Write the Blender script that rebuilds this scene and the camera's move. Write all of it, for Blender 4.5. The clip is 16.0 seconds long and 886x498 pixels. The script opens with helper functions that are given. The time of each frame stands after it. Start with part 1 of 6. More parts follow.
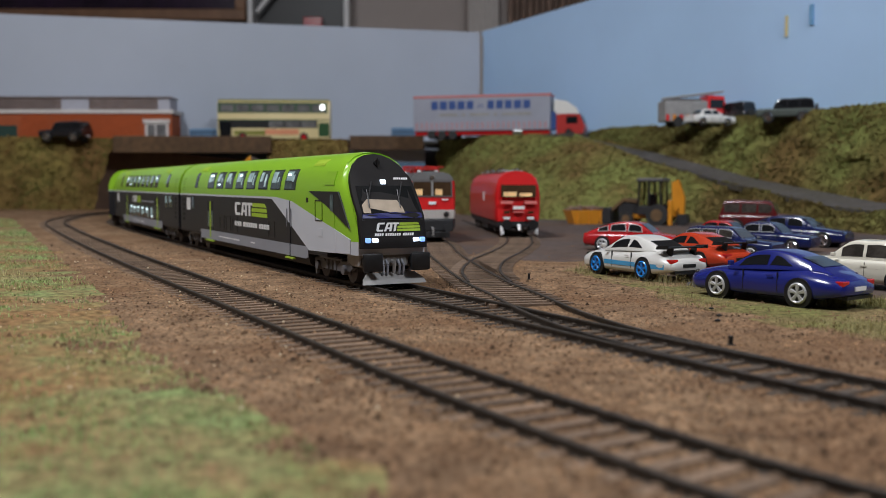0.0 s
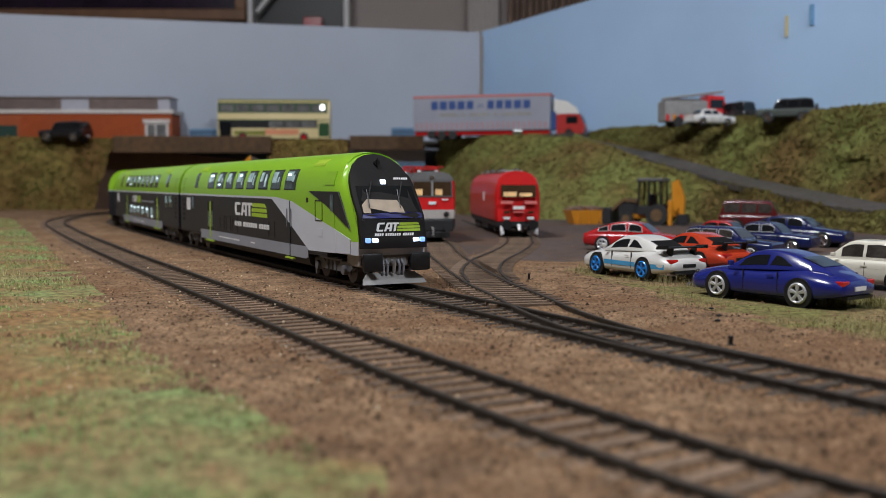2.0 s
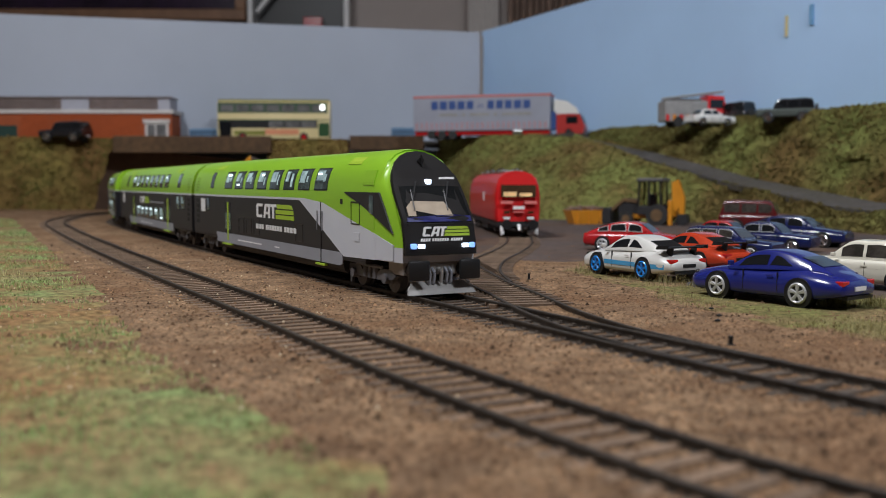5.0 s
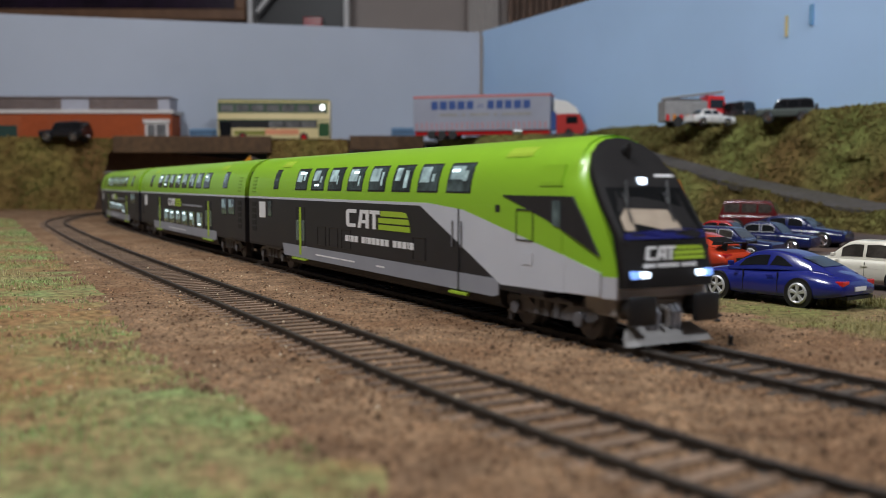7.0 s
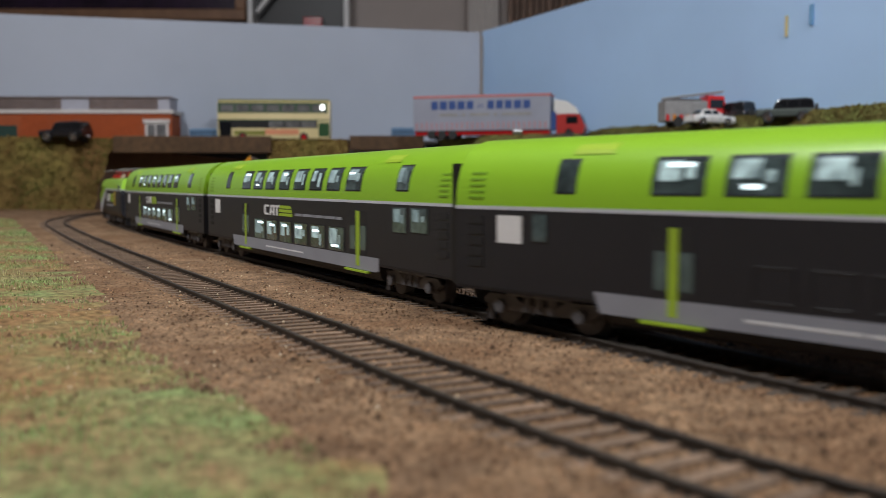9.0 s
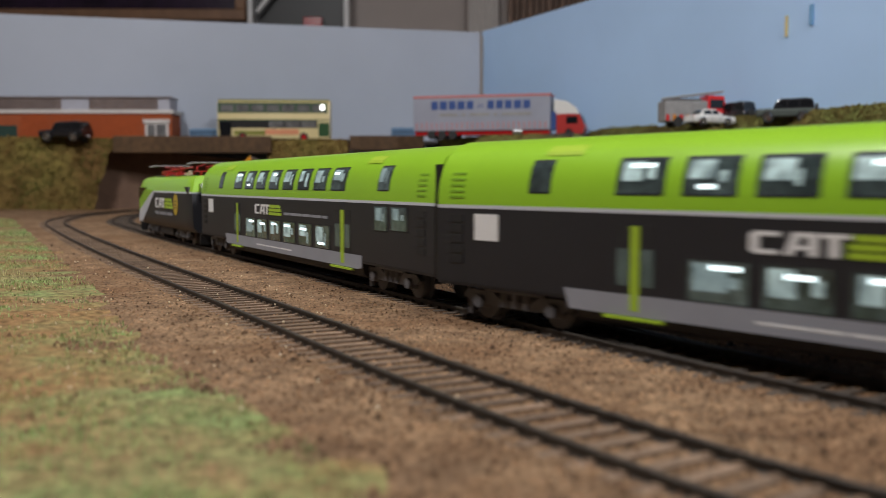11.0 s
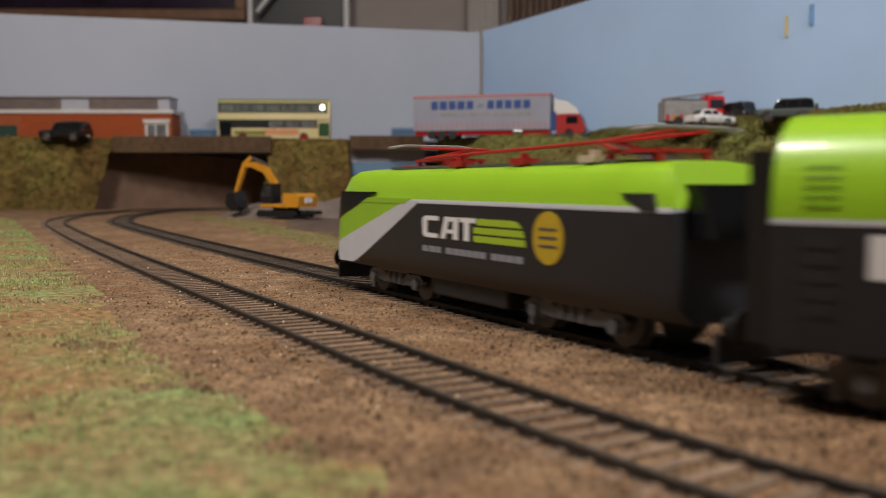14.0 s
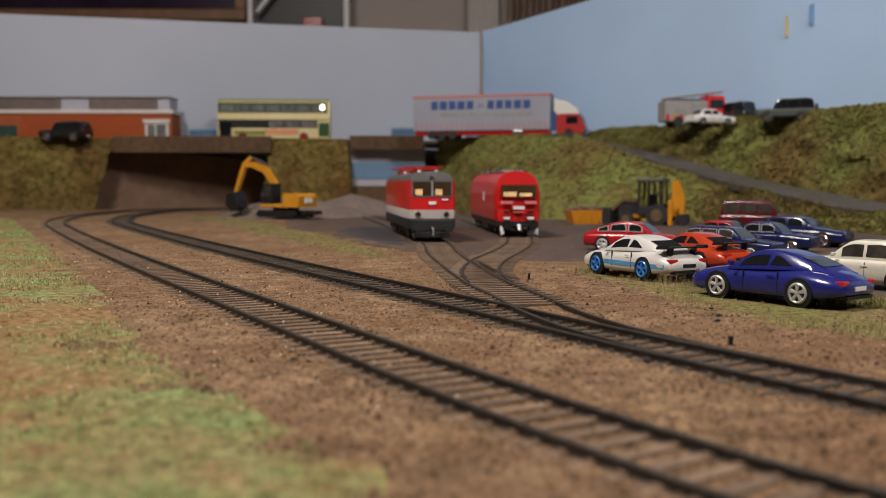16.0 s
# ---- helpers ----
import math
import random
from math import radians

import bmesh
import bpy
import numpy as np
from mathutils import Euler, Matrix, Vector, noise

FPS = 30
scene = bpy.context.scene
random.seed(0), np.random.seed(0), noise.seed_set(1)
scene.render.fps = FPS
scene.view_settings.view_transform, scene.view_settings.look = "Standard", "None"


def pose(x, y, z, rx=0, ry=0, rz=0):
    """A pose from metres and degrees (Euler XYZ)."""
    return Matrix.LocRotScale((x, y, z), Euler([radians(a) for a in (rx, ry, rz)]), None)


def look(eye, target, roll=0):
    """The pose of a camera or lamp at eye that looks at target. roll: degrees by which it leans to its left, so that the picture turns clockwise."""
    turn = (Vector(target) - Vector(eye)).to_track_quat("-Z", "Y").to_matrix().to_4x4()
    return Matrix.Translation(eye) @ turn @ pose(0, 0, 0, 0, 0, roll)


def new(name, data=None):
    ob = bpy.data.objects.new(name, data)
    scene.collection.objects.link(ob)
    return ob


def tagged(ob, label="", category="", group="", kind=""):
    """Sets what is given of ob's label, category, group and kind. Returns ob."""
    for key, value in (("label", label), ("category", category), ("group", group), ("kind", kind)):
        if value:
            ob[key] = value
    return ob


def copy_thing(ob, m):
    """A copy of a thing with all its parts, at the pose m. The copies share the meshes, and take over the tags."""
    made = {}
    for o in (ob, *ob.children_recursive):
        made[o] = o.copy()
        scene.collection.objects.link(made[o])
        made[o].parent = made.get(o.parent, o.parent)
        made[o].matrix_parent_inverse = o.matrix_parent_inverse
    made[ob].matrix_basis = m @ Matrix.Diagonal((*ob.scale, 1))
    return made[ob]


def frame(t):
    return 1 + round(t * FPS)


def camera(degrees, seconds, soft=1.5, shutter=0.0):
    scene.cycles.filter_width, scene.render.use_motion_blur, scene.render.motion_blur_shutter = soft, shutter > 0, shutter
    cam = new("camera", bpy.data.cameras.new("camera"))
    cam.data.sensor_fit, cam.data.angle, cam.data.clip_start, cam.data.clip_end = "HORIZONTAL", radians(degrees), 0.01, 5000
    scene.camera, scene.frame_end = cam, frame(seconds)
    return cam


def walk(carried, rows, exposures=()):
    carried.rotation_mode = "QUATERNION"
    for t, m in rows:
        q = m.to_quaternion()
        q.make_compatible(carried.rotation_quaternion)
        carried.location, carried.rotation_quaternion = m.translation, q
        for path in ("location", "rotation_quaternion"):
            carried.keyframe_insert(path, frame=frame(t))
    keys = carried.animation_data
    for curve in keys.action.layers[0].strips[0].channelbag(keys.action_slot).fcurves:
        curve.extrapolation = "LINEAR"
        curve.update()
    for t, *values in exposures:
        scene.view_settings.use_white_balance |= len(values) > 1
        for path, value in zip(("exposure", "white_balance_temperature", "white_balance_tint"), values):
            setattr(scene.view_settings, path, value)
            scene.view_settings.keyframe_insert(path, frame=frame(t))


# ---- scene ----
cam = camera(50.4, 16.0, soft=0.4, shutter=0.6)
cam.data.dof.use_dof = True
cam.data.dof.focus_distance = 0.37
cam.data.dof.aperture_fstop = 18.0
EYE = (0.0, 0.0, 0.0424)
VIEW = look(EYE, (0.0, 1.0, 0.0424 - 0.06864), 0.1)
walk(cam, [(0.0, VIEW), (16.0, VIEW)], [(0.0, -0.10, 5700, 10), (8.0, -0.08, 5700, 10), (10.0, -0.05, 5900, 11), (12.5, -0.02, 6150, 12), (14.5, 0.0, 6500, 14), (16.0, 0.0, 6500, 14)])

# ---- world and light ----
world = bpy.data.worlds.new("room_air")
scene.world = world
world.use_nodes = True
world.node_tree.nodes["Background"].inputs[0].default_value = (0.80, 0.87, 1.0, 1)
world.node_tree.nodes["Background"].inputs[1].default_value = 0.05
scene.view_settings.exposure = 0.0


def area_lamp(name, at, aim, size, watts, colour):
    lamp = bpy.data.lights.new(name, "AREA")
    lamp.shape, lamp.size, lamp.energy, lamp.color = "DISK", size, watts, colour
    ob = new(name, lamp)
    ob.matrix_basis = look(at, aim)
    return ob


area_lamp("ceiling_lamp_light", (-0.55, 0.15, 1.25), (-0.15, 0.75, 0.0), 0.35, 21, (1.0, 0.94, 0.86))
area_lamp("second_lamp_light", (0.75, -0.35, 1.25), (0.2, 0.8, 0.0), 0.35, 17.5, (1.0, 0.96, 0.90))

# ---- materials ----
MM = 0.001


def material(name, colour, rough=0.6, metal=0.0, vary=0.15, scale=400.0, bump=0.0, bump_scale=900.0, alt=None, coat=0.0,
             emit=0.0, spread=0.0, spec=0.5, patch=None):
    """A surface with two scales of variation; alt: a second colour mixed in by large noise."""
    m = bpy.data.materials.new(name)
    m.use_nodes = True
    n, l = m.node_tree.nodes, m.node_tree.links
    bsdf = n["Principled BSDF"]
    bsdf.inputs["Roughness"].default_value = rough
    bsdf.inputs["Metallic"].default_value = metal
    bsdf.inputs["Coat Weight"].default_value = coat
    bsdf.inputs["Specular IOR Level"].default_value = spec
    geo = n.new("ShaderNodeTexCoord")
    big = n.new("ShaderNodeTexNoise")
    big.inputs["Scale"].default_value = scale * 0.12
    big.inputs["Detail"].default_value = 4
    fine = n.new("ShaderNodeTexNoise")
    fine.inputs["Scale"].default_value = scale
    fine.inputs["Detail"].default_value = 5
    for t in (big, fine):
        l.new(geo.outputs["Object"], t.inputs["Vector"])
    mix = n.new("ShaderNodeMix")
    mix.data_type = "RGBA"
    other = alt if alt else tuple(c * (1 - vary) for c in colour)
    mix.inputs["A"].default_value = (*colour, 1)
    mix.inputs["B"].default_value = (*other, 1)
    ramp = n.new("ShaderNodeMapRange")
    ramp.inputs["From Min"].default_value, ramp.inputs["From Max"].default_value = 0.35, 0.65
    l.new(big.outputs["Fac"], ramp.inputs["Value"])
    l.new(ramp.outputs["Result"], mix.inputs["Factor"])
    if patch:
        wide = n.new("ShaderNodeTexNoise")
        wide.inputs["Scale"].default_value = patch[1]
        wide.inputs["Detail"].default_value = 6
        wide.inputs["Roughness"].default_value = 0.65
        l.new(geo.outputs["Object"], wide.inputs["Vector"])
        cut = n.new("ShaderNodeMapRange")
        cut.inputs["From Min"].default_value, cut.inputs["From Max"].default_value = 0.46, 0.60
        l.new(wide.outputs["Fac"], cut.inputs["Value"])
        over = n.new("ShaderNodeMix")
        over.data_type = "RGBA"
        over.inputs["B"].default_value = (*patch[0], 1)
        l.new(mix.outputs["Result"], over.inputs["A"])
        l.new(cut.outputs["Result"], over.inputs["Factor"])
        mix = over
    hsv = n.new("ShaderNodeHueSaturation")
    val = n.new("ShaderNodeMapRange")
    val.inputs["From Min"].default_value, val.inputs["From Max"].default_value = 0.3, 0.7
    val.inputs["To Min"].default_value, val.inputs["To Max"].default_value = 1 - vary, 1 + vary
    l.new(fine.outputs["Fac"], val.inputs["Value"])
    if spread:
        info = n.new("ShaderNodeNewGeometry" if spread < 0 else "ShaderNodeObjectInfo")
        rnd = n.new("ShaderNodeMapRange")
        rnd.inputs["To Min"].default_value, rnd.inputs["To Max"].default_value = 1 - abs(spread), 1 + abs(spread)
        l.new(info.outputs["Random Per Island" if spread < 0 else "Random"], rnd.inputs["Value"])
        mul = n.new("ShaderNodeMath")
        mul.operation = "MULTIPLY"
        l.new(val.outputs["Result"], mul.inputs[0])
        l.new(rnd.outputs["Result"], mul.inputs[1])
        l.new(mul.outputs[0], hsv.inputs["Value"])
    else:
        l.new(val.outputs["Result"], hsv.inputs["Value"])
    l.new(mix.outputs["Result"], hsv.inputs["Color"])
    l.new(hsv.outputs["Color"], bsdf.inputs["Base Color"])
    if bump:
        b = n.new("ShaderNodeBump")
        b.inputs["Strength"].default_value = bump
        b.inputs["Distance"].default_value = 0.001
        t = n.new("ShaderNodeTexNoise")
        t.inputs["Scale"].default_value = bump_scale
        t.inputs["Detail"].default_value = 6
        l.new(geo.outputs["Object"], t.inputs["Vector"])
        l.new(t.outputs["Fac"], b.inputs["Height"])
        l.new(b.outputs["Normal"], bsdf.inputs["Normal"])
    if emit:
        bsdf.inputs["Emission Color"].default_value = (*colour, 1)
        bsdf.inputs["Emission Strength"].default_value = emit
    return m


def glass(name, colour, rough=0.03, trans=1.0):
    m = bpy.data.materials.new(name)
    m.use_nodes = True
    b = m.node_tree.nodes["Principled BSDF"]
    b.inputs["Base Color"].default_value = (*colour, 1)
    b.inputs["Roughness"].default_value = rough
    b.inputs["Transmission Weight"].default_value = trans
    b.inputs["IOR"].default_value = 1.2
    return m


SOIL = material("soil", (0.285, 0.182, 0.104), 0.95, vary=0.6, scale=800, bump=1.0, bump_scale=520, alt=(0.145, 0.09, 0.052), spec=0.15, patch=((0.175, 0.10, 0.053), 17))
GRIT = material("grit", (0.30, 0.185, 0.10), 0.9, vary=0.2, scale=300, alt=(0.12, 0.066, 0.035), spread=-0.8, spec=0.3)
YARD = material("yard_paint", (0.092, 0.066, 0.056), 0.85, vary=0.3, scale=200, bump=0.6, bump_scale=600, alt=(0.058, 0.044, 0.041), patch=((0.10, 0.058, 0.036), 12))
PATCH = material("yard_patch", (0.05, 0.045, 0.05), 0.8, vary=0.25, scale=300, bump=0.3)
TURF = material("turf", (0.20, 0.245, 0.095), 0.95, vary=0.55, scale=380, bump=1.0, bump_scale=520, alt=(0.235, 0.165, 0.08), spec=0.1, patch=((0.25, 0.15, 0.068), 13))
VERGE = material("worn_turf", (0.235, 0.155, 0.085), 0.95, vary=0.55, scale=420, bump=1.0, bump_scale=500, alt=(0.15, 0.125, 0.05), spec=0.1, patch=((0.165, 0.16, 0.055), 24))
BLADE = material("grass_blade", (0.27, 0.42, 0.14), 0.7, vary=0.25, scale=50, alt=(0.40, 0.35, 0.16), spread=-0.5, spec=0.3, patch=((0.23, 0.39, 0.12), 25))
DRYBLADE = material("dry_grass_blade", (0.34, 0.27, 0.12), 0.7, vary=0.2, scale=60, alt=(0.21, 0.22, 0.075), spread=-0.4, spec=0.3)
BANK = material("bank_turf", (0.175, 0.19, 0.055), 0.95, vary=0.45, scale=130, bump=0.8, bump_scale=500, alt=(0.155, 0.105, 0.038), spec=0.1)
TUFT = material("bank_tuft", (0.235, 0.255, 0.078), 0.9, vary=0.3, scale=100, alt=(0.19, 0.14, 0.05), spread=-0.3, spec=0.1, patch=((0.135, 0.105, 0.036), 16))
RAMP = material("ramp_road", (0.092, 0.082, 0.074), 0.9, vary=0.3, scale=200, bump=0.3, patch=((0.075, 0.066, 0.05), 14))
OCHRE = material("ochre_turf", (0.185, 0.145, 0.042), 0.95, vary=0.4, scale=110, bump=0.7, bump_scale=400, alt=(0.135, 0.078, 0.028), spec=0.1)
OCHRETUFT = material("ochre_tuft", (0.255, 0.205, 0.064), 0.9, vary=0.25, scale=90, alt=(0.20, 0.115, 0.04), spread=-0.3, spec=0.1, patch=((0.155, 0.155, 0.042), 14))
RAIL = material("weathered_rail", (0.055, 0.045, 0.036), 0.55, 0.3, vary=0.3, scale=500)
SLEEPER = material("sleeper", (0.20, 0.135, 0.088), 0.85, vary=0.35, scale=500, bump=0.4, alt=(0.11, 0.072, 0.047), spread=0.3)
SLEEPER2 = material("dark_sleeper", (0.085, 0.062, 0.044), 0.8, vary=0.3, scale=500, bump=0.4, alt=(0.05, 0.038, 0.029), spread=0.3)
LIME = material("lime_green_paint", (0.30, 0.56, 0.02), 0.33, vary=0.02, scale=60, coat=0.2)
ANTHRACITE = material("anthracite_paint", (0.019, 0.019, 0.024), 0.45, vary=0.06, scale=80)
SILVER = material("silver_grey_paint", (0.60, 0.62, 0.68), 0.4, vary=0.03, scale=80)
SKIRT = material("grey_skirt_paint", (0.30, 0.31, 0.35), 0.45, vary=0.05, scale=80)
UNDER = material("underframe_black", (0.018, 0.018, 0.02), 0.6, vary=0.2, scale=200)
BOGIE = material("bogie_grey", (0.12, 0.12, 0.13), 0.45, vary=0.25, scale=200)
BEAM = material("buffer_beam_grey", (0.30, 0.29, 0.28), 0.5, vary=0.12, scale=150)
METAL = material("bright_metal", (0.6, 0.6, 0.6), 0.25, 1.0, vary=0.05)
WHITE = material("white_print", (0.82, 0.82, 0.82), 0.45, vary=0.02)
MARK = material("green_print", (0.38, 0.55, 0.03), 0.45, vary=0.02)
PANE = material("train_window", (0.035, 0.05, 0.05), 0.06, vary=0.5, scale=260, alt=(0.10, 0.14, 0.14), spec=0.7)
INSIDE = material("interior_glow", (0.40, 0.52, 0.50), 0.25, vary=0.7, scale=260, emit=0.30)
SALOONLAMP = material("saloon_lamp", (0.86, 1.0, 0.96), 0.3, vary=0, emit=1.8)
LAMP = material("headlight", (0.86, 0.93, 1.0), 0.2, vary=0, emit=3.2)
LAMPBLUE = material("side_lamp", (0.25, 0.42, 0.9), 0.2, vary=0, emit=1.2)
NAVY = material("navy_strip", (0.01, 0.012, 0.13), 0.3, vary=0.05)
RED = material("red_paint", (0.62, 0.014, 0.014), 0.32, vary=0.04, scale=80, coat=0.2)
PINKRED = material("red_gear", (0.42, 0.02, 0.014), 0.45, vary=0.05)
DKGREY = material("dark_grey_roof", (0.10, 0.095, 0.095), 0.5, vary=0.1, scale=100)
BLACK = material("black_plastic", (0.012, 0.012, 0.013), 0.4, vary=0.1)
GOLD = material("gold_seal", (0.55, 0.38, 0.02), 0.4, vary=0.1)


# ---- helpers ----
def part(name, bm, mat, parent=None, label="", smooth=False):
    """Links a bmesh, drawn in millimetres, as one mesh object."""
    for v in bm.verts:
        v.co *= MM
    me = bpy.data.meshes.new(name)
    bmesh.ops.recalc_face_normals(bm, faces=bm.faces)
    bm.to_mesh(me)
    bm.free()
    me.materials.append(mat)
    if smooth:
        me.shade_smooth()
        me.set_sharp_from_angle(angle=radians(38))
    ob = new(name, me)
    if parent:
        ob.parent = parent
    if label:
        ob["label"] = label
    return ob


def thing(name, label, category, group="", m=None):
    ob = new(name)
    tagged(ob, label, category, group)
    ob.empty_display_size = 0.01
    if m:
        ob.matrix_basis = m
    return ob


def place(x, y, z=0.0, turn=0.0):
    """A pose from millimetres and degrees about the upright."""
    return pose(x * MM, y * MM, z * MM, 0, 0, turn)


def BM():
    return bmesh.new()


def box(bm, x0, x1, y0, y1, z0, z1, bev=0.0):
    r = bmesh.ops.create_cube(bm, size=1.0)
    for v in r["verts"]:
        v.co = ((x0 + x1) / 2 + v.co.x * (x1 - x0), (y0 + y1) / 2 + v.co.y * (y1 - y0), (z0 + z1) / 2 + v.co.z * (z1 - z0))
    if bev:
        es = list({e for v in r["verts"] for e in v.link_edges})
        bmesh.ops.bevel(bm, geom=es, offset=bev, segments=2, affect="EDGES", profile=0.5)
    return bm


def rod(bm, a, b, r, seg=10, r2=None):
    a, b = Vector(a), Vector(b)
    d = b - a
    m = Matrix.Translation((a + b) / 2) @ d.to_track_quat("Z", "Y").to_matrix().to_4x4()
    bmesh.ops.create_cone(bm, cap_ends=True, segments=seg, radius1=r, radius2=r if r2 is None else r2, depth=d.length, matrix=m)
    return bm


def loft(bm, rings, cap=True, closed=True):
    """A skin over rings of equal length."""
    rows = [[bm.verts.new(p) for p in ring] for ring in rings]
    n = len(rows[0])
    for a, b in zip(rows[:-1], rows[1:]):
        for i in range(n if closed else n - 1):
            j = (i + 1) % n
            bm.faces.new((a[i], a[j], b[j], b[i]))
    if cap:
        bm.faces.new(rows[0])
        bm.faces.new(rows[-1])
    return bm


def slab(bm, pts, axis, a, b):
    """A flat outline pts, given along the two other axes, drawn out from a to b along the axis 0, 1 or 2."""
    def p(q, h):
        c = list(q)
        c.insert(axis, h)
        return c
    return loft(bm, [[p(q, a) for q in pts], [p(q, b) for q in pts]])


def wheel_disc(bm, x, y0, y1, z, r, seg=20):
    return rod(bm, (x, y0, z), (x, y1, z), r, seg)


# ---- the lines of the track ----
def line_of(offset, s0, s1, step):
    """Points (x, y, heading) in mm along the main line, offset mm to its far side; s runs away from the eye."""
    th0, x0, y0 = -0.7116, 49.661, 110.670
    def curv(s):
        for limit, k in ((-45, 0.3), (30, 5.0), (130, 0.718), (280, -0.065), (500, 0.072), (891.5, 0.0851), (1420, 1.03136)):
            if s < limit:
                return k / 1000.0
        return 0.0065
    ds = 1.0
    th, x, y = th0, x0, y0
    fwd, back = [(0.0, x, y, th)], []
    s = 0.0
    while s < 1640:
        th += curv(s) * ds
        x, y, s = x + math.sin(th) * ds, y + math.cos(th) * ds, s + ds
        fwd.append((s, x, y, th))
    th, x, y, s = th0, x0, y0, 0.0
    while s > -1600:
        x, y, s = x - math.sin(th) * ds, y - math.cos(th) * ds, s - ds
        th -= curv(s) * ds
        back.append((s, x, y, th))
    rows = np.array(back[::-1] + fwd)
    rx, ry = rows[:, 1] + offset * np.cos(rows[:, 3]), rows[:, 2] - offset * np.sin(rows[:, 3])
    arc = np.concatenate([[0], np.cumsum(np.hypot(np.diff(rx), np.diff(ry)))])
    arc -= np.interp(0.0, rows[:, 0], arc)
    at = np.arange(s0, s1 + 0.01, step)
    return np.stack([np.interp(at, arc, rx), np.interp(at, arc, ry), np.interp(at, arc, rows[:, 3])], 1)


TRAIN_STEP = 5.0
TRAIN_FROM = -1500.0
TRAIN_LINE = line_of(65.8, TRAIN_FROM, 1500.0, TRAIN_STEP)


def on_line(s):
    i = (s - TRAIN_FROM) / TRAIN_STEP
    k = max(0, min(len(TRAIN_LINE) - 2, int(i)))
    f = i - k
    return TRAIN_LINE[k] * (1 - f) + TRAIN_LINE[k + 1] * f
# ---- ground, tracks, banks ----
Z_RAIL = 3.5          # rail top above the ground, mm
ROAD_Z = 111.0        # the upper road


def rough(x, y, k=1.0):
    return noise.noise((x * 0.012, y * 0.012, 0.3)) * 1.1 * k + noise.noise((x * 0.06, y * 0.06, 3.1)) * 0.7 * k + noise.noise((x * 0.25, y * 0.25, 7.0)) * 0.35 * k


def yardness(x, y):
    """1 in the levelled yard, 0 on the open soil."""
    a = min(1.0, max(0.0, (y - 410) / 90.0)) * min(1.0, max(0.0, (x + (y - 430) * 0.28) / 30.0))
    return max(a, min(1.0, max(0.0, (x - 92) / 25.0)) * min(1.0, max(0.0, (y - 300) / 40.0)))


TRACKLINES = [line_of(1.4, -500, 1600, 10), line_of(65.8, -500, 1500, 10)]


def level(x, y):
    """The soil's height: flat and low under the tracks, uneven between them."""
    d = min(np.min(np.hypot(t[:, 0] - x, t[:, 1] - y)) for t in TRACKLINES)
    w = min(1.0, max(0.0, (d - 10.0) / 7.0))
    flat = yardness(x, y)
    return 1.28 + w * (0.62 + rough(x, y) * min(1.0, max(0.25, (d - 10) / 16.0)) * (1 - 0.85 * flat))


# graded rows: fine near the eye, coarse far off
def ground_sheet():
    rows = [-1300, -1000, -700, -400, -200, -80, 0, 40] + list(np.arange(70, 420, 5.0)) + list(np.arange(420, 900, 12.0)) + list(np.arange(900, 1690, 40.0))
    verts, faces = [], []
    n = 170
    for y in rows:
        lo = max(-1080.0, -(260 + 0.62 * y)) if y > 50 else -700.0
        hi = min(260 + 0.62 * y, 60 + (1700 - y) * 0.507) if y > 50 else 1150.0
        for i in range(n):
            x = lo + (hi - lo) * i / (n - 1)
            v = min(y, 1430 + (x + 1100) * 0.2275)
            verts.append((x * MM, v * MM, level(x, v) * MM))
    for j in range(len(rows) - 1):
        for i in range(n - 1):
            faces.append((j * n + i, j * n + i + 1, (j + 1) * n + i + 1, (j + 1) * n + i))
    me = bpy.data.meshes.new("ground")
    me.from_pydata(verts, [], faces)
    me.materials.append(SOIL)
    me.shade_smooth()
    ob = new("ground", me)
    return tagged(ob, "brown sandy soil scenic ground of the model railway", "ground", kind="structure")


ground_sheet()
TABLE = material("bench_timber", (0.30, 0.20, 0.11), 0.6, vary=0.15, scale=12)
bench = thing("layout_bench", "plain timber bench that carries the model railway", "bench")
part("top", slab(BM(), [(-700, -1300), (1150, -1300), (1150, 40), (500, 560), (66, 1700), (-1090, 1440), (-1080, 1300), (-380, 60), (-700, 60)], 2, -26, -6), TABLE, bench)
for bx, by in ((-640, -1240), (1090, -1240), (-640, 0), (1090, 0), (0, 1600), (-1030, 1390)):
    part("leg", box(BM(), bx - 30, bx + 30, by - 30, by + 30, -1100, -26), TABLE, bench)


def rail_mesh(bm, pts, top=Z_RAIL):
    """One rail: foot, web and head drawn along the points."""
    prof = [(-0.85, top - 2.6), (0.85, top - 2.6), (0.85, top - 2.3), (0.35, top - 1.9), (0.35, top - 0.8), (0.6, top - 0.65), (0.6, top - 0.12),
            (0.45, top), (-0.45, top), (-0.6, top - 0.12), (-0.6, top - 0.65), (-0.35, top - 0.8), (-0.35, top - 1.9), (-0.85, top - 2.3)]
    rings = []
    for x, y, th in pts:
        c, s = math.cos(th), math.sin(th)
        rings.append([(x + o * c, y - o * s, z) for o, z in prof])
    return loft(bm, rings)


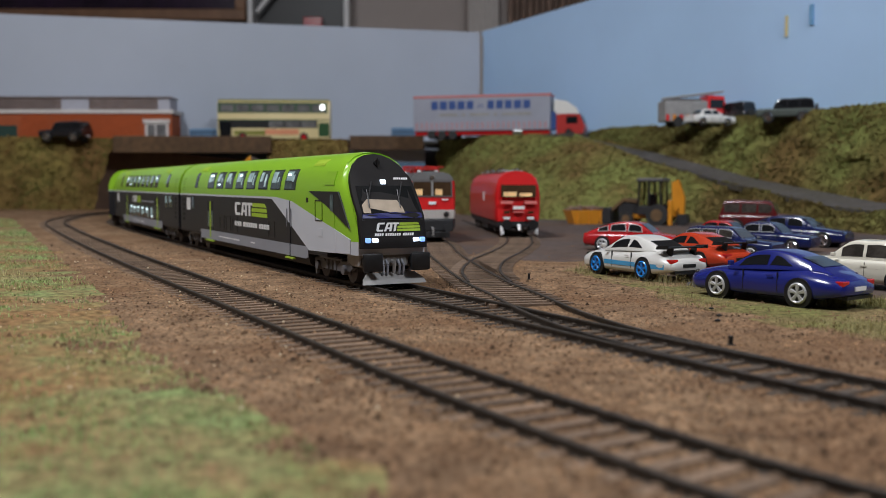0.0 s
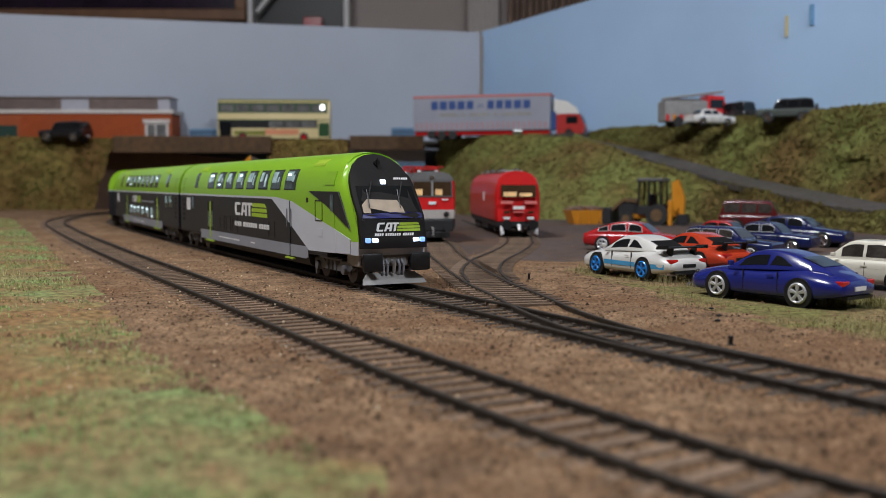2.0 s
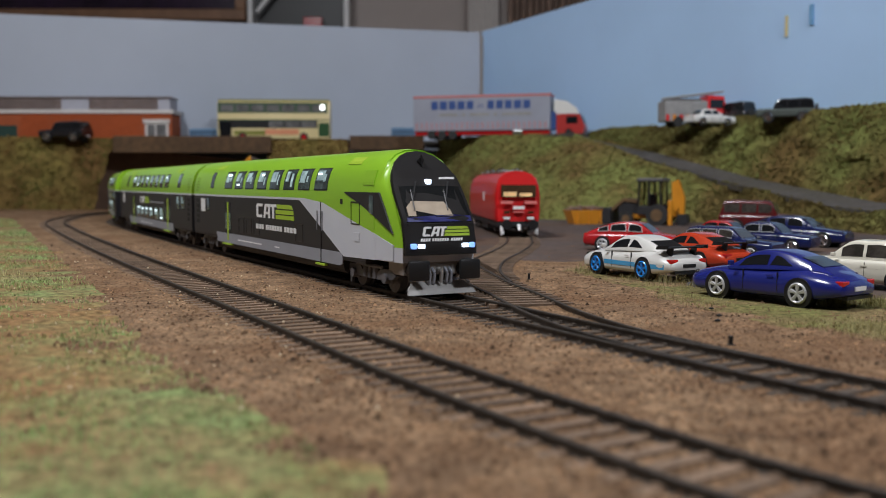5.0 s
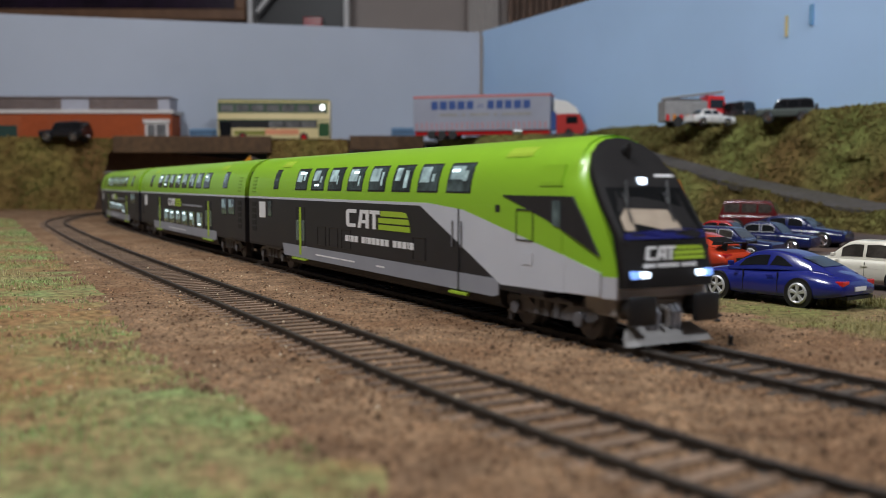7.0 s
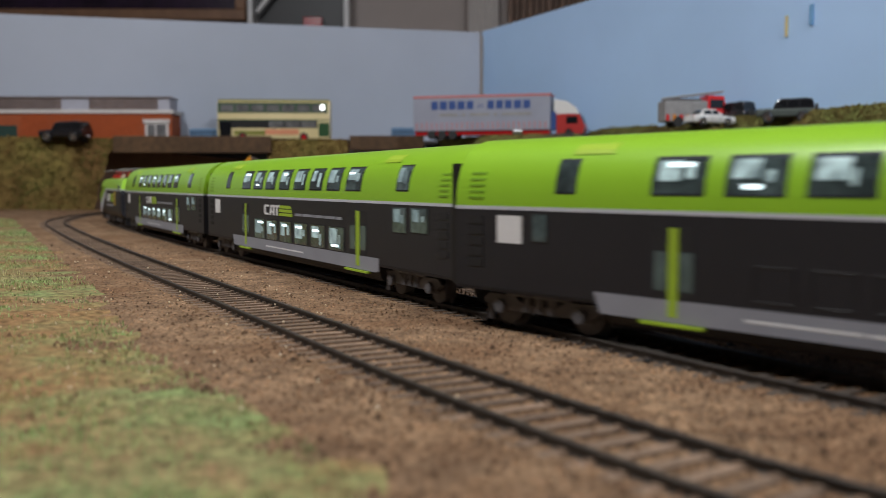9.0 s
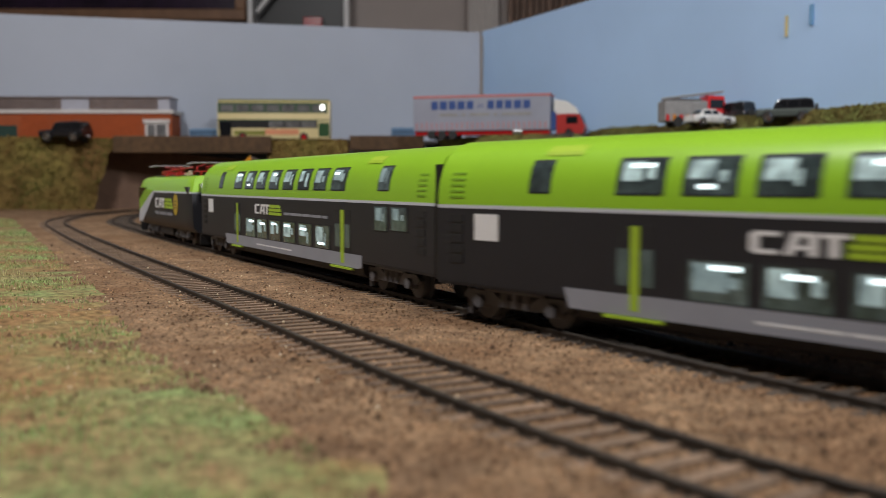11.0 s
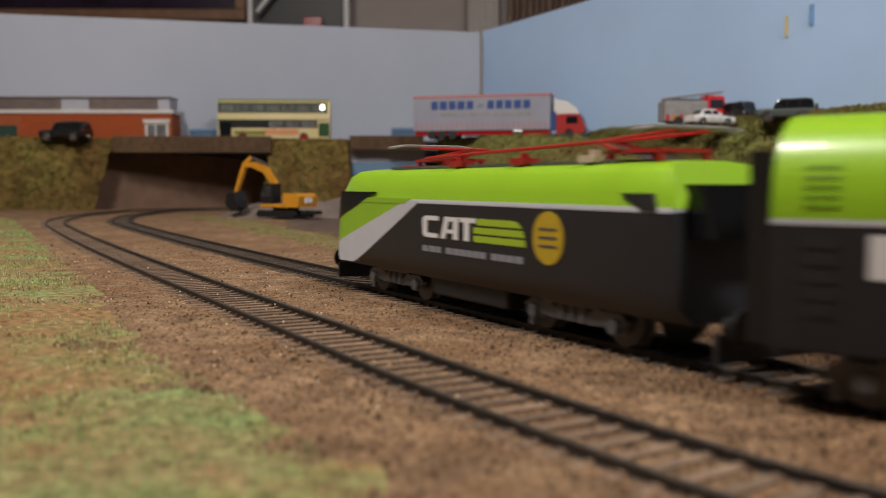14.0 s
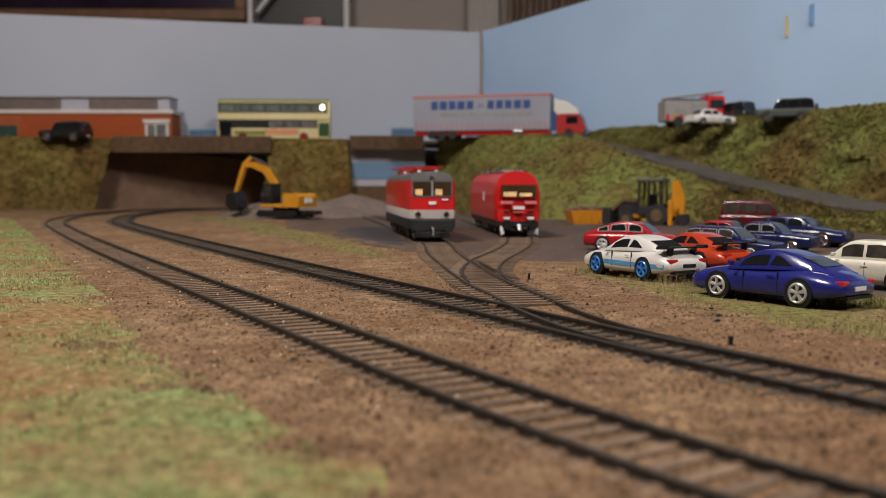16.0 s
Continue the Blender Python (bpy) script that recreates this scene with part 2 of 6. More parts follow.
def smooth_line(pts, step=8.0):
    """A rounded line through a few points, as (x, y, heading) away from the eye."""
    p = [Vector(q) for q in pts]
    p = [2 * p[0] - p[1]] + p + [2 * p[-1] - p[-2]]
    out = []
    for i in range(1, len(p) - 2):
        n = max(2, int((p[i + 1] - p[i]).length / step))
        for k in range(n):
            t = k / n
            out.append(0.5 * ((2 * p[i]) + (p[i + 1] - p[i - 1]) * t + (2 * p[i - 1] - 5 * p[i] + 4 * p[i + 1] - p[i + 2]) * t * t
                              + (3 * p[i] - p[i - 1] - 3 * p[i + 1] + p[i + 2]) * t ** 3))
    out.append(p[-2])
    res = []
    for i, q in enumerate(out):
        d = out[min(i + 1, len(out) - 1)] - out[max(i - 1, 0)]
        res.append((q.x, q.y, math.atan2(d.x, d.y)))
    return np.array(res)


def shifted(line, o):
    out = line.copy()
    out[:, 0] += o * np.cos(line[:, 2])
    out[:, 1] -= o * np.sin(line[:, 2])
    return out


SLEEPER_MESH = {}


def sleeper_at(track, x, y, th, mat, length=30.0, key="sleeper", z=0.0):
    if (key, length) not in SLEEPER_MESH:
        bm = BM()
        box(bm, -length / 2, length / 2, -1.45, 1.45, 0.0, 1.75)
        for s in (-8.65, 8.65):
            box(bm, s - 1.5, s + 1.5, -0.8, 0.8, 1.4, 2.1)
        for v in bm.verts:
            v.co *= MM
        me = bpy.data.meshes.new("sleeper")
        bm.to_mesh(me)
        bm.free()
        me.materials.append(mat)
        SLEEPER_MESH[(key, length)] = me
    ob = new("sleeper", SLEEPER_MESH[(key, length)])
    ob.parent = track
    ob.matrix_basis = pose(x * MM, y * MM, z * MM, 0, 0, -math.degrees(th))
    return ob


def build_track(label, line, mat, key, sleepers=None, rails=(-8.65, 8.65)):
    track = thing("railway_track", label, "track", "model railway tracks")
    for o in rails:
        part("rail", rail_mesh(BM(), shifted(line, o)), RAIL, track, smooth=True)
    for x, y, th in (line if sleepers is None else sleepers):
        sleeper_at(track, x, y, th, mat, key=key)
    return track


build_track("brown weathered model track with dark rails in soil", line_of(1.4, -1300, 1630, 15), SLEEPER, "brown", line_of(1.4, -250, 1500, 6.5))
build_track("dark model track beside the soil strip, used by the train", line_of(65.8, -1300, 1540, 15), SLEEPER2, "dark", line_of(65.8, -250, 1500, 6.5))

# the two sidings that leave the main line
def beside(d, o):
    """A point at d along the main line, o to its far side."""
    x, y, th = on_line(d)
    return (x + o * math.cos(th), y - o * math.sin(th))


TOE = [beside(d, o) for d, o in ((58, 0.9), (75, 1.6), (95, 2.8), (120, 5.2), (155, 13.4), (195, 27.0))]
SIDING_1 = smooth_line(TOE + [(18, 376), (10, 440), (0, 540), (-6, 640), (-33, 820), (-64, 1000), (-98, 1200)])
SIDING_2 = smooth_line([(19, 378), (17.5, 430), (24, 490), (39, 560), (52, 640), (57, 735), (49, 825), (41, 915), (30, 1040)])


def siding(line, first, label):
    ob = thing("railway_siding", label, "track", "model railway tracks")
    for o in (-8.65, 8.65):
        part("rail", rail_mesh(BM(), shifted(line, o), Z_RAIL - 0.05), RAIL, ob, smooth=True)
    d = np.concatenate([[0], np.cumsum(np.hypot(np.diff(line[:, 0]), np.diff(line[:, 1])))])
    for s in np.arange(first, min(d[-1], first + 420), 6.5):
        sleeper_at(ob, np.interp(s, d, line[:, 0]), np.interp(s, d, line[:, 1]), np.interp(s, d, line[:, 2]), SLEEPER, key="siding", length=29.0, z=0.95)
    return ob


siding(SIDING_1, 118, "dark rusty siding track leaving the main line at points")
siding(SIDING_2, 20, "thin rusty siding rails curving into the yard")


def outline_sheet(name, pts, mat, z, label, fine=0, rag=4.0, follow=True, category="ground", ragged=False):
    """A thin mat with a ragged outline that lies on the soil."""
    line = smooth_line(list(pts) + [pts[0]], 6.0)[:-1, :2]
    bm = BM()
    vs = []
    for x, y in line:
        a, b = noise.noise((x * 0.05, y * 0.05, 1.0)) * rag, noise.noise((x * 0.05, y * 0.05, 9.0)) * rag
        vs.append(bm.verts.new((x + a, y + b, 0)))
    bm.faces.new(vs)
    bmesh.ops.triangulate(bm, faces=bm.faces)
    bmesh.ops.subdivide_edges(bm, edges=[e for e in bm.edges if e.calc_length() > 14], cuts=2, use_grid_fill=True)
    bmesh.ops.subdivide_edges(bm, edges=[e for e in bm.edges if e.calc_length() > 12], cuts=2, use_grid_fill=True)
    for v in bm.verts:
        edge = 0.9 if v.is_boundary else 0.0
        dip = noise.noise((v.co.x * 0.045, v.co.y * 0.045, 5.0)) * 0.9 + noise.noise((v.co.x * 0.15, v.co.y * 0.15, 2.0)) * 0.5
        v.co.z = (level(v.co.x, v.co.y) if follow else 0.0) + z - edge + (dip if ragged else 0.0)
    ob = part(name, bm, mat, smooth=True)
    return tagged(ob, label, category, kind="structure")


outline_sheet("yard_ground", [(-95, 760), (-40, 600), (0, 545), (45, 500), (88, 470), (98, 410), (118, 362), (165, 330), (330, 330), (420, 560), (430, 900), (330, 1150),
                              (40, 1250), (-170, 1250), (-150, 900)], YARD, 0.45, "brown-grey painted hardstanding of the yard")

outline_sheet("yard_patch", [(-78, 745), (-45, 640), (-22, 625), (-30, 720), (-40, 850), (-75, 900), (-92, 830)], PATCH, 0.75, "dark grey patch of the yard")
outline_sheet("yard_patch", [(96, 372), (112, 352), (140, 340), (160, 372), (140, 410), (104, 392)], PATCH, 0.75, "dark grey patch beside the parked cars", rag=2)


def scatter_grass(name, outline, count, seed, label, lo=1.5, hi=4.0, z=1.2, mat=None, lean=0.8, wide=0.16):
    """Many single static-grass fibres inside an outline, as one mesh."""
    rnd = random.Random(seed)
    pts = [Vector(p) for p in outline]
    xs, ys = [p.x for p in pts], [p.y for p in pts]
    def inside(x, y):
        c = False
        for a, b in zip(pts, pts[1:] + pts[:1]):
            if (a.y > y) != (b.y > y) and x < (b.x - a.x) * (y - a.y) / (b.y - a.y) + a.x:
                c = not c
        return c
    verts, faces = [], []
    made = 0
    tries = 0
    while made < count and tries < count * 12:
        tries += 1
        # nearer ground gets more fibres
        x, y = rnd.uniform(min(xs), max(xs)), min(ys) + (max(ys) - min(ys)) * rnd.random() ** 1.5
        if not inside(x, y) or noise.noise((x * 0.022, y * 0.022, seed)) + 0.6 * noise.noise((x * 0.09, y * 0.09, seed)) < rnd.uniform(-0.25, 0.2):
            continue
        made += 1
        h = rnd.uniform(lo, hi)
        a, l = rnd.uniform(0, 6.283), rnd.uniform(0.1, lean) * h
        w = wide * (1 + y / 500)
        c, s = math.cos(a + 1.57) * w, math.sin(a + 1.57) * w
        b = level(x, y) + z - 0.6 if made % 6 == 0 else base_z(x, y) + z - 0.6
        tip = (x + math.cos(a) * l, y + math.sin(a) * l, b + h)
        mid = (x + math.cos(a) * l * 0.35, y + math.sin(a) * l * 0.35, b + h * 0.6)
        n = len(verts)
        for q in ((x - c, y - s, b), (x + c, y + s, b), (mid[0] + c * .7, mid[1] + s * .7, mid[2]), (mid[0] - c * .7, mid[1] - s * .7, mid[2]), tip):
            verts.append((q[0] * MM, q[1] * MM, q[2] * MM))
        faces += [(n, n + 1, n + 2, n + 3), (n + 3, n + 2, n + 4)]
    me = bpy.data.meshes.new(name)
    me.from_pydata(verts, [], faces)
    me.materials.append(mat or BLADE)
    return tagged(new(name, me), label, "grass", kind="stuff")


def base_z(x, y):
    return 1.90 + rough(x, y) * (1 - 0.85 * yardness(x, y))


GRASS_WEST = [(-700, 1350), (-480, 1050), (-374, 837), (-262, 617), (-118, 328), (-72, 223), (-46, 187), (-24, 147), (-9, 118), (-20, 60), (-120, 60), (-300, 300), (-620, 700), (-800, 1200)]
GRASS_YARD = [(-345, 1240), (-300, 1120), (-218, 930), (-128, 716), (-68, 565), (-30, 505), (-25, 520), (-52, 620), (-100, 780), (-190, 990), (-260, 1150)]
GRASS_CARS = [(56, 440), (70, 368), (80, 306), (92, 272), (110, 238), (150, 190), (260, 215), (250, 290), (150, 303), (124, 322), (108, 345), (98, 372), (84, 402), (68, 455)]
outline_sheet("grass_verge", GRASS_WEST, TURF, 0.4, "patchy green static-grass verge", rag=14)
outline_sheet("grass_verge", GRASS_YARD, VERGE, 0.3, "strip of thin pale grass beside the track", rag=8)
outline_sheet("grass_verge", GRASS_CARS, VERGE, 0.3, "worn grass strip in front of the parked cars", rag=8)
scatter_grass("grass_fibres", GRASS_WEST, 60000, 11, "short green and straw-coloured static grass fibres", 0.5, 1.6, lean=1.6, wide=0.07)
scatter_grass("grass_fibres", GRASS_YARD, 4500, 12, "short pale grass fibres by the track", 0.35, 1.0, mat=DRYBLADE, lean=1.8, wide=0.07)
scatter_grass("grass_fibres", GRASS_CARS, 9500, 13, "dry grass fibres in front of the cars", 0.6, 2.0, mat=DRYBLADE, wide=0.05, lean=1.8)
scatter_grass("grass_fibres", [(64, 452), (84, 396), (100, 360), (100, 335), (122, 306), (150, 306), (128, 322), (108, 345), (98, 372), (88, 400), (74, 440)], 1300, 14, "long thin straw fibres round the car wheels", 2.5, 5.5, mat=DRYBLADE, lean=1.5, wide=0.05)


def scatter_grit():
    """Loose grains on the soil, denser near the eye."""
    rnd = random.Random(21)
    verts, faces = [], []
    for i in range(36000):
        y = 85 + 560 * rnd.random() ** 1.7
        x = rnd.uniform(-0.5, 0.5) * y * 1.0
        r = rnd.uniform(0.15, 0.55) * (1.8 if rnd.random() < 0.06 else 1.0)
        d = min(np.min(np.hypot(t[10:110, 0] - x, t[10:110, 1] - y)) for t in TRACKLINES)
        z = (base_z(x, y) if d > 26 else level(x, y)) + r * 0.15
        n = len(verts)
        for q in ((1, 0, 0), (-0.5, .87, 0), (-0.5, -.87, 0), (0.1, 0.1, .9)):
            k = r * rnd.uniform(0.7, 1.3)
            verts.append(((x + q[0] * k) * MM, (y + q[1] * k) * MM, (z + q[2] * k) * MM))
        faces += [(n, n + 1, n + 3), (n + 1, n + 2, n + 3), (n + 2, n, n + 3)]
    me = bpy.data.meshes.new("loose_grit")
    me.from_pydata(verts, [], faces)
    me.materials.append(GRIT)
    tagged(new("loose_grit", me), "loose brown grit and crumbs on the soil", "grit", kind="stuff")
    # scattered crumbs, coloured pale to imitate glints on the ground
    sparkle = BM()
    for x, y in [(-11.5, 165), (-36, 166), (2.6, 172)] + [(-(0.12 + 0.36 * rnd.random()) * q, q) for q in [170 + 330 * rnd.random() for _ in range(120)]]:
        bmesh.ops.create_icosphere(sparkle, subdivisions=1, radius=rnd.uniform(0.14, 0.42), matrix=Matrix.Translation((x, y, base_z(x, y) + 0.7)))
    tagged(part("sparkle_crumbs", sparkle, SPARK), "few pale shiny crumbs standing in for sparkles on the ground", "grit", kind="stuff")


SPARK = material("pale_crumb", (0.80, 0.66, 0.44), 0.3, vary=0.1)
scatter_grit()


def point_post(x, y, h, label):
    """A small upright lever beside the points."""
    ob = thing("point_lever", label, "lever", "", place(x, y, level(x, y) - 0.3, 0))
    part("post", box(BM(), -0.5, 0.5, -0.5, 0.5, 0, h, 0.1), BLACK, ob)
    part("foot", box(BM(), -0.9, 0.9, -0.8, 0.8, -0.5, 0.5, 0.15), BLACK, ob)
    return ob


point_post(72.5, 235, 2.6, "small black point lever beside the rail")
point_post(36.5, 398, 2.8, "small black post beside the siding rail")
for x, y in ((47, 214), (44, 219), (84, 284), (80, 272), (86, 300)):
    r = BM()
    bmesh.ops.create_icosphere(r, subdivisions=1, radius=0.7, matrix=Matrix.Translation((x, y, level(x, y) + 0.5)) @ Matrix.Diagonal((1.4, 1.0, 0.7, 1)))
    tagged(part("dark_clod", r, UNDER), "small dark clod of earth on the soil", "clod")

# ---- the train ----
HALF = [(13.2, 4.0), (15.0, 5.2), (15.8, 8.0), (16.0, 12.0), (16.0, 22.0), (16.0, 33.0), (15.9, 36.0), (15.3, 40.0), (14.0, 44.0), (11.6, 47.6), (8.0, 50.2), (4.0, 51.6), (0.0, 52.0)]


def section(lo, hi, grow=0.0):
    """The closed cross-section of a coach between two heights, as (y, z)."""
    ys, zs = [p[0] for p in HALF], [p[1] for p in HALF]
    def wide(z):
        return float(np.interp(z, zs, ys)) + grow
    h = [(wide(lo), lo)] + [(y + grow, z + (grow if z > 44 else 0)) for y, z in HALF if lo + 0.01 < z < hi - 0.01]
    if hi < 51.9:
        h.append((wide(hi), hi))
        return [(-y, z) for y, z in h] + [(y, z) for y, z in h[::-1]]
    return [(-y, z) for y, z in h] + [(0.0, 52.0 + grow)] + [(y, z) for y, z in h[::-1]]


def side_y(z):
    return float(np.interp(z, [p[1] for p in HALF], [p[0] for p in HALF]))


def side_plate(bm, u0, u1, z0, z1, side, proud=0.15, deep=0.6):
    """A thin plate on the coach side that follows its curve."""
    rings = []
    n = 5 if z1 - z0 > 2.5 else 1
    for k in range(n + 1):
        z = z0 + (z1 - z0) * k / n
        y = side_y(z)
        rings.append([(u0, side * (y - deep), z), (u1, side * (y - deep), z), (u1, side * (y + proud), z), (u0, side * (y + proud), z)])
    return loft(bm, rings)


def nose_back(z):
    """How far the cab front leans back at a height."""
    return max(0.0, z - 17.0) * 0.25 + max(0.0, z - 27.0) * 0.50


def side_poly(bm, pts, side, proud=0.12, half=16.0):
    return loft(bm, [[(u, side * (half - 0.3), z) for u, z in pts], [(u, side * (half + proud), z) for u, z in pts]])


def shell(bm, u0, u1, lo, hi, grow=0.0):
    sec = section(lo, hi, grow)
    return loft(bm, [[(u, y, z) for y, z in sec] for u in (u0, u1)])


# the white block sign and its green bars, drawn in a unit frame: 0 to 1 across the white blocks, 1 to 2 across the bars
SIGN_SHAPES = [
    [(.30, 0), (.05, 0), (0, .14), (0, .86), (.05, 1), (.32, 1), (.32, .80), (.10, .80), (.10, .20), (.30, .20)],
    [(.36, 0), (.45, 0), (.52, .80), (.52, 1), (.44, 1)],
    [(.50, 1), (.50, .80), (.60, .80), (.60, 0), (.695, 0), (.695, 1)],
    [(.47, .26), (.61, .26), (.61, .44), (.49, .44)],
    [(.72, 1), (.72, .80), (.80, .80), (.80, 0), (.895, 0), (.895, .80), (1.0, .80), (1.0, 1)],
]
SIGN_BARS = [
    [(.96, 0), (2.0, 0), (1.99, .27), (.96, .27)],
    [(.96, .36), (1.98, .36), (1.95, .63), (.96, .63)],
    [(1.03, .72), (1.93, .72), (1.85, .95), (1.72, 1), (1.03, 1)],
]


def logo(parent, u, z, h, side, w, half=16.0):
    """White block sign with three green bars."""
    a = w * 0.56
    def X(k):
        return u + k if side < 0 else u + w - k
    for shape in SIGN_SHAPES:
        part("sign_block", side_poly(BM(), [(X(p * a), z + q * h) for p, q in shape], side, 0.2, half), WHITE, parent)
    for shape in SIGN_BARS:
        part("sign_bar", side_poly(BM(), [(X(a + (p - 1) * (w - a)), z + q * h) for p, q in shape], side, 0.2, half), MARK, parent)


def bars(parent, u, z, h, side, lengths, mat=None, gap=0.9, half=16.0):
    x = u
    for n in lengths:
        if n > 0:
            bm = BM()
            side_poly(bm, [(x, z), (x + n, z), (x + n, z + h), (x, z + h)], side, 0.18, half)
            part("lettering_bar", bm, mat or WHITE, parent)
        x += abs(n) + gap


def bogie(parent, u, wheels=(-14.5, 14.5), r=5.3, grey=BOGIE):
    bm = BM()
    for s in (-1, 1):
        pts = [(u - 22, 6.5), (u - 19, 8.5), (u - 9, 8.2), (u - 6, 6.2), (u + 6, 6.2), (u + 9, 8.2), (u + 19, 8.5), (u + 22, 6.5), (u + 19, 5.0), (u + 8, 4.2), (u - 8, 4.2), (u - 19, 5.0)]
        slab(bm, pts, 1, s * 11.5, s * 13.2)
        for w in wheels:
            box(bm, u + w - 3.0, u + w + 3.0, s * 11.2 - 1.4, s * 13.0 + 1.4, 3.2, 7.6, 0.5)
            rod(bm, (u + w, s * 11, 5.2), (u + w, s * 14.4, 5.2), 1.9, 10)
        for k in (-4.5, 0, 4.5):
            rod(bm, (u + k, s * 12.6, 4.4), (u + k, s * 12.6, 9.6), 1.5, 8)
        box(bm, u - 20.5, u - 18.8, s * 12 - 0.6, s * 12 + 0.6, 1.0, 7.0)
        rod(bm, (u - 12, s * 13.6, 8.8), (u + 12, s * 13.6, 8.8), 0.5, 6)
    box(bm, u - 6, u + 6, -11.5, 11.5, 5.5, 9.0)
    part("bogie", bm, grey, parent, "grey side frames with axle boxes and springs", True)
    for w in wheels:
        bm = BM()
        for s in (-1, 1):
            wheel_disc(bm, u + w, s * 7.3, s * 10.2, r, r)
            wheel_disc(bm, u + w, s * 6.6, s * 7.4, r, r + 0.9)
        rod(bm, (u + w, -7, r), (u + w, 7, r), 0.9, 8)
        part("wheelset", bm, METAL if grey is not BOGIE else BOGIE, parent, "turned metal wheelset", True)


def window(parent, u0, u1, z0, z1, side, lit=0.5, seed=0, lean=0.0):
    rnd = random.Random(seed)
    fr = BM()
    side_plate(fr, u0 - 0.5, u1 + 0.5, z0 - 0.5, z1 + 0.5, side, 0.10)
    frame_part = part("window", fr, UNDER, parent)
    bm = BM()
    side_plate(bm, u0, u1, z0, z1, side, 0.22)
    part("pane", bm, PANE, frame_part)
    if lit:
        w = u1 - u0
        h = z1 - z0
        bm = BM()
        a = u0 + w * rnd.uniform(0.04, 0.12)
        b = u0 + w * rnd.uniform(0.42, 0.7)
        side_plate(bm, a, b, z0 + h * rnd.uniform(0.25, 0.45), z1 - h * 0.06, side, 0.27)
        c = u0 + w * rnd.uniform(0.62, 0.74)
        side_plate(bm, c, c + w * rnd.uniform(0.08, 0.2), z0 + h * rnd.uniform(0.1, 0.5), z0 + h * rnd.uniform(0.6, 0.85), side, 0.26)
        part("lit_interior", bm, INSIDE, frame_part, "pale lit saloon behind the glass")
        if rnd.random() < lit:
            bm = BM()
            g = u0 + w * rnd.uniform(0.1, 0.4)
            up = z1 - h * rnd.uniform(0.10, 0.2) if rnd.random() < 0.6 else z0 + h * rnd.uniform(0.25, 0.4)
            side_plate(bm, g, g + w * rnd.uniform(0.25, 0.55), up - h * 0.11, up, side, 0.30)
            part("saloon_lamp", bm, SALOONLAMP, frame_part, "bright saloon lamp behind the glass")


UPPER = [(71, 84.5), (90.5, 104), (109.5, 123), (129.5, 143), (149.5, 163), (169.5, 183), (189, 202.5), (209, 223)]


def coach_body(ob, length, front_cut=0.0):
    """Lower and upper body, white line, skirt, bogies, of a double-deck coach."""
    e = length - front_cut
    part("lower_body", shell(BM(), 2.5, e, 9.5, 32.2), ANTHRACITE, ob, "anthracite painted lower side", True)
    part("upper_body", shell(BM(), 2.5, e, 32.8, 52.0), LIME, ob, "lime green upper deck and roof", True)
    part("white_line", shell(BM(), 2.4, e, 32.0, 33.0, 0.08), SILVER, ob, "thin white waist line")
    bm = BM()
    shell(bm, 58, 240, 4.0, 9.6)
    part("underbelly", bm, UNDER, ob, "black underfloor between the bogies", True)
    for s in (-1, 1):
        part("skirt_panel", side_poly(BM(), [(54, 12.4), (240, 12.4), (240, 8.0), (237, 7.2), (56, 7.2)], s), SKIRT, ob, "grey skirt panel")
    bogie(ob, 33)
    bogie(ob, 260)
    bm = BM()
    box(bm, -2.5, 2.5, -13, 13, 10, 45)
    part("gangway", bm, BLACK, ob, "black rubber corridor connection")
    for s in (-1, 1):
        for u in (8, length - 14):
            for k in range(5 if u < 50 or not front_cut > 10 else 0):
                part("louvre", side_plate(BM(), u, u + 6, 35.0 + k * 1.7, 35.6 + k * 1.7, s, 0.2), material_louvre, ob)
                part("louvre", side_poly(BM(), [(u, 16 + k * 3), (u + 6, 16 + k * 3), (u + 6, 18.2 + k * 3), (u, 18.2 + k * 3)], s, 0.2), UNDER, ob)
        for u in (44, 238):
            part("roof_hatch", side_plate(BM(), u, u + 13, 46.6, 49.2, s, 0.25), MARK, ob)
        part("waist_groove", side_poly(BM(), [(4, 10.2), (e, 10.2), (e, 10.4), (4, 10.4)], s, 0.08), UNDER, ob)


material_louvre = material("louvre_shadow", (0.20, 0.38, 0.015), 0.5)


def door_leaf(ob, u0, u1, z0, z1, s):
    """A plug door: dark leaves, green post, pale handle bars."""
    w = u1 - u0
    d = part("door", side_poly(BM(), [(u0, z0), (u1, z0), (u1, z1), (u0, z1)], s, 0.1), UNDER, ob, "double door with green centre post")
    part("post", side_poly(BM(), [(u0 + w * .4, z0 + 1), (u0 + w * .62, z0 + 1), (u0 + w * .62, z1), (u0 + w * .4, z1)], s, 0.2), MARK, d)
    for a, b in ((.05, .36), (.66, .97)):
        part("pane", side_poly(BM(), [(u0 + w * a, z0 + 7), (u0 + w * b, z0 + 7), (u0 + w * b, z0 + 16), (u0 + w * a, z0 + 16)], s, 0.18), door_pane, d)
    part("step", side_poly(BM(), [(u0 - 3, z0 - 1.2), (u1 + 3, z0 - 1.2), (u1 + 3, z0 - 0.5), (u0 - 3, z0 - 0.5)], s, 0.9), MARK, ob)


door_pane = material("door_glass", (0.12, 0.17, 0.17), 0.1, vary=0.3, scale=120)


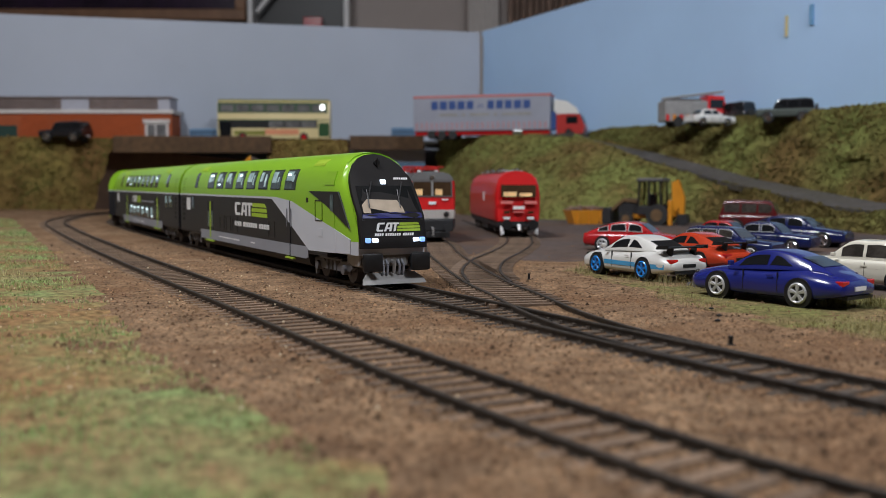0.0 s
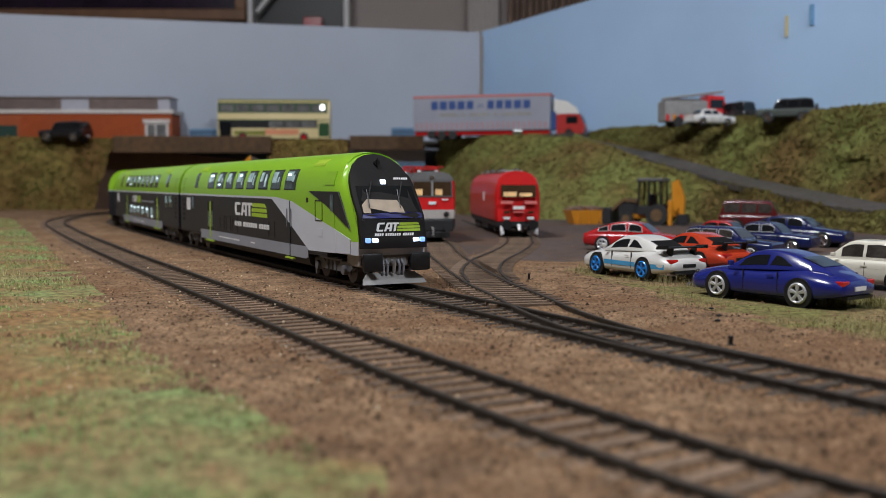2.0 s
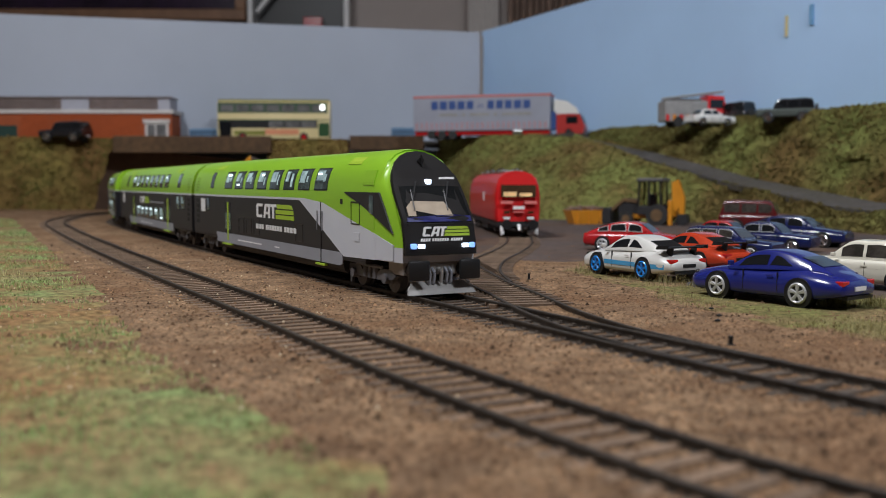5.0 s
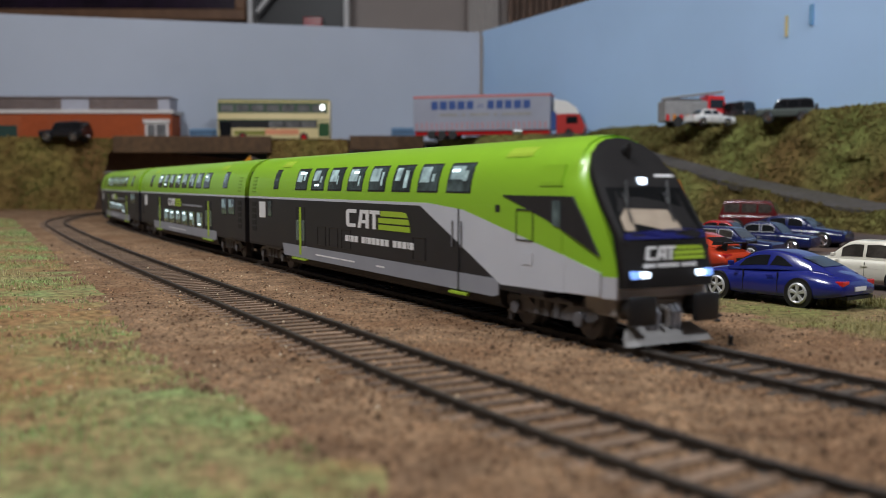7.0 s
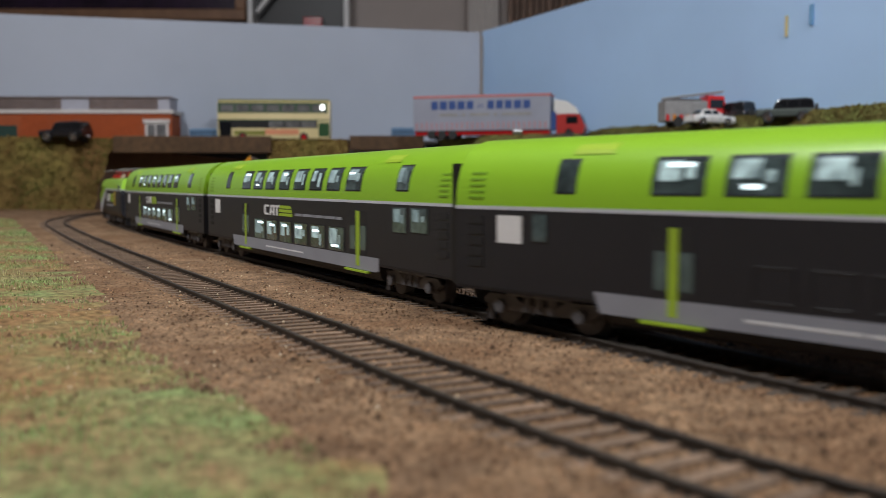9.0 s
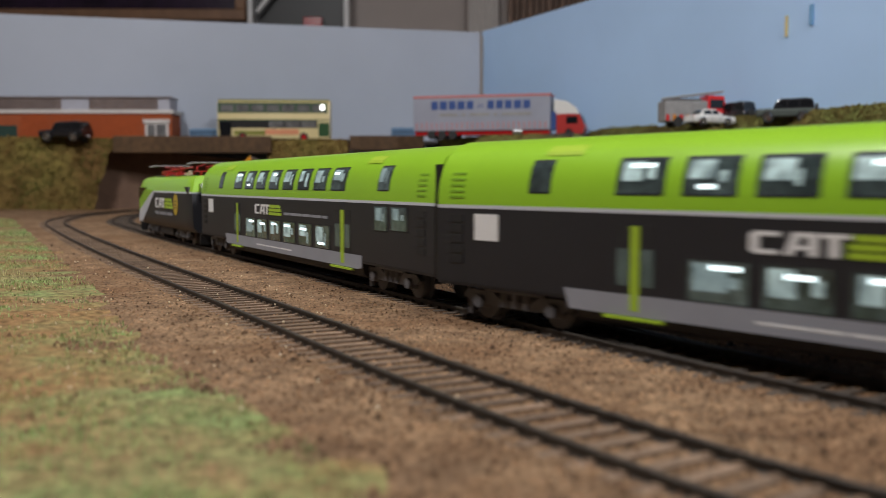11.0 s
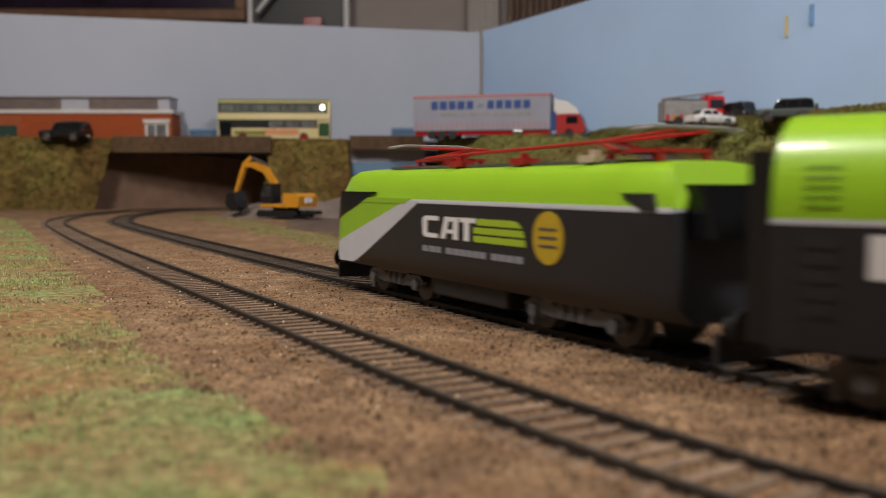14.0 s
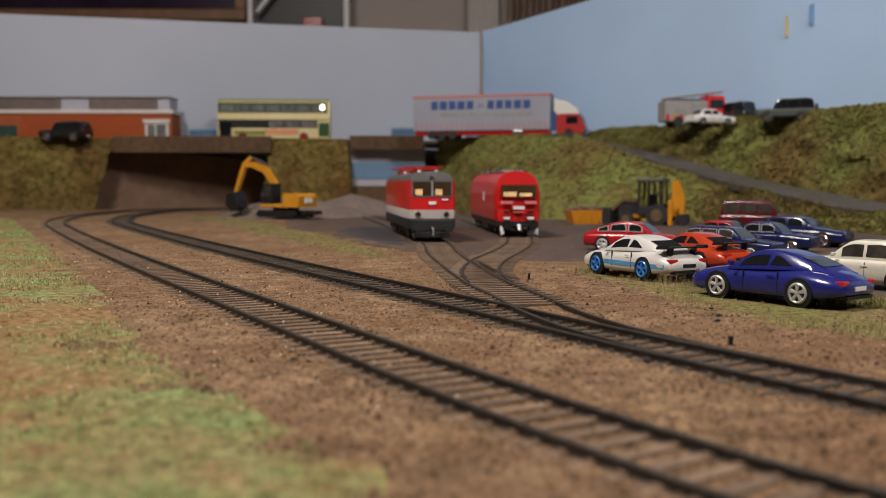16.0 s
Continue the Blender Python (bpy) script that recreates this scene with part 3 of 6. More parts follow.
def build_coach():
    ob = thing("double_deck_coach", "lime green and anthracite double-deck model coach on the track", "train coach", "train coaches")
    coach_body(ob, 299.5, 1.5)
    for s in (-1, 1):
        for i, (a, b) in enumerate(UPPER):
            window(ob, a, b, 36.8, 45.0, s, 0.6, i + 10)
        window(ob, 41, 48, 37, 45, s, 0.0, 3)
        window(ob, 254, 263, 37, 45, s, 0.4, 4)
        for i, u in enumerate((92.5, 111.5, 131, 151, 171.5, 192)):
            window(ob, u, u + 15.5, 12.8, 22.0, s, 0.7, i + 40)
        window(ob, 252, 262, 22.5, 31, s, 0.3, 61)
        window(ob, 266, 278, 23, 31, s, 0.3, 62)
        door_leaf(ob, 71, 83, 7.5, 29, s)
        door_leaf(ob, 213, 229, 7.5, 29, s)
        part("info_panel", side_poly(BM(), [(19, 23), (29, 23), (29, 30.5), (19, 30.5)], s, 0.16), WHITE, ob)
        logo(ob, 108, 24.4, 4.8, s, 40)
        bars(ob, 152, 25.0, 1.1, s, (8, 14, 10, 12, 6), SKIRT)
        bars(ob, 110, 9.2, 0.6, s, (20, 14, 16), WHITE)
    return ob


def nose_ring(u, lo, hi, sy, slope, grow=0.0):
    out = []
    for y, z in section(lo, hi, grow):
        back = slope * nose_back(z) + slope * max(0.0, abs(y) - 9.0) ** 2 * 0.05
        out.append((u - back, y * sy, z if z < 44 else z - (1 - sy) * 8))
    return out


def build_cab_car():
    ob = thing("driving_trailer", "lime green and anthracite double-deck driving trailer leading the train", "train coach")
    coach_body(ob, 302.0, 40.0)
    E0, E1 = 262.0, 292.5
    part("nose_upper", loft(BM(), [nose_ring(E0, 17, 52, 1, 0), nose_ring(E0 + 9, 17, 52, 1, 0.3), nose_ring(E1 - 6, 17, 52, 0.96, 0.8), nose_ring(E1 - 2.2, 17, 52, 0.905, 1), nose_ring(E1 - 0.6, 17, 52, 0.875, 1)]), LIME, ob, "lime green cab shell", True)
    part("nose_lower", loft(BM(), [nose_ring(E0, 11.8, 17, 1, 0), nose_ring(E0 + 9, 11.8, 17, 1, 0.3), nose_ring(E1 - 6, 11.8, 17, 0.96, 0.8), nose_ring(E1 - 2.2, 11.8, 17, 0.905, 1), nose_ring(E1 - 0.6, 11.8, 17, 0.875, 1)]), SILVER, ob, "silver-white lower cab", True)
    def front_row(z, o):
        ye = float(np.interp(z, [q[1] for q in HALF], [q[0] for q in HALF])) * 0.872 - 0.1
        zz = z if z < 44 else z - 1.0
        return [(E1 + o - nose_back(z) - max(0.0, abs(ye * f) - 9.0) ** 2 * 0.05, ye * f, zz) for f in (-1, -.93, -.85, -.7, -.4, 0, .4, .7, .85, .93, 1)]
    levels = [14.5, 17, 19, 22, 25, 27, 30, 33, 36, 38, 40, 42, 44.5, 46, 47.6, 49, 50.2, 51.0, 51.6, 51.95]
    fb = BM()
    loft(fb, [front_row(z, 0.5) for z in levels], cap=False, closed=False)
    loft(fb, [front_row(z, -1.5) for z in levels], cap=False, closed=False)
    for i in (0, -1):
        loft(fb, [[front_row(z, o)[i] for z in levels] for o in (0.5, -1.5)], cap=False, closed=False)
    loft(fb, [front_row(levels[0], o) for o in (0.5, -1.5)], cap=False, closed=False)
    loft(fb, [front_row(levels[-1], o) for o in (0.5, -1.5)], cap=False, closed=False)
    part("front_face", fb, cab_face, ob, "charcoal front end with rounded top", True)
    # windscreen lies on the sloping face between the wipers' top and the blue strip
    def face_u(z, y=0.0):
        return E1 + 0.5 - nose_back(z) - max(0.0, abs(y) - 9.0) ** 2 * 0.05
    def on_face(pts, up, thick=0.3):
        bm = BM()
        return loft(bm, [[(face_u(z, y) - 0.6, y, z) for y, z in pts], [(face_u(z, y) + up, y, z) for y, z in pts]])
    screen = part("windscreen", on_face([(-12.4, 27.6), (-6, 27.6), (0, 27.6), (6, 27.6), (12.4, 27.6), (12.3, 33), (11.9, 38.2), (6, 38.4), (0, 38.4), (-6, 38.4), (-11.9, 38.2), (-12.3, 33)], 0.25), cab_glass, ob, "dark glossy windscreen")
    part("desk", on_face([(-11.8, 28.0), (5.4, 28.0), (5.0, 30.0), (3.5, 32.8), (-9.0, 33.2), (-11.6, 31)], 0.32), cab_desk, screen, "beige desk behind the windscreen")
    part("blue_strip", on_face([(-12.6, 26.0), (-6, 26.0), (0, 26.0), (6, 26.0), (12.6, 26.0), (12.5, 27.9), (6, 28.4), (0, 28.2), (-6, 27.9), (-12.5, 27.4)], 0.42), NAVY, ob, "navy strip under the windscreen")
    part("joint_line", on_face([(-12.8, 25.2), (0, 25.2), (12.8, 25.2), (12.8, 25.6), (0, 25.6), (-12.8, 25.6)], 0.3), BLACK, ob)
    for y in (-7.5, 5.5):
        bm = BM()
        rod(bm, (face_u(40) + 0.5, y + 2.5, 40), (face_u(33.5) + 0.6, y - 1.0, 33.5), 0.28, 6)
        rod(bm, (face_u(37) + 0.6, y - 0.6, 37), (face_u(30) + 0.6, y - 1.6, 30), 0.22, 6)
        part("wiper", bm, BLACK, ob)
    bm = BM()
    box(bm, face_u(39.6) - 1, face_u(39.6) + 0.8, -1.1, 1.1, 38.9, 40.7, 0.4)
    part("headlight", bm, LAMP, ob, "lit top headlight")
    for s in (-1, 1):
        bm = BM()
        box(bm, face_u(18, 9) - 1, face_u(18, 9) + 0.9, s * 8.6 - 1.2, s * 8.6 + 1.2, 17.0, 18.4, 0.3)
        part("headlight", bm, LAMP, ob, "lit lower headlight")
        bm = BM()
        box(bm, face_u(18, 11) - 1, face_u(18, 11) + 0.9, s * 11.4 - 1.0, s * 11.4 + 1.0, 16.8, 18.6, 0.3)
        part("tail_light", bm, LAMPBLUE, ob, "small blue-white lamp")
    rod_bm = BM()
    rod(rod_bm, (face_u(47.5) - 0.5, 0, 47.5), (face_u(47.5) + 0.8, 0, 47.5), 1.2, 12)
    rod(rod_bm, (face_u(46.5) + 0.3, 0, 45.5), (face_u(46.5) + 0.3, 0, 49.4), 0.4, 6)
    part("horn", rod_bm, BLACK, ob)
    # front sign and lettering bars
    def bar(y0, y1, z0, z1, mat, name):
        part(name, on_face([(y0, z0), (y1, z0), (y1 + 0.3, z1), (y0 + 0.3, z1)], 0.10), mat, ob)
    def front_poly(pts, mat, name):
        part(name, on_face([(-7.8 + p + 0.30 * q, 21.0 + q) for p, q in pts], 0.28), mat, ob)
    for shape in SIGN_SHAPES:
        front_poly([(p * 9.0, q * 3.3) for p, q in shape], WHITE, "sign_block")
    for shape in SIGN_BARS:
        front_poly([(9.0 + (p - 1) * 9.6, q * 3.3) for p, q in shape], MARK, "sign_bar")
    for k, n in enumerate((4, 7, 5)):
        y = (-8.6, -4.2, 3.2)[k]
        for i in range(n):
            bar(y + i * 0.95, y + i * 0.95 + 0.7, 19.3, 20.3, WHITE, "lettering_bar")
    for i in range(8):
        bar(5.0 + i * 0.8, 5.55 + i * 0.8, 40.8, 41.6, WHITE, "number_bar")
    # livery on the sides
    for s in (-1, 1):
        part("green_flash", side_poly(BM(), [(196, 33.0), (219, 31.4), (250, 25.2), (270, 21.2), (270, 33.0)], s, 0.10), LIME, ob)
        part("silver_flash", side_poly(BM(), [(189, 33.0), (196.5, 33.0), (219.3, 31.4), (250, 25.2), (271, 21.1), (271, 11.7), (241, 11.0), (214, 22.5)], s, 0.14), SILVER, ob, "silver-white diagonal panel")
        nose_flash = BM()
        def ny(u, z):
            return s * (16.0 + 0.12 - max(0.0, u - 276) * 0.055)
        loft(nose_flash, [[(u, s * 14.5, z) for u, z in ((269.5, 21.4), (285, 17.8), (285, 12.2), (269.5, 11.8))], [(u, ny(u, z), z) for u, z in ((269.5, 21.4), (285, 17.8), (285, 12.2), (269.5, 11.8))]])
        part("silver_flash", nose_flash, SILVER, ob)
        tri = BM()
        pts = ((241.5, 36.0), (274, 36.0), (278.5, 30.5), (284.5, 21.8), (276, 25.4), (262, 30.2))
        loft(tri, [[(u, s * 14.0, z) for u, z in pts], [(u, ny(u, z) + s * 0.1, z) for u, z in pts]])
        part("dark_flash", tri, ANTHRACITE, ob, "dark triangular cab side panel")
        cw = BM()
        loft(cw, [[(u, s * 14.0, z) for u, z in ((266, 28.5), (269.5, 28.0), (269.5, 34.8), (266, 34.8))], [(u, s * 16.35, z) for u, z in ((266, 28.5), (269.5, 28.0), (269.5, 34.8), (266, 34.8))]])
        part("cab_window", cw, PANE, ob)
        for pts in (((249, 24), (257, 24), (257, 32.2), (249, 32.2)),):
            fr = BM()
            for (a, b), (c, d) in zip(pts, pts[1:] + pts[:1]):
                rod(fr, (a, s * 16.15, b), (c, s * 16.15, d), 0.22, 6)
            part("cab_door_seam", fr, UNDER, ob)
        part("vent", side_poly(BM(), [(238, 31.2), (240.5, 31.2), (240.5, 33.2), (238, 33.2)], s, 0.2), UNDER, ob)
        part("hatch", side_poly(BM(), [(252, 17.5), (257, 17.5), (257, 20.8), (252, 20.8)], s, 0.3), SILVER, ob)
        part("roof_panel", side_plate(BM(), 259, 269, 38.6, 44, s, 0.25), LIME, ob)
        for i, (a, b) in enumerate(UPPER):
            window(ob, a, b, 36.8, 45.0, s, 0.6, i + 10)
        window(ob, 41, 47, 37, 45, s, 0.0, 3)
        window(ob, 33, 38, 24, 31, s, 0.0, 5)
        door_leaf(ob, 71.5, 83, 7.5, 29, s)
        part("door_seam", side_poly(BM(), [(216.6, 7.2), (217.3, 7.2), (217.3, 31.6), (216.6, 31.6)], s, 0.3), UNDER, ob)
        for u in (213.5, 219):
            h = BM()
            rod(h, (u, s * 16.5, 20), (u, s * 16.5, 28), 0.25, 6)
            part("handle", h, SKIRT, ob)
        part("step", side_poly(BM(), [(212, 5.9), (223, 5.9), (223, 6.6), (212, 6.6)], s, 0.9), MARK, ob)
        part("info_panel", side_poly(BM(), [(19.5, 23), (29, 23), (29, 30.5), (19.5, 30.5)], s, 0.16), WHITE, ob)
        logo(ob, 129, 22.8, 6.7, s, 55)
        bars(ob, 128, 17.2, 2.3, s, (3, 1, 3, 3, -2, 3, 1, 3, 3, 3, 3, 3, -2, 3, 3, 3, 1, 3), WHITE, 0.75)
        for u in (98, 111, 124, 186):
            bm = BM()
            for (a, b), (c, d) in zip(((u, 14), (u + 9, 14), (u + 9, 21.5), (u, 21.5)), ((u + 9, 14), (u + 9, 21.5), (u, 21.5), (u, 14))):
                rod(bm, (a, s * 16.02, b), (c, s * 16.02, d), 0.18, 5)
            part("blanked_window", bm, BLACK, ob)
        bars(ob, 96, 9.4, 0.6, s, (26, 14, -18, 7), WHITE)
    # buffer beam, buffers, couplings and plough
    bm = BM()
    box(bm, 276, 288.2, -13.2, 13.2, 7.2, 12.2, 0.5)
    part("buffer_beam", bm, BEAM, ob, "grey buffer beam")
    for s in (-1, 1):
        bm = BM()
        rod(bm, (287, s * 10, 9.2), (293.4, s * 10, 9.2), 2.6, 16)
        box(bm, 293.0, 294.6, s * 10 - 4.1, s * 10 + 4.1, 5.8, 12.8, 0.7)
        part("buffer", bm, BLACK, ob, "black buffer with a wide head", True)
        for k in (2.5, 4.2):
            bm = BM()
            for a, b in (((288, s * k, 10.5), (291, s * k, 8.0)), ((291, s * k, 8.0), (290.4, s * k, 4.6)), ((290.4, s * k, 4.6), (288.4, s * (k + .6), 3.4))):
                rod(bm, a, b, 0.55, 8)
            part("brake_hose", bm, SKIRT, ob, "grey brake hose", True)
    bm = BM()
    rod(bm, (288, 0, 9.5), (291.5, 0, 8.6), 0.9, 8)
    rod(bm, (291.5, 0, 8.8), (291, 0, 4.8), 0.7, 8)
    box(bm, 288, 289.2, -6, 6, 8.2, 11)
    part("coupling_hook", bm, BEAM, ob, "screw coupling hook")
    bm = BM()
    ring = lambda u, z, w: [(u, -w, z), (u, w, z), (u + 0.8, w, z), (u + 0.8, -w, z)]
    loft(bm, [ring(288, 5.0, 10.0), ring(290.6, 2.6, 12.8), ring(291.8, 0.8, 13.4)])
    part("plough", bm, BEAM, ob, "pale grey snow plough plate")
    return ob


cab_face = material("charcoal_front", (0.016, 0.0145, 0.0145), 0.6, vary=0.06, scale=90, spec=0.15)
cab_glass = material("cab_glass", (0.007, 0.008, 0.009), 0.12, vary=0.1, spec=0.3)
cab_desk = material("cab_desk", (0.42, 0.34, 0.25), 0.6, vary=0.15, scale=150)


CREAM_PART = material("cream_insulator", (0.62, 0.50, 0.38), 0.5)


def build_green_loco():
    """The electric locomotive that pushes at the tail."""
    ob = thing("electric_locomotive", "lime green and anthracite electric locomotive with red roof gear", "locomotive")
    L = 209.0
    h = [(14.6, 9.0), (16.6, 12.0), (17.0, 16.0), (17.0, 33.6), (16.2, 36.5), (14.6, 41.5), (12.0, 43.6), (6.0, 44.4)]
    def sec(lo, hi, g=0.0):
        ys, zs = [p[0] for p in h], [p[1] for p in h]
        r = [(float(np.interp(lo, zs, ys)) + g, lo)] + [(y + g, z) for y, z in h if lo < z < hi] + [(float(np.interp(hi, zs, ys)) + g, hi)]
        return [(-y, z) for y, z in r] + [(y, z) for y, z in r[::-1]]
    def ring(u, lo, hi, end, sy=1.0, g=0.0):
        out = []
        for y, z in sec(lo, hi, g):
            bend = end * (max(0.0, z - 26.0) * 0.35 + max(0.0, 20 - z) * 0.1 + max(0.0, z - 38) ** 2 * 0.25 + max(0.0, abs(y) - 8) ** 2 * 0.09)
            out.append((u + bend, y * sy, z))
        return out
    def body(lo, hi, name, mat, label, g=0.0):
        part(name, loft(BM(), [ring(2.5, lo, hi, 1, .95, g), ring(6, lo, hi, 1, 1, g), ring(26, lo, hi, 0.5, 1, g), ring(44, lo, hi, 0, 1, g), ring(L - 44, lo, hi, 0, 1, g), ring(L - 26, lo, hi, -0.5, 1, g), ring(L - 6, lo, hi, -1, 1, g), ring(L - 2.5, lo, hi, -1, .95, g)]), mat, ob, label, True)
    body(9.0, 33.0, "lower_body", ANTHRACITE, "anthracite painted side")
    body(33.8, 44.4, "upper_body", LIME, "lime green roof edge")
    body(32.8, 34.0, "white_line", SILVER, "white waist line", 0.08)
    for s in (-1, 1):
        def poly(pts, mat, name, d=0.12):
            part(name, loft(BM(), [[(u, s * 15.5, z) for u, z in pts], [(u, s * (17.0 + d - max(0, 13.5 - u) * 0.17), z) for u, z in pts]]), mat, ob)
        poly([(13.6, 33.6), (69, 33.6), (13.6, 18.4)], LIME, "green_flash", 0.14)
        poly([(13.0, 33.6), (13.6, 33.6), (13.6, 18.4), (6.5, 16.5), (7.0, 22.0)], LIME, "green_flash", 0.14)
        poly([(69, 33.6), (79, 33.6), (34, 13.7), (24, 10.0), (13.6, 9.8), (13.6, 18.4)], SILVER, "silver_flash", 0.2)
        poly([(13.6, 18.4), (13.6, 9.8), (8, 9.6), (6.2, 11.8), (6.5, 16.5)], SILVER, "silver_flash", 0.2)
        poly([(13.6, 32.4), (68, 32.4), (72, 34.3), (13.6, 34.3)], LIME, "waist_cover", 0.26)
        poly([(13.6, 27.2), (44, 36.2), (13.6, 36.2)], cab_glass, "cab_window", 0.36)
        poly([(13.6, 27.2), (13.6, 36.2), (11.6, 36.0), (7.4, 25.4)], cab_glass, "cab_window", 0.36)
        logo(ob, 81, 22.2, 6.8, s, 60, 17.0)
        bars(ob, 81, 17.6, 1.9, s, (3.2, 1, 3.2, 3.2, -2, 3.2, 1, 3.2, 3.2, 3.2, 3.2, 3.2, -2, 3.2, 3.2, 3.2, 1, 3.2), SKIRT, 0.6, 17.0)
        bm = BM()
        rod(bm, (151.5, s * 16.6, 25.2), (151.5, s * 17.25, 25.2), 6.9, 28)
        seal = part("round_seal", bm, GOLD, ob, "round golden emblem")
        for z in (22.8, 25.0, 27.2):
            part("lettering_bar", box(BM(), 147.5, 155.5, min(s * 17.0, s * 17.4), max(s * 17.0, s * 17.4), z, z + 0.6), DKGREY, seal)
        part("notch", loft(BM(), [[(u, s * 14.5, z) for u, z in ((188, 33), (193, 33), (191, 37), (180, 37))], [(u, s * 17.3, z) for u, z in ((188, 33), (193, 33), (191, 37), (180, 37))]]), UNDER, ob)
    bm = BM()
    box(bm, 40, L - 40, -9, 9, 44.2, 45.0)
    part("roof_walk", bm, DKGREY, ob)
    # pantographs, insulators and the red busbar
    for u, d in ((68, 1), (L - 36, -1)):
        bm = BM()
        box(bm, u - 10, u + 10, -8, 8, 46.5, 47.4)
        panto = part("pantograph", bm, PINKRED, ob, "folded red pantograph")
        for x in (-9, 9):
            for y in (-7, 7):
                part("insulator", rod(BM(), (u + x, y, 44.5), (u + x, y, 47), 1.0, 8), PINKRED, panto)
        for y in (-5, 5):
            part("arm", rod(BM(), (u - 9, y, 47.4), (u + 20 * d, y * 0.6, 50.0), 0.55, 6), PINKRED, panto)
            part("arm", rod(BM(), (u + 20 * d, y * 0.6, 50.0), (u - 12 * d, y, 51.4), 0.45, 6), PINKRED, panto)
        bm = BM()
        for x in (-3, 0):
            rod(bm, (u - 12 * d + x, -16, 51.4), (u - 12 * d + x, -11, 52.2), 0.45, 6)
            rod(bm, (u - 12 * d + x, -11, 52.2), (u - 12 * d + x, 11, 52.2), 0.45, 6)
            rod(bm, (u - 12 * d + x, 11, 52.2), (u - 12 * d + x, 16, 51.4), 0.45, 6)
        part("contact_strip", bm, BEAM, ob)
    bm = BM()
    rod(bm, (68, -9, 47.6), (L - 40, -9, 49.6), 0.5, 6)
    part("busbar", bm, PINKRED, ob, "red roof conductor")
    for u in (92, 160, 128):
        bm = BM()
        rod(bm, (u, -9, 44.4), (u, -9, 47.6), 1.3, 10)
        box(bm, u - 3, u + 3, -12, -6, 44.4, 46.2)
        part("insulator", bm, CREAM_PART if u == 160 else PINKRED, ob)
    for u in (52, L - 52):
        bogie(ob, u, (-17, 17), 6.4)
    bm = BM()
    box(bm, 82, L - 82, -14, 14, 3.5, 10, 0.8)
    part("transformer_box", bm, UNDER, ob)
    for end, d in ((2.0, -1), (L - 2.0, 1)):
        bm = BM()
        for s in (-1, 1):
            rod(bm, (end, s * 10, 9.5), (end + d * 4.5, s * 10, 9.5), 2.0, 12)
            rod(bm, (end + d * 4.5, s * 10, 9.5), (end + d * 5.5, s * 10, 9.5), 4.2, 14)
        part("buffer", bm, BLACK, ob, "", True)
        bm = BM()
        box(bm, min(end, end + d * 1.5), max(end, end + d * 1.5), -14, 14, 2.0, 8.0)
        part("plough", bm, UNDER, ob)
    for end, d in ((3.9, 1), (L - 3.9, -1)):
        pane = [(-12, 27.5), (12, 27.5), (11.4, 39.0), (-11.4, 39.0)]
        part("windscreen", loft(BM(), [[(end + d * (0.35 * (z - 26) + max(0.0, z - 38) ** 2 * 0.25 + o), y, z) for y, z in pane] for o in (-1.6, 6.0)]), cab_glass, ob, "dark cab windscreen")
    return ob


TRAIN = []
CAB_CAR = build_cab_car()
COACH_A = build_coach()
COACH_B = copy_thing(COACH_A, Matrix())
GREEN_LOCO = build_green_loco()
TRAIN += [(CAB_CAR, -35.0, -262.0, -35.0), (COACH_A, 302.0 - 35, 302.0 - 262, -35.0), (COACH_B, 607.5 - 35, 607.5 - 262, -35.0), (GREEN_LOCO, 826.0 - 52, 826.0 - 163, -52.0)]

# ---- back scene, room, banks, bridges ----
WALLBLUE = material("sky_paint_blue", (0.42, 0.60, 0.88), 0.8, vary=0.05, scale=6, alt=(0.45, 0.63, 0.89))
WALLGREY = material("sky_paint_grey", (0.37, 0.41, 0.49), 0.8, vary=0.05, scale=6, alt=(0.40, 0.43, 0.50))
ROOMWALL = material("room_wall", (0.50, 0.44, 0.41), 0.9, vary=0.05, scale=5)
TOP_Z = 313.0


def wall_slab(name, a, b, z0, z1, mat, label, thick=9.0):
    """An upright board between two points of the plan, thickness away from the eye."""
    a, b = Vector(a), Vector(b)
    d = (b - a).normalized()
    n = Vector((-d.y, d.x))
    if n.dot(a) < 0:
        n = -n
    pts = [a, b, b + n * thick, a + n * thick]
    bm = slab(BM(), [(p.x, p.y) for p in pts], 2, z0, z1)
    return tagged(part(name, bm, mat), label, "wall", kind="structure")


CORNER = (65.0, 1700.0)
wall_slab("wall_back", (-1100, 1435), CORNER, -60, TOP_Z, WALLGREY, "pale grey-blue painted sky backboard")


def side_board():
    """The blue board; its slant-cut far end, over a set-back board, imitates a corner shadow."""
    def at(t, z, o):
        return (65 + 675 * t + 0.892 * o, 1700 - 1331 * t + 0.452 * o, z)
    outline = [(0.004, TOP_Z), (1.0, TOP_Z), (1.0, -60), (0.147, -60)]
    bm = loft(BM(), [[at(t, z, o) for t, z in outline] for o in (0.0, 5.0)])
    # added blue board set back, fills the triangle of the imitated shadow
    loft(bm, [[at(t, z, o) for t, z in ((0.0, TOP_Z - 3), (0.3, TOP_Z - 3), (0.3, -60), (0.0, -60))] for o in (7.0, 14.0)])
    return tagged(part("wall_side", bm, WALLBLUE), "light blue painted sky backboard", "wall", kind="structure")


side_board()
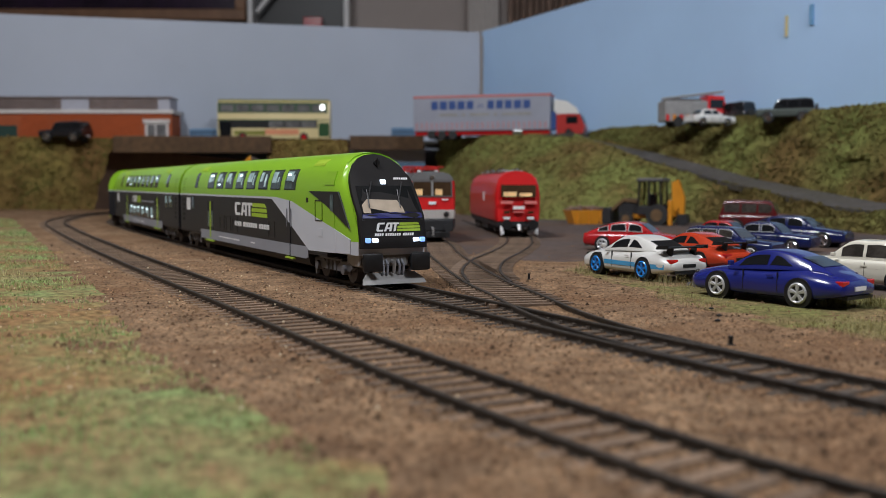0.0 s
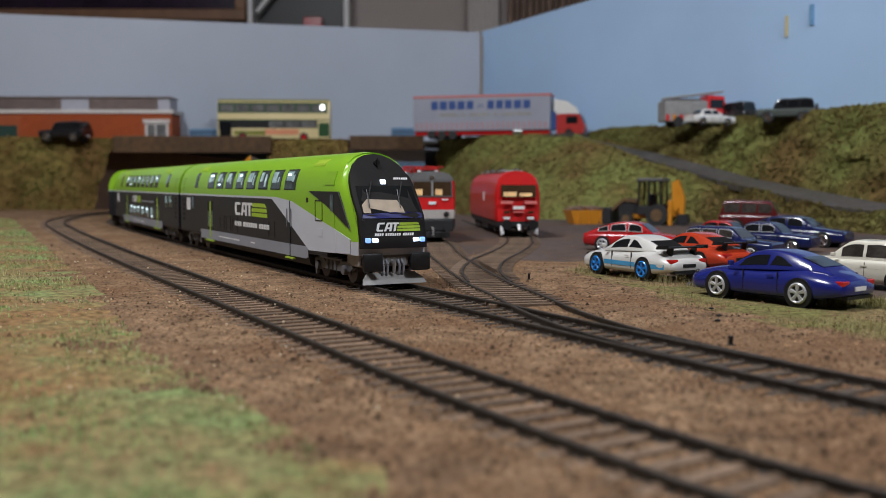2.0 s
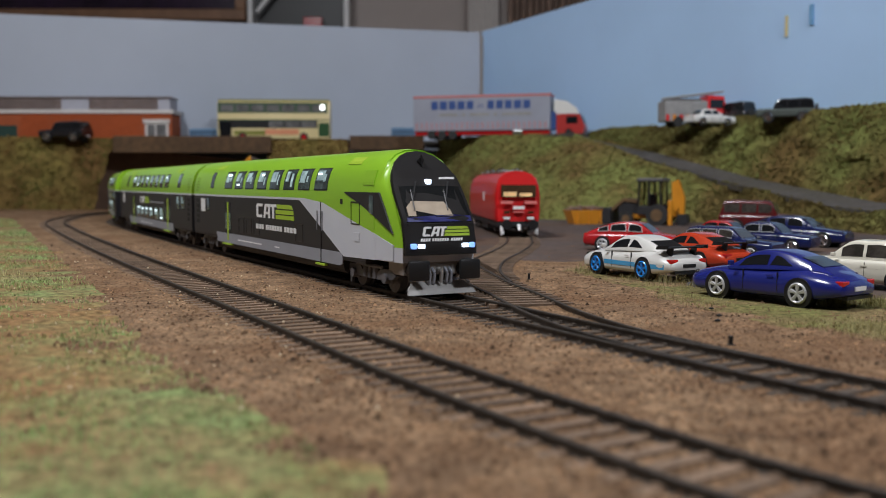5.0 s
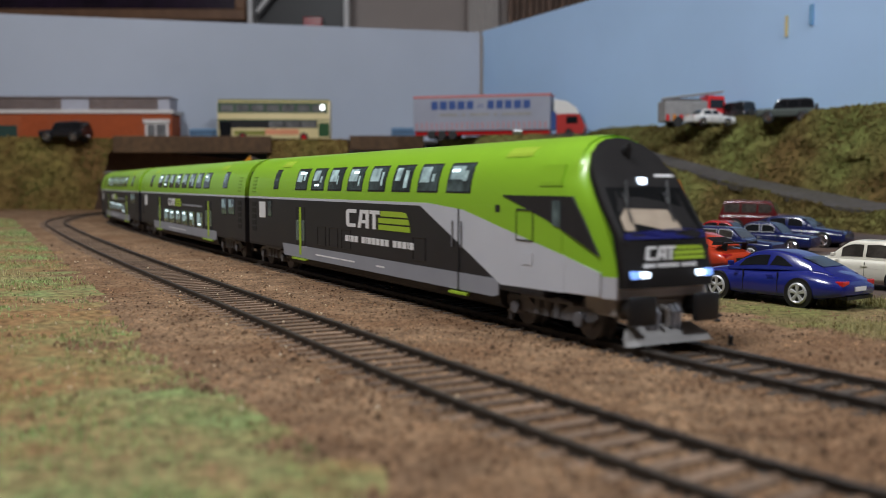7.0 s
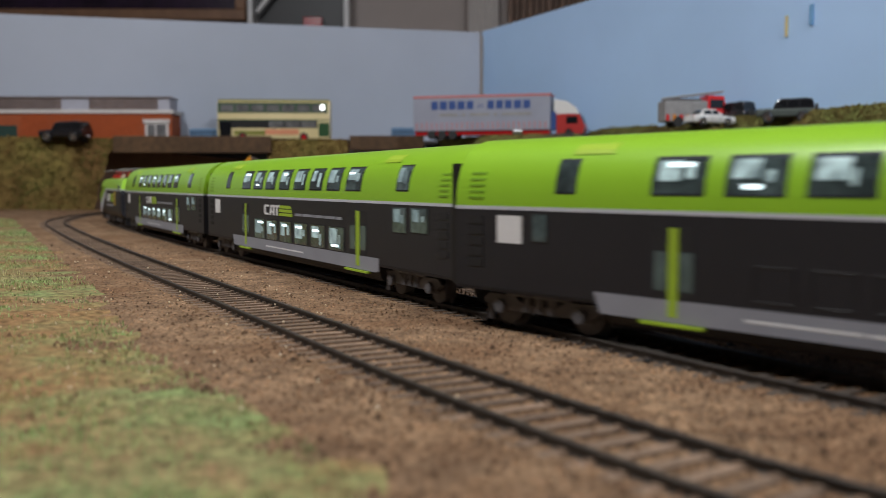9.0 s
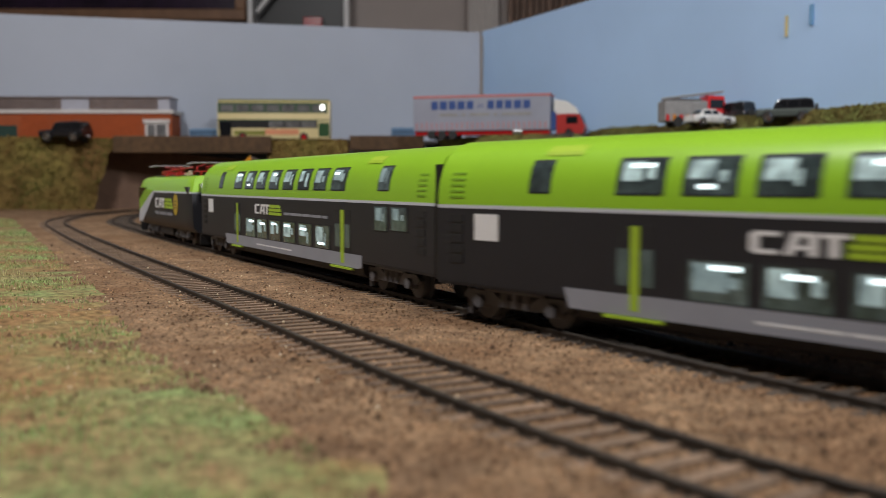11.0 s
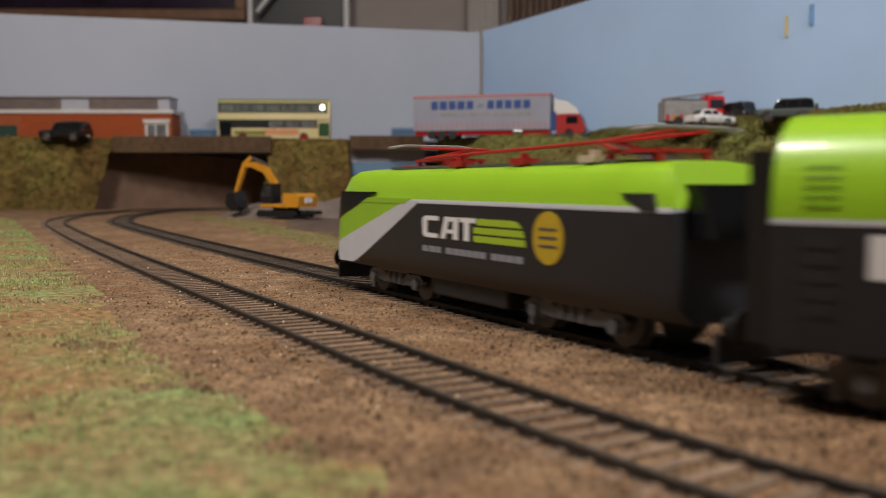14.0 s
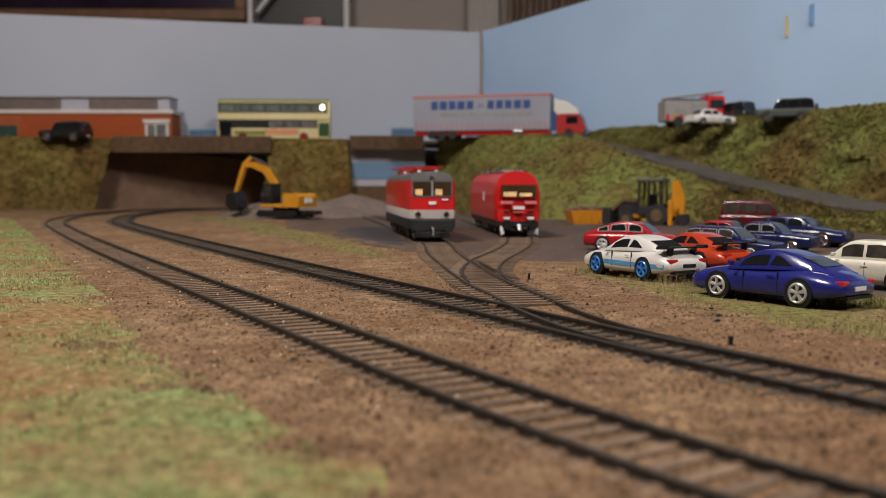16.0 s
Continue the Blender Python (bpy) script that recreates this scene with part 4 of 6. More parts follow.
# the room that closes the place
for nm, a, b in (("wall_north", (-2200, 3000), (2200, 3000)), ("wall_east", (2200, 3000), (2200, -2000)), ("wall_south", (2200, -2000), (-2200, -2000)), ("wall_west", (-2200, -2000), (-2200, 3000))):
    wall_slab(nm, a, b, -1100, 1300, ROOMWALL, "plain warm grey room wall", 60)
tagged(part("ceiling", box(BM(), -2260, 2260, -2060, 3060, 1300, 1340), material("ceiling_paint", (0.75, 0.74, 0.72), 0.9, vary=0.03, scale=5)), "plain white room ceiling", "ceiling", kind="structure")
tagged(part("floor", box(BM(), -2260, 2260, -2060, 3060, -1140, -1100), material("room_floor", (0.16, 0.12, 0.09), 0.7, vary=0.1, scale=8)), "plain dark room floor", "floor", kind="structure")


def bank(name, base, top, label, mat=None, rag=9.0, rows=14, bulge=8.0, tufts=500, seed=1, size=(3, 8), tuft=None):
    """A turf slope between a line at its foot and a line at its top, with loose tufts."""
    rnd = random.Random(seed)
    def lines(pts, n=60):
        p = np.array(pts, float)
        d = np.concatenate([[0], np.cumsum(np.linalg.norm(np.diff(p, axis=0), axis=1))])
        s = np.linspace(0, d[-1], n)
        return np.stack([np.interp(s, d, p[:, i]) for i in range(3)], 1)
    A, B = lines(base), lines(top)
    rings, grid = [], []
    for k in range(rows + 1):
        t = k / rows
        row = []
        for i in range(len(A)):
            p = A[i] * (1 - t) + B[i] * t
            q = noise.noise_vector((p[0] * 0.03, p[1] * 0.03, p[2] * 0.05 + seed)) * rag + noise.noise_vector((p[0] * 0.11, p[1] * 0.11, p[2] * 0.14 + seed)) * rag * 0.5
            w = min(1.0, 4 * t * (1 - t) + 0.25 * t)
            row.append((p[0] + q.x * w, p[1] + q.y * w - bulge * w * 0.4, p[2] + q.z * w * 0.8 + bulge * w * 0.5))
        grid.append(row)
    # a flat top and a closed back
    bk = [(x * 1.10, y * 1.10 + 40, z) for x, y, z in grid[-1]]
    dn = [(x, y, -5) for x, y, z in bk]
    fl = [(x, y, -5) for x, y, z in grid[0]]
    bm = loft(BM(), [fl] + grid + [bk, dn], cap=False, closed=False)
    ob = tagged(part(name, bm, mat or BANK, smooth=True), label, "embankment", kind="structure")
    # tufts of foam and fibre
    verts, faces = [], []
    for _ in range(tufts):
        i, k = rnd.randrange(len(A) - 1), rnd.random() * rows
        k0 = min(int(k), rows - 1)
        f = k - k0
        fi = rnd.random()
        pa = Vector(grid[k0][i]).lerp(Vector(grid[k0][i + 1]), fi)
        pb = Vector(grid[k0 + 1][i]).lerp(Vector(grid[k0 + 1][i + 1]), fi)
        c = pa.lerp(pb, f)
        r = rnd.uniform(*size)
        for _b in range(rnd.randint(5, 9)):
            d = Vector((rnd.uniform(-1, 1), rnd.uniform(-1, 0.4), rnd.uniform(0.1, 1.2))).normalized() * r * rnd.uniform(0.5, 1.1)
            s = Vector((rnd.uniform(-1, 1), rnd.uniform(-1, 1), rnd.uniform(-1, 1))) * r * 0.32
            o = Vector((rnd.uniform(-1, 1), rnd.uniform(-1, 1), rnd.uniform(-.5, .5))) * r * 0.5
            n = len(verts)
            for p in (c + o - s, c + o + s, c + o + d + s * 0.6, c + o + d - s * 0.5):
                verts.append(tuple(p * MM))
            faces.append((n, n + 1, n + 2, n + 3))
    me = bpy.data.meshes.new(name + "_tufts")
    me.from_pydata(verts, [], faces)
    me.materials.append(tuft or TUFT)
    t = new("turf_tufts", me)
    t.parent = ob
    t["kind"] = "stuff"
    return ob


bank("embankment_west", [(-900, 1440, 0), (-640, 1450, 0), (-545, 1470, 0)], [(-900, 1484, ROAD_Z + 5), (-640, 1484, ROAD_Z + 4), (-512, 1484, ROAD_Z + 1)], "scruffy green and brown turf slope beside the bridge", seed=2, tufts=4200, size=(1.4, 3.2), mat=OCHRE, tuft=OCHRETUFT)
bank("embankment_middle", [(-283, 1470, 0), (-140, 1465, 0), (-143, 1600, 0)], [(-270, 1488, ROAD_Z), (-152, 1486, ROAD_Z + 1), (-152, 1600, ROAD_Z + 1)], "upright turf-covered pier between two bridges", seed=3, tufts=2400, rag=3, size=(1.4, 3.2), mat=OCHRE, tuft=OCHRETUFT)
bank("embankment_yard", [(-10, 1440, 0), (20, 1300, 0), (60, 1130, 0), (165, 1040, 0), (270, 1000, 0), (340, 870, 0), (360, 700, 0), (350, 560, 0)],
     [(-8, 1496, ROAD_Z + 1), (60, 1386, ROAD_Z + 2), (178, 1264, ROAD_Z - 1), (238, 1126, 73.5), (301, 992, 43.5), (362, 859, 21), (409, 725, 13.5), (433, 590, 9)], "long green turf bank below the ramp road", seed=4, tufts=9500, bulge=4, size=(1.0, 2.6))
bank("embankment_hill", [(195, 1265, ROAD_Z - 2), (264, 1133, 76), (333, 1004, 46), (402, 874, 24), (450, 742, 15), (475, 560, 10)],
     [(200, 1300, ROAD_Z + 3), (300, 1180, ROAD_Z + 6), (350, 1060, ROAD_Z + 9), (400, 960, ROAD_Z + 9), (430, 880, ROAD_Z + 9), (480, 760, ROAD_Z + 10), (540, 600, ROAD_Z + 10)], "tall rough turf hillside above the ramp road", seed=5, tufts=11000, bulge=6, size=(1.0, 2.8))


def ramp_road():
    left = [(178, 1295, ROAD_Z - 2), (236, 1126, 74.6), (299, 992, 44.6), (360, 859, 22), (407, 725, 14.7), (431, 560, 9.8)]
    right = [(200, 1300, ROAD_Z - 2), (267, 1136, 79), (336, 1006, 49), (405, 876, 27), (453, 744, 18), (478, 560, 12)]
    bm = loft(BM(), [[l, r, (r[0], r[1], r[2] - 6), (l[0], l[1], l[2] - 6)] for l, r in zip(left, right)])
    return tagged(part("ramp_road", bm, RAMP), "pale grey ramp road climbing the embankment", "road", kind="structure")


ramp_road()
road = slab(BM(), [(-838, 1490), (-270, 1492), (-152, 1492), (0, 1500), (70, 1390), (170, 1258), (200, 1290), (300, 1175), (350, 1060), (400, 958), (460, 860), (640, 700), (700, 800), (60, 1690)], 2, ROAD_Z - 5, ROAD_Z)
tagged(part("road_upper", road, RAMP), "grey upper road along the backboard", "road", kind="structure")
TIMBER = material("dark_timber", (0.11, 0.06, 0.025), 0.8, vary=0.3, scale=120, bump=0.3)
ABUT = material("brown_abutment", (0.17, 0.10, 0.065), 0.85, vary=0.15, scale=60)


def bridge(name, x0, x1, y, z0, z1, label, depth=100):
    ob = thing(name, label, "bridge", "road bridges")
    bm = BM()
    box(bm, x0, x1, y - 4, y + 2, z0, z1, 1.0)
    part("beam", bm, TIMBER, ob, "dark brown timber parapet beam")
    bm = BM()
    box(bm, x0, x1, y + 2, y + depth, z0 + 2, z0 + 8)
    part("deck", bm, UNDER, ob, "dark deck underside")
    return ob


bridge("road_bridge", -515, -268, 1478, 91, 117, "wide road bridge with a brown timber parapet beam")
bridge("road_bridge", -146, -30, 1478, 96, 118, "short road bridge with a brown timber parapet beam", 14)
bm = loft(BM(), [[(-575, 1508, -4), (-575, 1508, 104), (-575, 1516, 104), (-575, 1516, -4)], [(-275, 1590, -4), (-275, 1590, 78), (-275, 1598, 78), (-275, 1598, -4)]])
tagged(part("bridge_abutment", bm, ABUT), "smooth brown abutment wall under the bridge", "wall", kind="structure")

# ---- road vehicles ----
TYRE = material("tyre_rubber", (0.02, 0.02, 0.02), 0.7, vary=0.15)
GLASSDARK = material("car_glass", (0.010, 0.011, 0.013), 0.06, vary=0.1, spec=0.5)
GLASSCLEAR = material("car_glass_pale", (0.06, 0.052, 0.044), 0.08, vary=0.5, scale=260, spec=0.55)
CHROME = material("chrome", (0.75, 0.75, 0.77), 0.12, 1.0, vary=0.03)
TAIL = material("tail_lamp", (0.55, 0.02, 0.015), 0.12, vary=0.05, coat=0.5)
AMBER = material("amber_lamp", (0.7, 0.25, 0.02), 0.15, vary=0.05)
PAINTS = {}


def paint(name, colour):
    if name not in PAINTS:
        PAINTS[name] = material(name, colour, 0.22, vary=0.03, scale=150, coat=0.6)
    return PAINTS[name]


STYLES = {
    # stations of the body: x, half width, top, bottom; cabin: x, base z, top z, base half width, top half width
    "coupe": dict(body=[(2.22, .50, .55, .34), (2.14, .70, .62, .22), (1.95, .80, .68, .17), (1.6, .86, .75, .17), (1.2, .885, .80, .17), (.85, .865, .83, .17), (.4, .85, .86, .17),
                        (-.3, .86, .89, .17), (-.85, .89, .92, .17), (-1.2, .905, .92, .18), (-1.6, .89, .86, .20), (-1.95, .82, .76, .26), (-2.15, .72, .66, .30), (-2.21, .62, .56, .34)],
                  cabin=[(1.02, .81, .825, .70, .66), (.68, .83, 1.02, .72, .60), (.30, .85, 1.23, .73, .53), (-.08, .87, 1.29, .735, .52), (-.5, .89, 1.255, .73, .51), (-1.02, .90, 1.12, .69, .50), (-1.5, .86, .95, .62, .50), (-1.82, .78, .80, .57, .48)],
                  axles=(1.20, -1.15), r=.32, side=[(.66, -.16), (-.24, -.86)], screen=(1.0, .31), rear=(-.9, -1.56)),
    "saloon": dict(body=[(2.15, .70, .70, .30), (2.08, .79, .76, .22), (1.2, .82, .84, .2), (.6, .83, .88, .2), (-.5, .83, .89, .2), (-1.3, .82, .88, .2), (-2.05, .79, .83, .24), (-2.15, .74, .76, .3)],
                   cabin=[(.80, .86, .87, .72, .70), (.22, .88, 1.34, .74, .60), (-.35, .88, 1.38, .74, .60), (-.95, .88, 1.35, .74, .60), (-1.55, .87, .89, .70, .64)],
                   axles=(1.28, -1.28), r=.30, side=[(.38, -.25), (-.35, -1.1)], screen=(.78, .24), rear=(-1.0, -1.5)),
    "estate": dict(body=[(2.2, .70, .70, .30), (2.12, .80, .78, .22), (1.3, .83, .86, .2), (.6, .84, .9, .2), (-.5, .84, .9, .2), (-1.4, .84, .9, .2), (-2.1, .82, .9, .24), (-2.2, .78, .84, .3)],
                   cabin=[(.85, .88, .89, .73, .71), (.28, .9, 1.36, .75, .62), (-.5, .9, 1.41, .75, .62), (-1.7, .9, 1.38, .75, .62), (-2.1, .9, .93, .73, .66)],
                   axles=(1.32, -1.3), r=.31, side=[(.42, -.25), (-.35, -1.05), (-1.15, -1.85)], screen=(.82, .3), rear=(-1.75, -2.08)),
    "hatch": dict(body=[(2.3, .66, .62, .30), (2.2, .78, .70, .22), (1.4, .84, .80, .2), (.7, .86, .86, .2), (-.5, .87, .88, .2), (-1.5, .86, .88, .2), (-2.2, .82, .84, .26), (-2.32, .76, .74, .32)],
                  cabin=[(1.0, .84, .85, .74, .72), (.35, .87, 1.28, .76, .60), (-.3, .88, 1.35, .76, .60), (-.9, .88, 1.30, .76, .60), (-1.6, .88, 1.08, .74, .60), (-2.15, .84, .86, .70, .62)],
                  axles=(1.4, -1.35), r=.32, side=[(.5, -.15), (-.25, -1.0), (-1.1, -1.6)], screen=(.98, .36), rear=(-1.0, -2.05)),
    "offroad": dict(body=[(2.05, .74, .92, .45), (1.98, .82, .98, .40), (1.0, .85, 1.02, .38), (.6, .86, 1.04, .36), (-.5, .86, 1.04, .36), (-1.6, .86, 1.04, .38), (-2.05, .84, 1.02, .42), (-2.12, .80, .98, .48)],
                    cabin=[(.85, 1.0, 1.02, .76, .75), (.52, 1.02, 1.66, .78, .69), (-.4, 1.03, 1.72, .78, .69), (-1.85, 1.03, 1.70, .78, .69), (-2.06, 1.02, 1.06, .77, .72)],
                    axles=(1.2, -1.25), r=.38, side=[(.58, -.1), (-.2, -.95), (-1.05, -1.85)], screen=(.83, .54), rear=(-1.88, -2.05)),
}


def dense(rows, n=4):
    """More stations on a smooth line through those given."""
    p = np.array(rows, float)
    p = np.vstack([2 * p[0] - p[1], p, 2 * p[-1] - p[-2]])
    out = []
    for i in range(1, len(p) - 2):
        for k in range(n):
            t = k / n
            q = 0.5 * (2 * p[i] + (p[i + 1] - p[i - 1]) * t + (2 * p[i - 1] - 5 * p[i] + 4 * p[i + 1] - p[i + 2]) * t * t + (3 * p[i] - p[i - 1] - 3 * p[i + 1] + p[i + 2]) * t ** 3)
            q[0] = p[i][0] + (p[i + 1][0] - p[i][0]) * t
            out.append(tuple(q))
    out.append(tuple(p[-2]))
    return out


def build_car(label, style, paint_mat, m, k=1000.0 / 72, rim=None, stripe=None, wing=False, trim=None, glass_mat=None, clad=None, spare=False, group="parked model cars", name="car", scale_z=1.0, plate=True):
    """A diecast car: shell, cabin, glazing, lamps, wheels. x is forward, z up, in real metres times k."""
    st = dict(STYLES[style])
    st["body"], st["cabin"] = dense(st["body"]), dense(st["cabin"])
    soft = 2.5 if style == "coupe" else 3.4 if style == "hatch" else 4.5
    ob = thing(name, label, "car", group, m)
    def up(rows):
        return [[(x * k, y * k, z * k * scale_z) for x, y, z in r] for r in rows]
    rings = []
    for x, w, t, b in st["body"]:
        h = t - b
        half = [(w * .86, b), (w * .95, b + h * .07), (w * .985, b + h * .18), (w, b + h * .42)]
        for i in range(1, 9):
            g = math.pi / 2 * i / 9
            half.append((w * math.cos(g) ** (2 / soft), b + h * .42 + h * .62 * math.sin(g) ** (2 / soft)))
        rings.append([(x, -y, z) for y, z in half] + [(x, 0, t + h * .04)] + [(x, y, z) for y, z in half[::-1]])
    shell_bm = loft(BM(), up(rings))
    part("body", shell_bm, paint_mat, ob, "glossy painted diecast body", True)
    cab = st["cabin"]
    crings = []
    for x, zb, zt, yb, yt in cab:
        h = zt - zb
        ys = yt + (yb - yt) * .12
        half = [(yb, zb - .06), (yb * .99, zb), (ys, zb + h * .86), (ys * .965, zb + h * .93), (ys * .88, zb + h * .985), (ys * .72, zb + h * 1.012), (ys * .4, zb + h * 1.033)]
        crings.append([(x, -y, z) for y, z in half] + [(x, 0, zt + h * .04)] + [(x, y, z) for y, z in half[::-1]])
    part("cabin", loft(BM(), up(crings)), clad or paint_mat, ob, "", True)
    xs = [c[0] for c in cab][::-1]
    def cval(x, i):
        return float(np.interp(x, xs, [c[i] for c in cab][::-1]))
    gm = glass_mat or GLASSDARK
    def side_pt(x, t, s, o):
        zb, zt, yb, yt = (cval(x, i) for i in (1, 2, 3, 4))
        z = zb + (zt - zb) * .86 * t
        return (x * k, s * ((yb * .99 + (yt + (yb - yt) * .12 - yb * .99) * t) + o) * k, z * k * scale_z)
    for s in (-1, 1):
        for a, b in st["side"]:
            # follow the sloping pillars: corners drop in where the roof falls away
            n = 5
            lowr = [a + (b - a) * i / n for i in range(n + 1)]
            outline = [(x, .12) for x in lowr] + [(x, .92) for x in lowr[::-1]]
            if style == "coupe":
                outline = [(x, .16) for x in lowr] + [(a + (b - a) * (.16 + (.84 if a > 0 else .50) * i / n), .84 - (.30 * (i / n) ** 2 if a < 0 else 0)) for i in range(n, -1, -1)]
            elif style == "hatch":
                outline = [(x if t < .5 else a + (b - a) * (.10 + .86 * (x - a) / (b - a)), t) for x, t in outline]
            g = loft(BM(), [[side_pt(x, t, s, -.03) for x, t in outline], [side_pt(x, t, s, .012) for x, t in outline]])
            pane = part("side_window", g, gm, ob)
            if trim:
                tb = BM()
                for (x0, t0), (x1, t1) in zip(outline, outline[1:] + outline[:1]):
                    rod(tb, side_pt(x0, t0, s, .014), side_pt(x1, t1, s, .014), .018 * k, 5)
                part("window_trim", tb, trim, pane)
    def top_glass(x0, x1, name):
        rows_in, rows_out = [], []
        pts = []
        for i in range(5):
            f = .08 + .84 * i / 4
            x = x0 + (x1 - x0) * f
            pts.append((x, cval(x, 2) + (cval(x, 2) - cval(x, 1)) * .035, cval(x, 4) * .86))
        n = 1 if x1 < x0 and x0 > 0 else -1
        ringa = [(x, -y, z) for x, z, y in pts] + [(x, y, z) for x, z, y in pts[::-1]]
        lo = [((x - .02 * n) * k, y * k, (z - .03) * k * scale_z) for x, y, z in ringa]
        hi = [((x + .008 * n) * k, y * k, (z + .012) * k * scale_z) for x, y, z in ringa]
        part(name, loft(BM(), [lo, hi]), gm, ob)
    top_glass(st["screen"][0], st["screen"][1], "windscreen")
    top_glass(st["rear"][1], st["rear"][0], "rear_window")
    bx = [b[0] for b in st["body"]][::-1]
    def bval(x, i):
        return float(np.interp(x, bx, [b[i] for b in st["body"]][::-1]))
    for x in st["axles"]:
        for s in (-1, 1):
            w = bval(x, 1)
            arch = BM()
            rod(arch, (x * k, s * (w - .30) * k, st["r"] * k), (x * k, s * (w + .006) * k, st["r"] * k), (st["r"] + .055) * k, 20)
            part("wheel_arch", arch, BLACK, ob)
            tb = BM()
            rod(tb, (x * k, s * (w - .20) * k, st["r"] * k), (x * k, s * (w + .012) * k, st["r"] * k), st["r"] * k, 24)
            bmesh.ops.bevel(tb, geom=[e for e in tb.edges if len(e.link_faces) == 2 and e.calc_face_angle(0) > 1.2], offset=.03 * k, segments=1, affect="EDGES")
            wheel = part("wheel", tb, TYRE, ob, "black tyre", True)
            rb = BM()
            R, y0, y1, z = st["r"] * .70 * k, s * (w + .004) * k, s * (w + .022) * k, st["r"] * k
            for i in range(22):
                a0, a1 = 6.2832 * i / 22, 6.2832 * (i + 1) / 22
                rod(rb, (x * k + math.cos(a0) * R, y1, z + math.sin(a0) * R), (x * k + math.cos(a1) * R, y1, z + math.sin(a1) * R), .035 * k, 4)
            for i in range(5):
                a0 = 6.2832 * i / 5 + .3
                for d in (-.12, .12):
                    rod(rb, (x * k, y1, z), (x * k + math.cos(a0 + d) * R, y1, z + math.sin(a0 + d) * R), .03 * k, 5)
            rod(rb, (x * k, y0, z), (x * k, y1 + s * .01 * k, z), .055 * k, 10)
            part("rim", rb, rim or CHROME, wheel, "five-spoke wheel rim")
    xr = st["body"][-1][0]
    xf = st["body"][0][0]
    for s in (-1, 1):
        w = bval(xr + .16, 1)
        tl = BM()
        zc = bval(xr + .12, 2) - .10
        box(tl, (xr + .03) * k, (xr + .24) * k, min(s * w * .52, s * w * .90) * k, max(s * w * .52, s * w * .90) * k, (zc - .05) * k * scale_z, (zc + .07) * k * scale_z, .02 * k)
        part("tail_light", tl, TAIL, ob, "red tail lamp")
        hl = BM()
        zh = bval(xf - .15, 2) - .06
        bmesh.ops.create_uvsphere(hl, u_segments=10, v_segments=6, radius=.075 * k, matrix=Matrix.Translation(((xf - .14) * k, s * bval(xf - .15, 1) * .74 * k, zh * k * scale_z)))
        part("headlight", hl, GLASSCLEAR, ob, "", True)
        mi = BM()
        mx = st["screen"][0] - .25
        box(mi, (mx - .06) * k, (mx + .06) * k, min(s * .86, s * 1.0) * k, max(s * .86, s * 1.0) * k, (cval(mx, 1) + .05) * k * scale_z, (cval(mx, 1) + .17) * k * scale_z, .03 * k)
        part("door_mirror", mi, clad or paint_mat, ob)
        dl = BM()
        for dx in ((.45, -.55) if style == "coupe" else (.5, -.35, -1.1)):
            w = bval(dx, 1)
            box(dl, (dx - .008) * k, (dx + .008) * k, min(s * (w - .05), s * (w + .003)) * k, max(s * (w - .05), s * (w + .003)) * k, .3 * k, .78 * k * scale_z)
        part("door_seam", dl, BLACK, ob)
        hd = BM()
        box(hd, -.42 * k, -.24 * k, min(s * bval(-.3, 1), s * (bval(-.3, 1) + .02)) * k, max(s * bval(-.3, 1), s * (bval(-.3, 1) + .02)) * k, .66 * k * scale_z, .70 * k * scale_z)
        part("door_handle", hd, trim or paint_mat, ob)
        if stripe:
            sb = BM()
            for x0, x1 in stripe[1]:
                n = 6
                low = [(x0 + (x1 - x0) * i / n) for i in range(n + 1)]
                pts = [(x, stripe[2]) for x in low] + [(x, stripe[3]) for x in low[::-1]]
                def sw(x, z):
                    t, b, w = bval(x, 2), bval(x, 3), bval(x, 1)
                    f = (z - b) / (t - b)
                    return w * float(np.interp(f, [0, .18, .45, .70, .88], [.86, .985, 1, .985, .93]))
                loft(sb, [[(x * k, s * (sw(x, z) - .03) * k, z * k) for x, z in pts], [(x * k, s * (sw(x, z) + .006) * k, z * k) for x, z in pts]])
            part("side_stripe", sb, stripe[0], ob, "painted side stripe")
    if plate:
        pb = BM()
        box(pb, (xr - .02) * k, (xr + .06) * k, -.24 * k, .24 * k, .42 * k * scale_z, .52 * k * scale_z)
        part("number_plate", pb, WHITE if not wing else BLACK, ob)
    bb = BM()
    box(bb, (xr - .01) * k, (xr + .2) * k, -.55 * k, .55 * k, .22 * k, .30 * k)
    part("rear_valance", bb, BLACK, ob)
    if wing:
        wb = BM()
        slab(wb, [(-1.62, .99), (-1.98, 1.04), (-2.10, 1.03), (-2.08, 1.00), (-1.7, .95)], 1, -.74, .74)
        for s in (-1, 1):
            slab(wb, [(-1.60, .94), (-2.14, .97), (-2.14, 1.08), (-1.66, 1.05)], 1, s * .74, s * .78)
            slab(wb, [(-1.7, .80), (-1.95, .74), (-2.0, 1.0), (-1.8, .98)], 1, s * .42, s * .48)
        for v in wb.verts:
            v.co *= k
        part("rear_wing", wb, BLACK, ob, "black rear wing on two stays")
    if spare:
        sb = BM()
        rod(sb, ((xr - .18) * k, 0, 1.0 * k), (xr * k, 0, 1.0 * k), .36 * k, 20)
        part("spare_wheel", sb, TYRE, ob)
    return ob


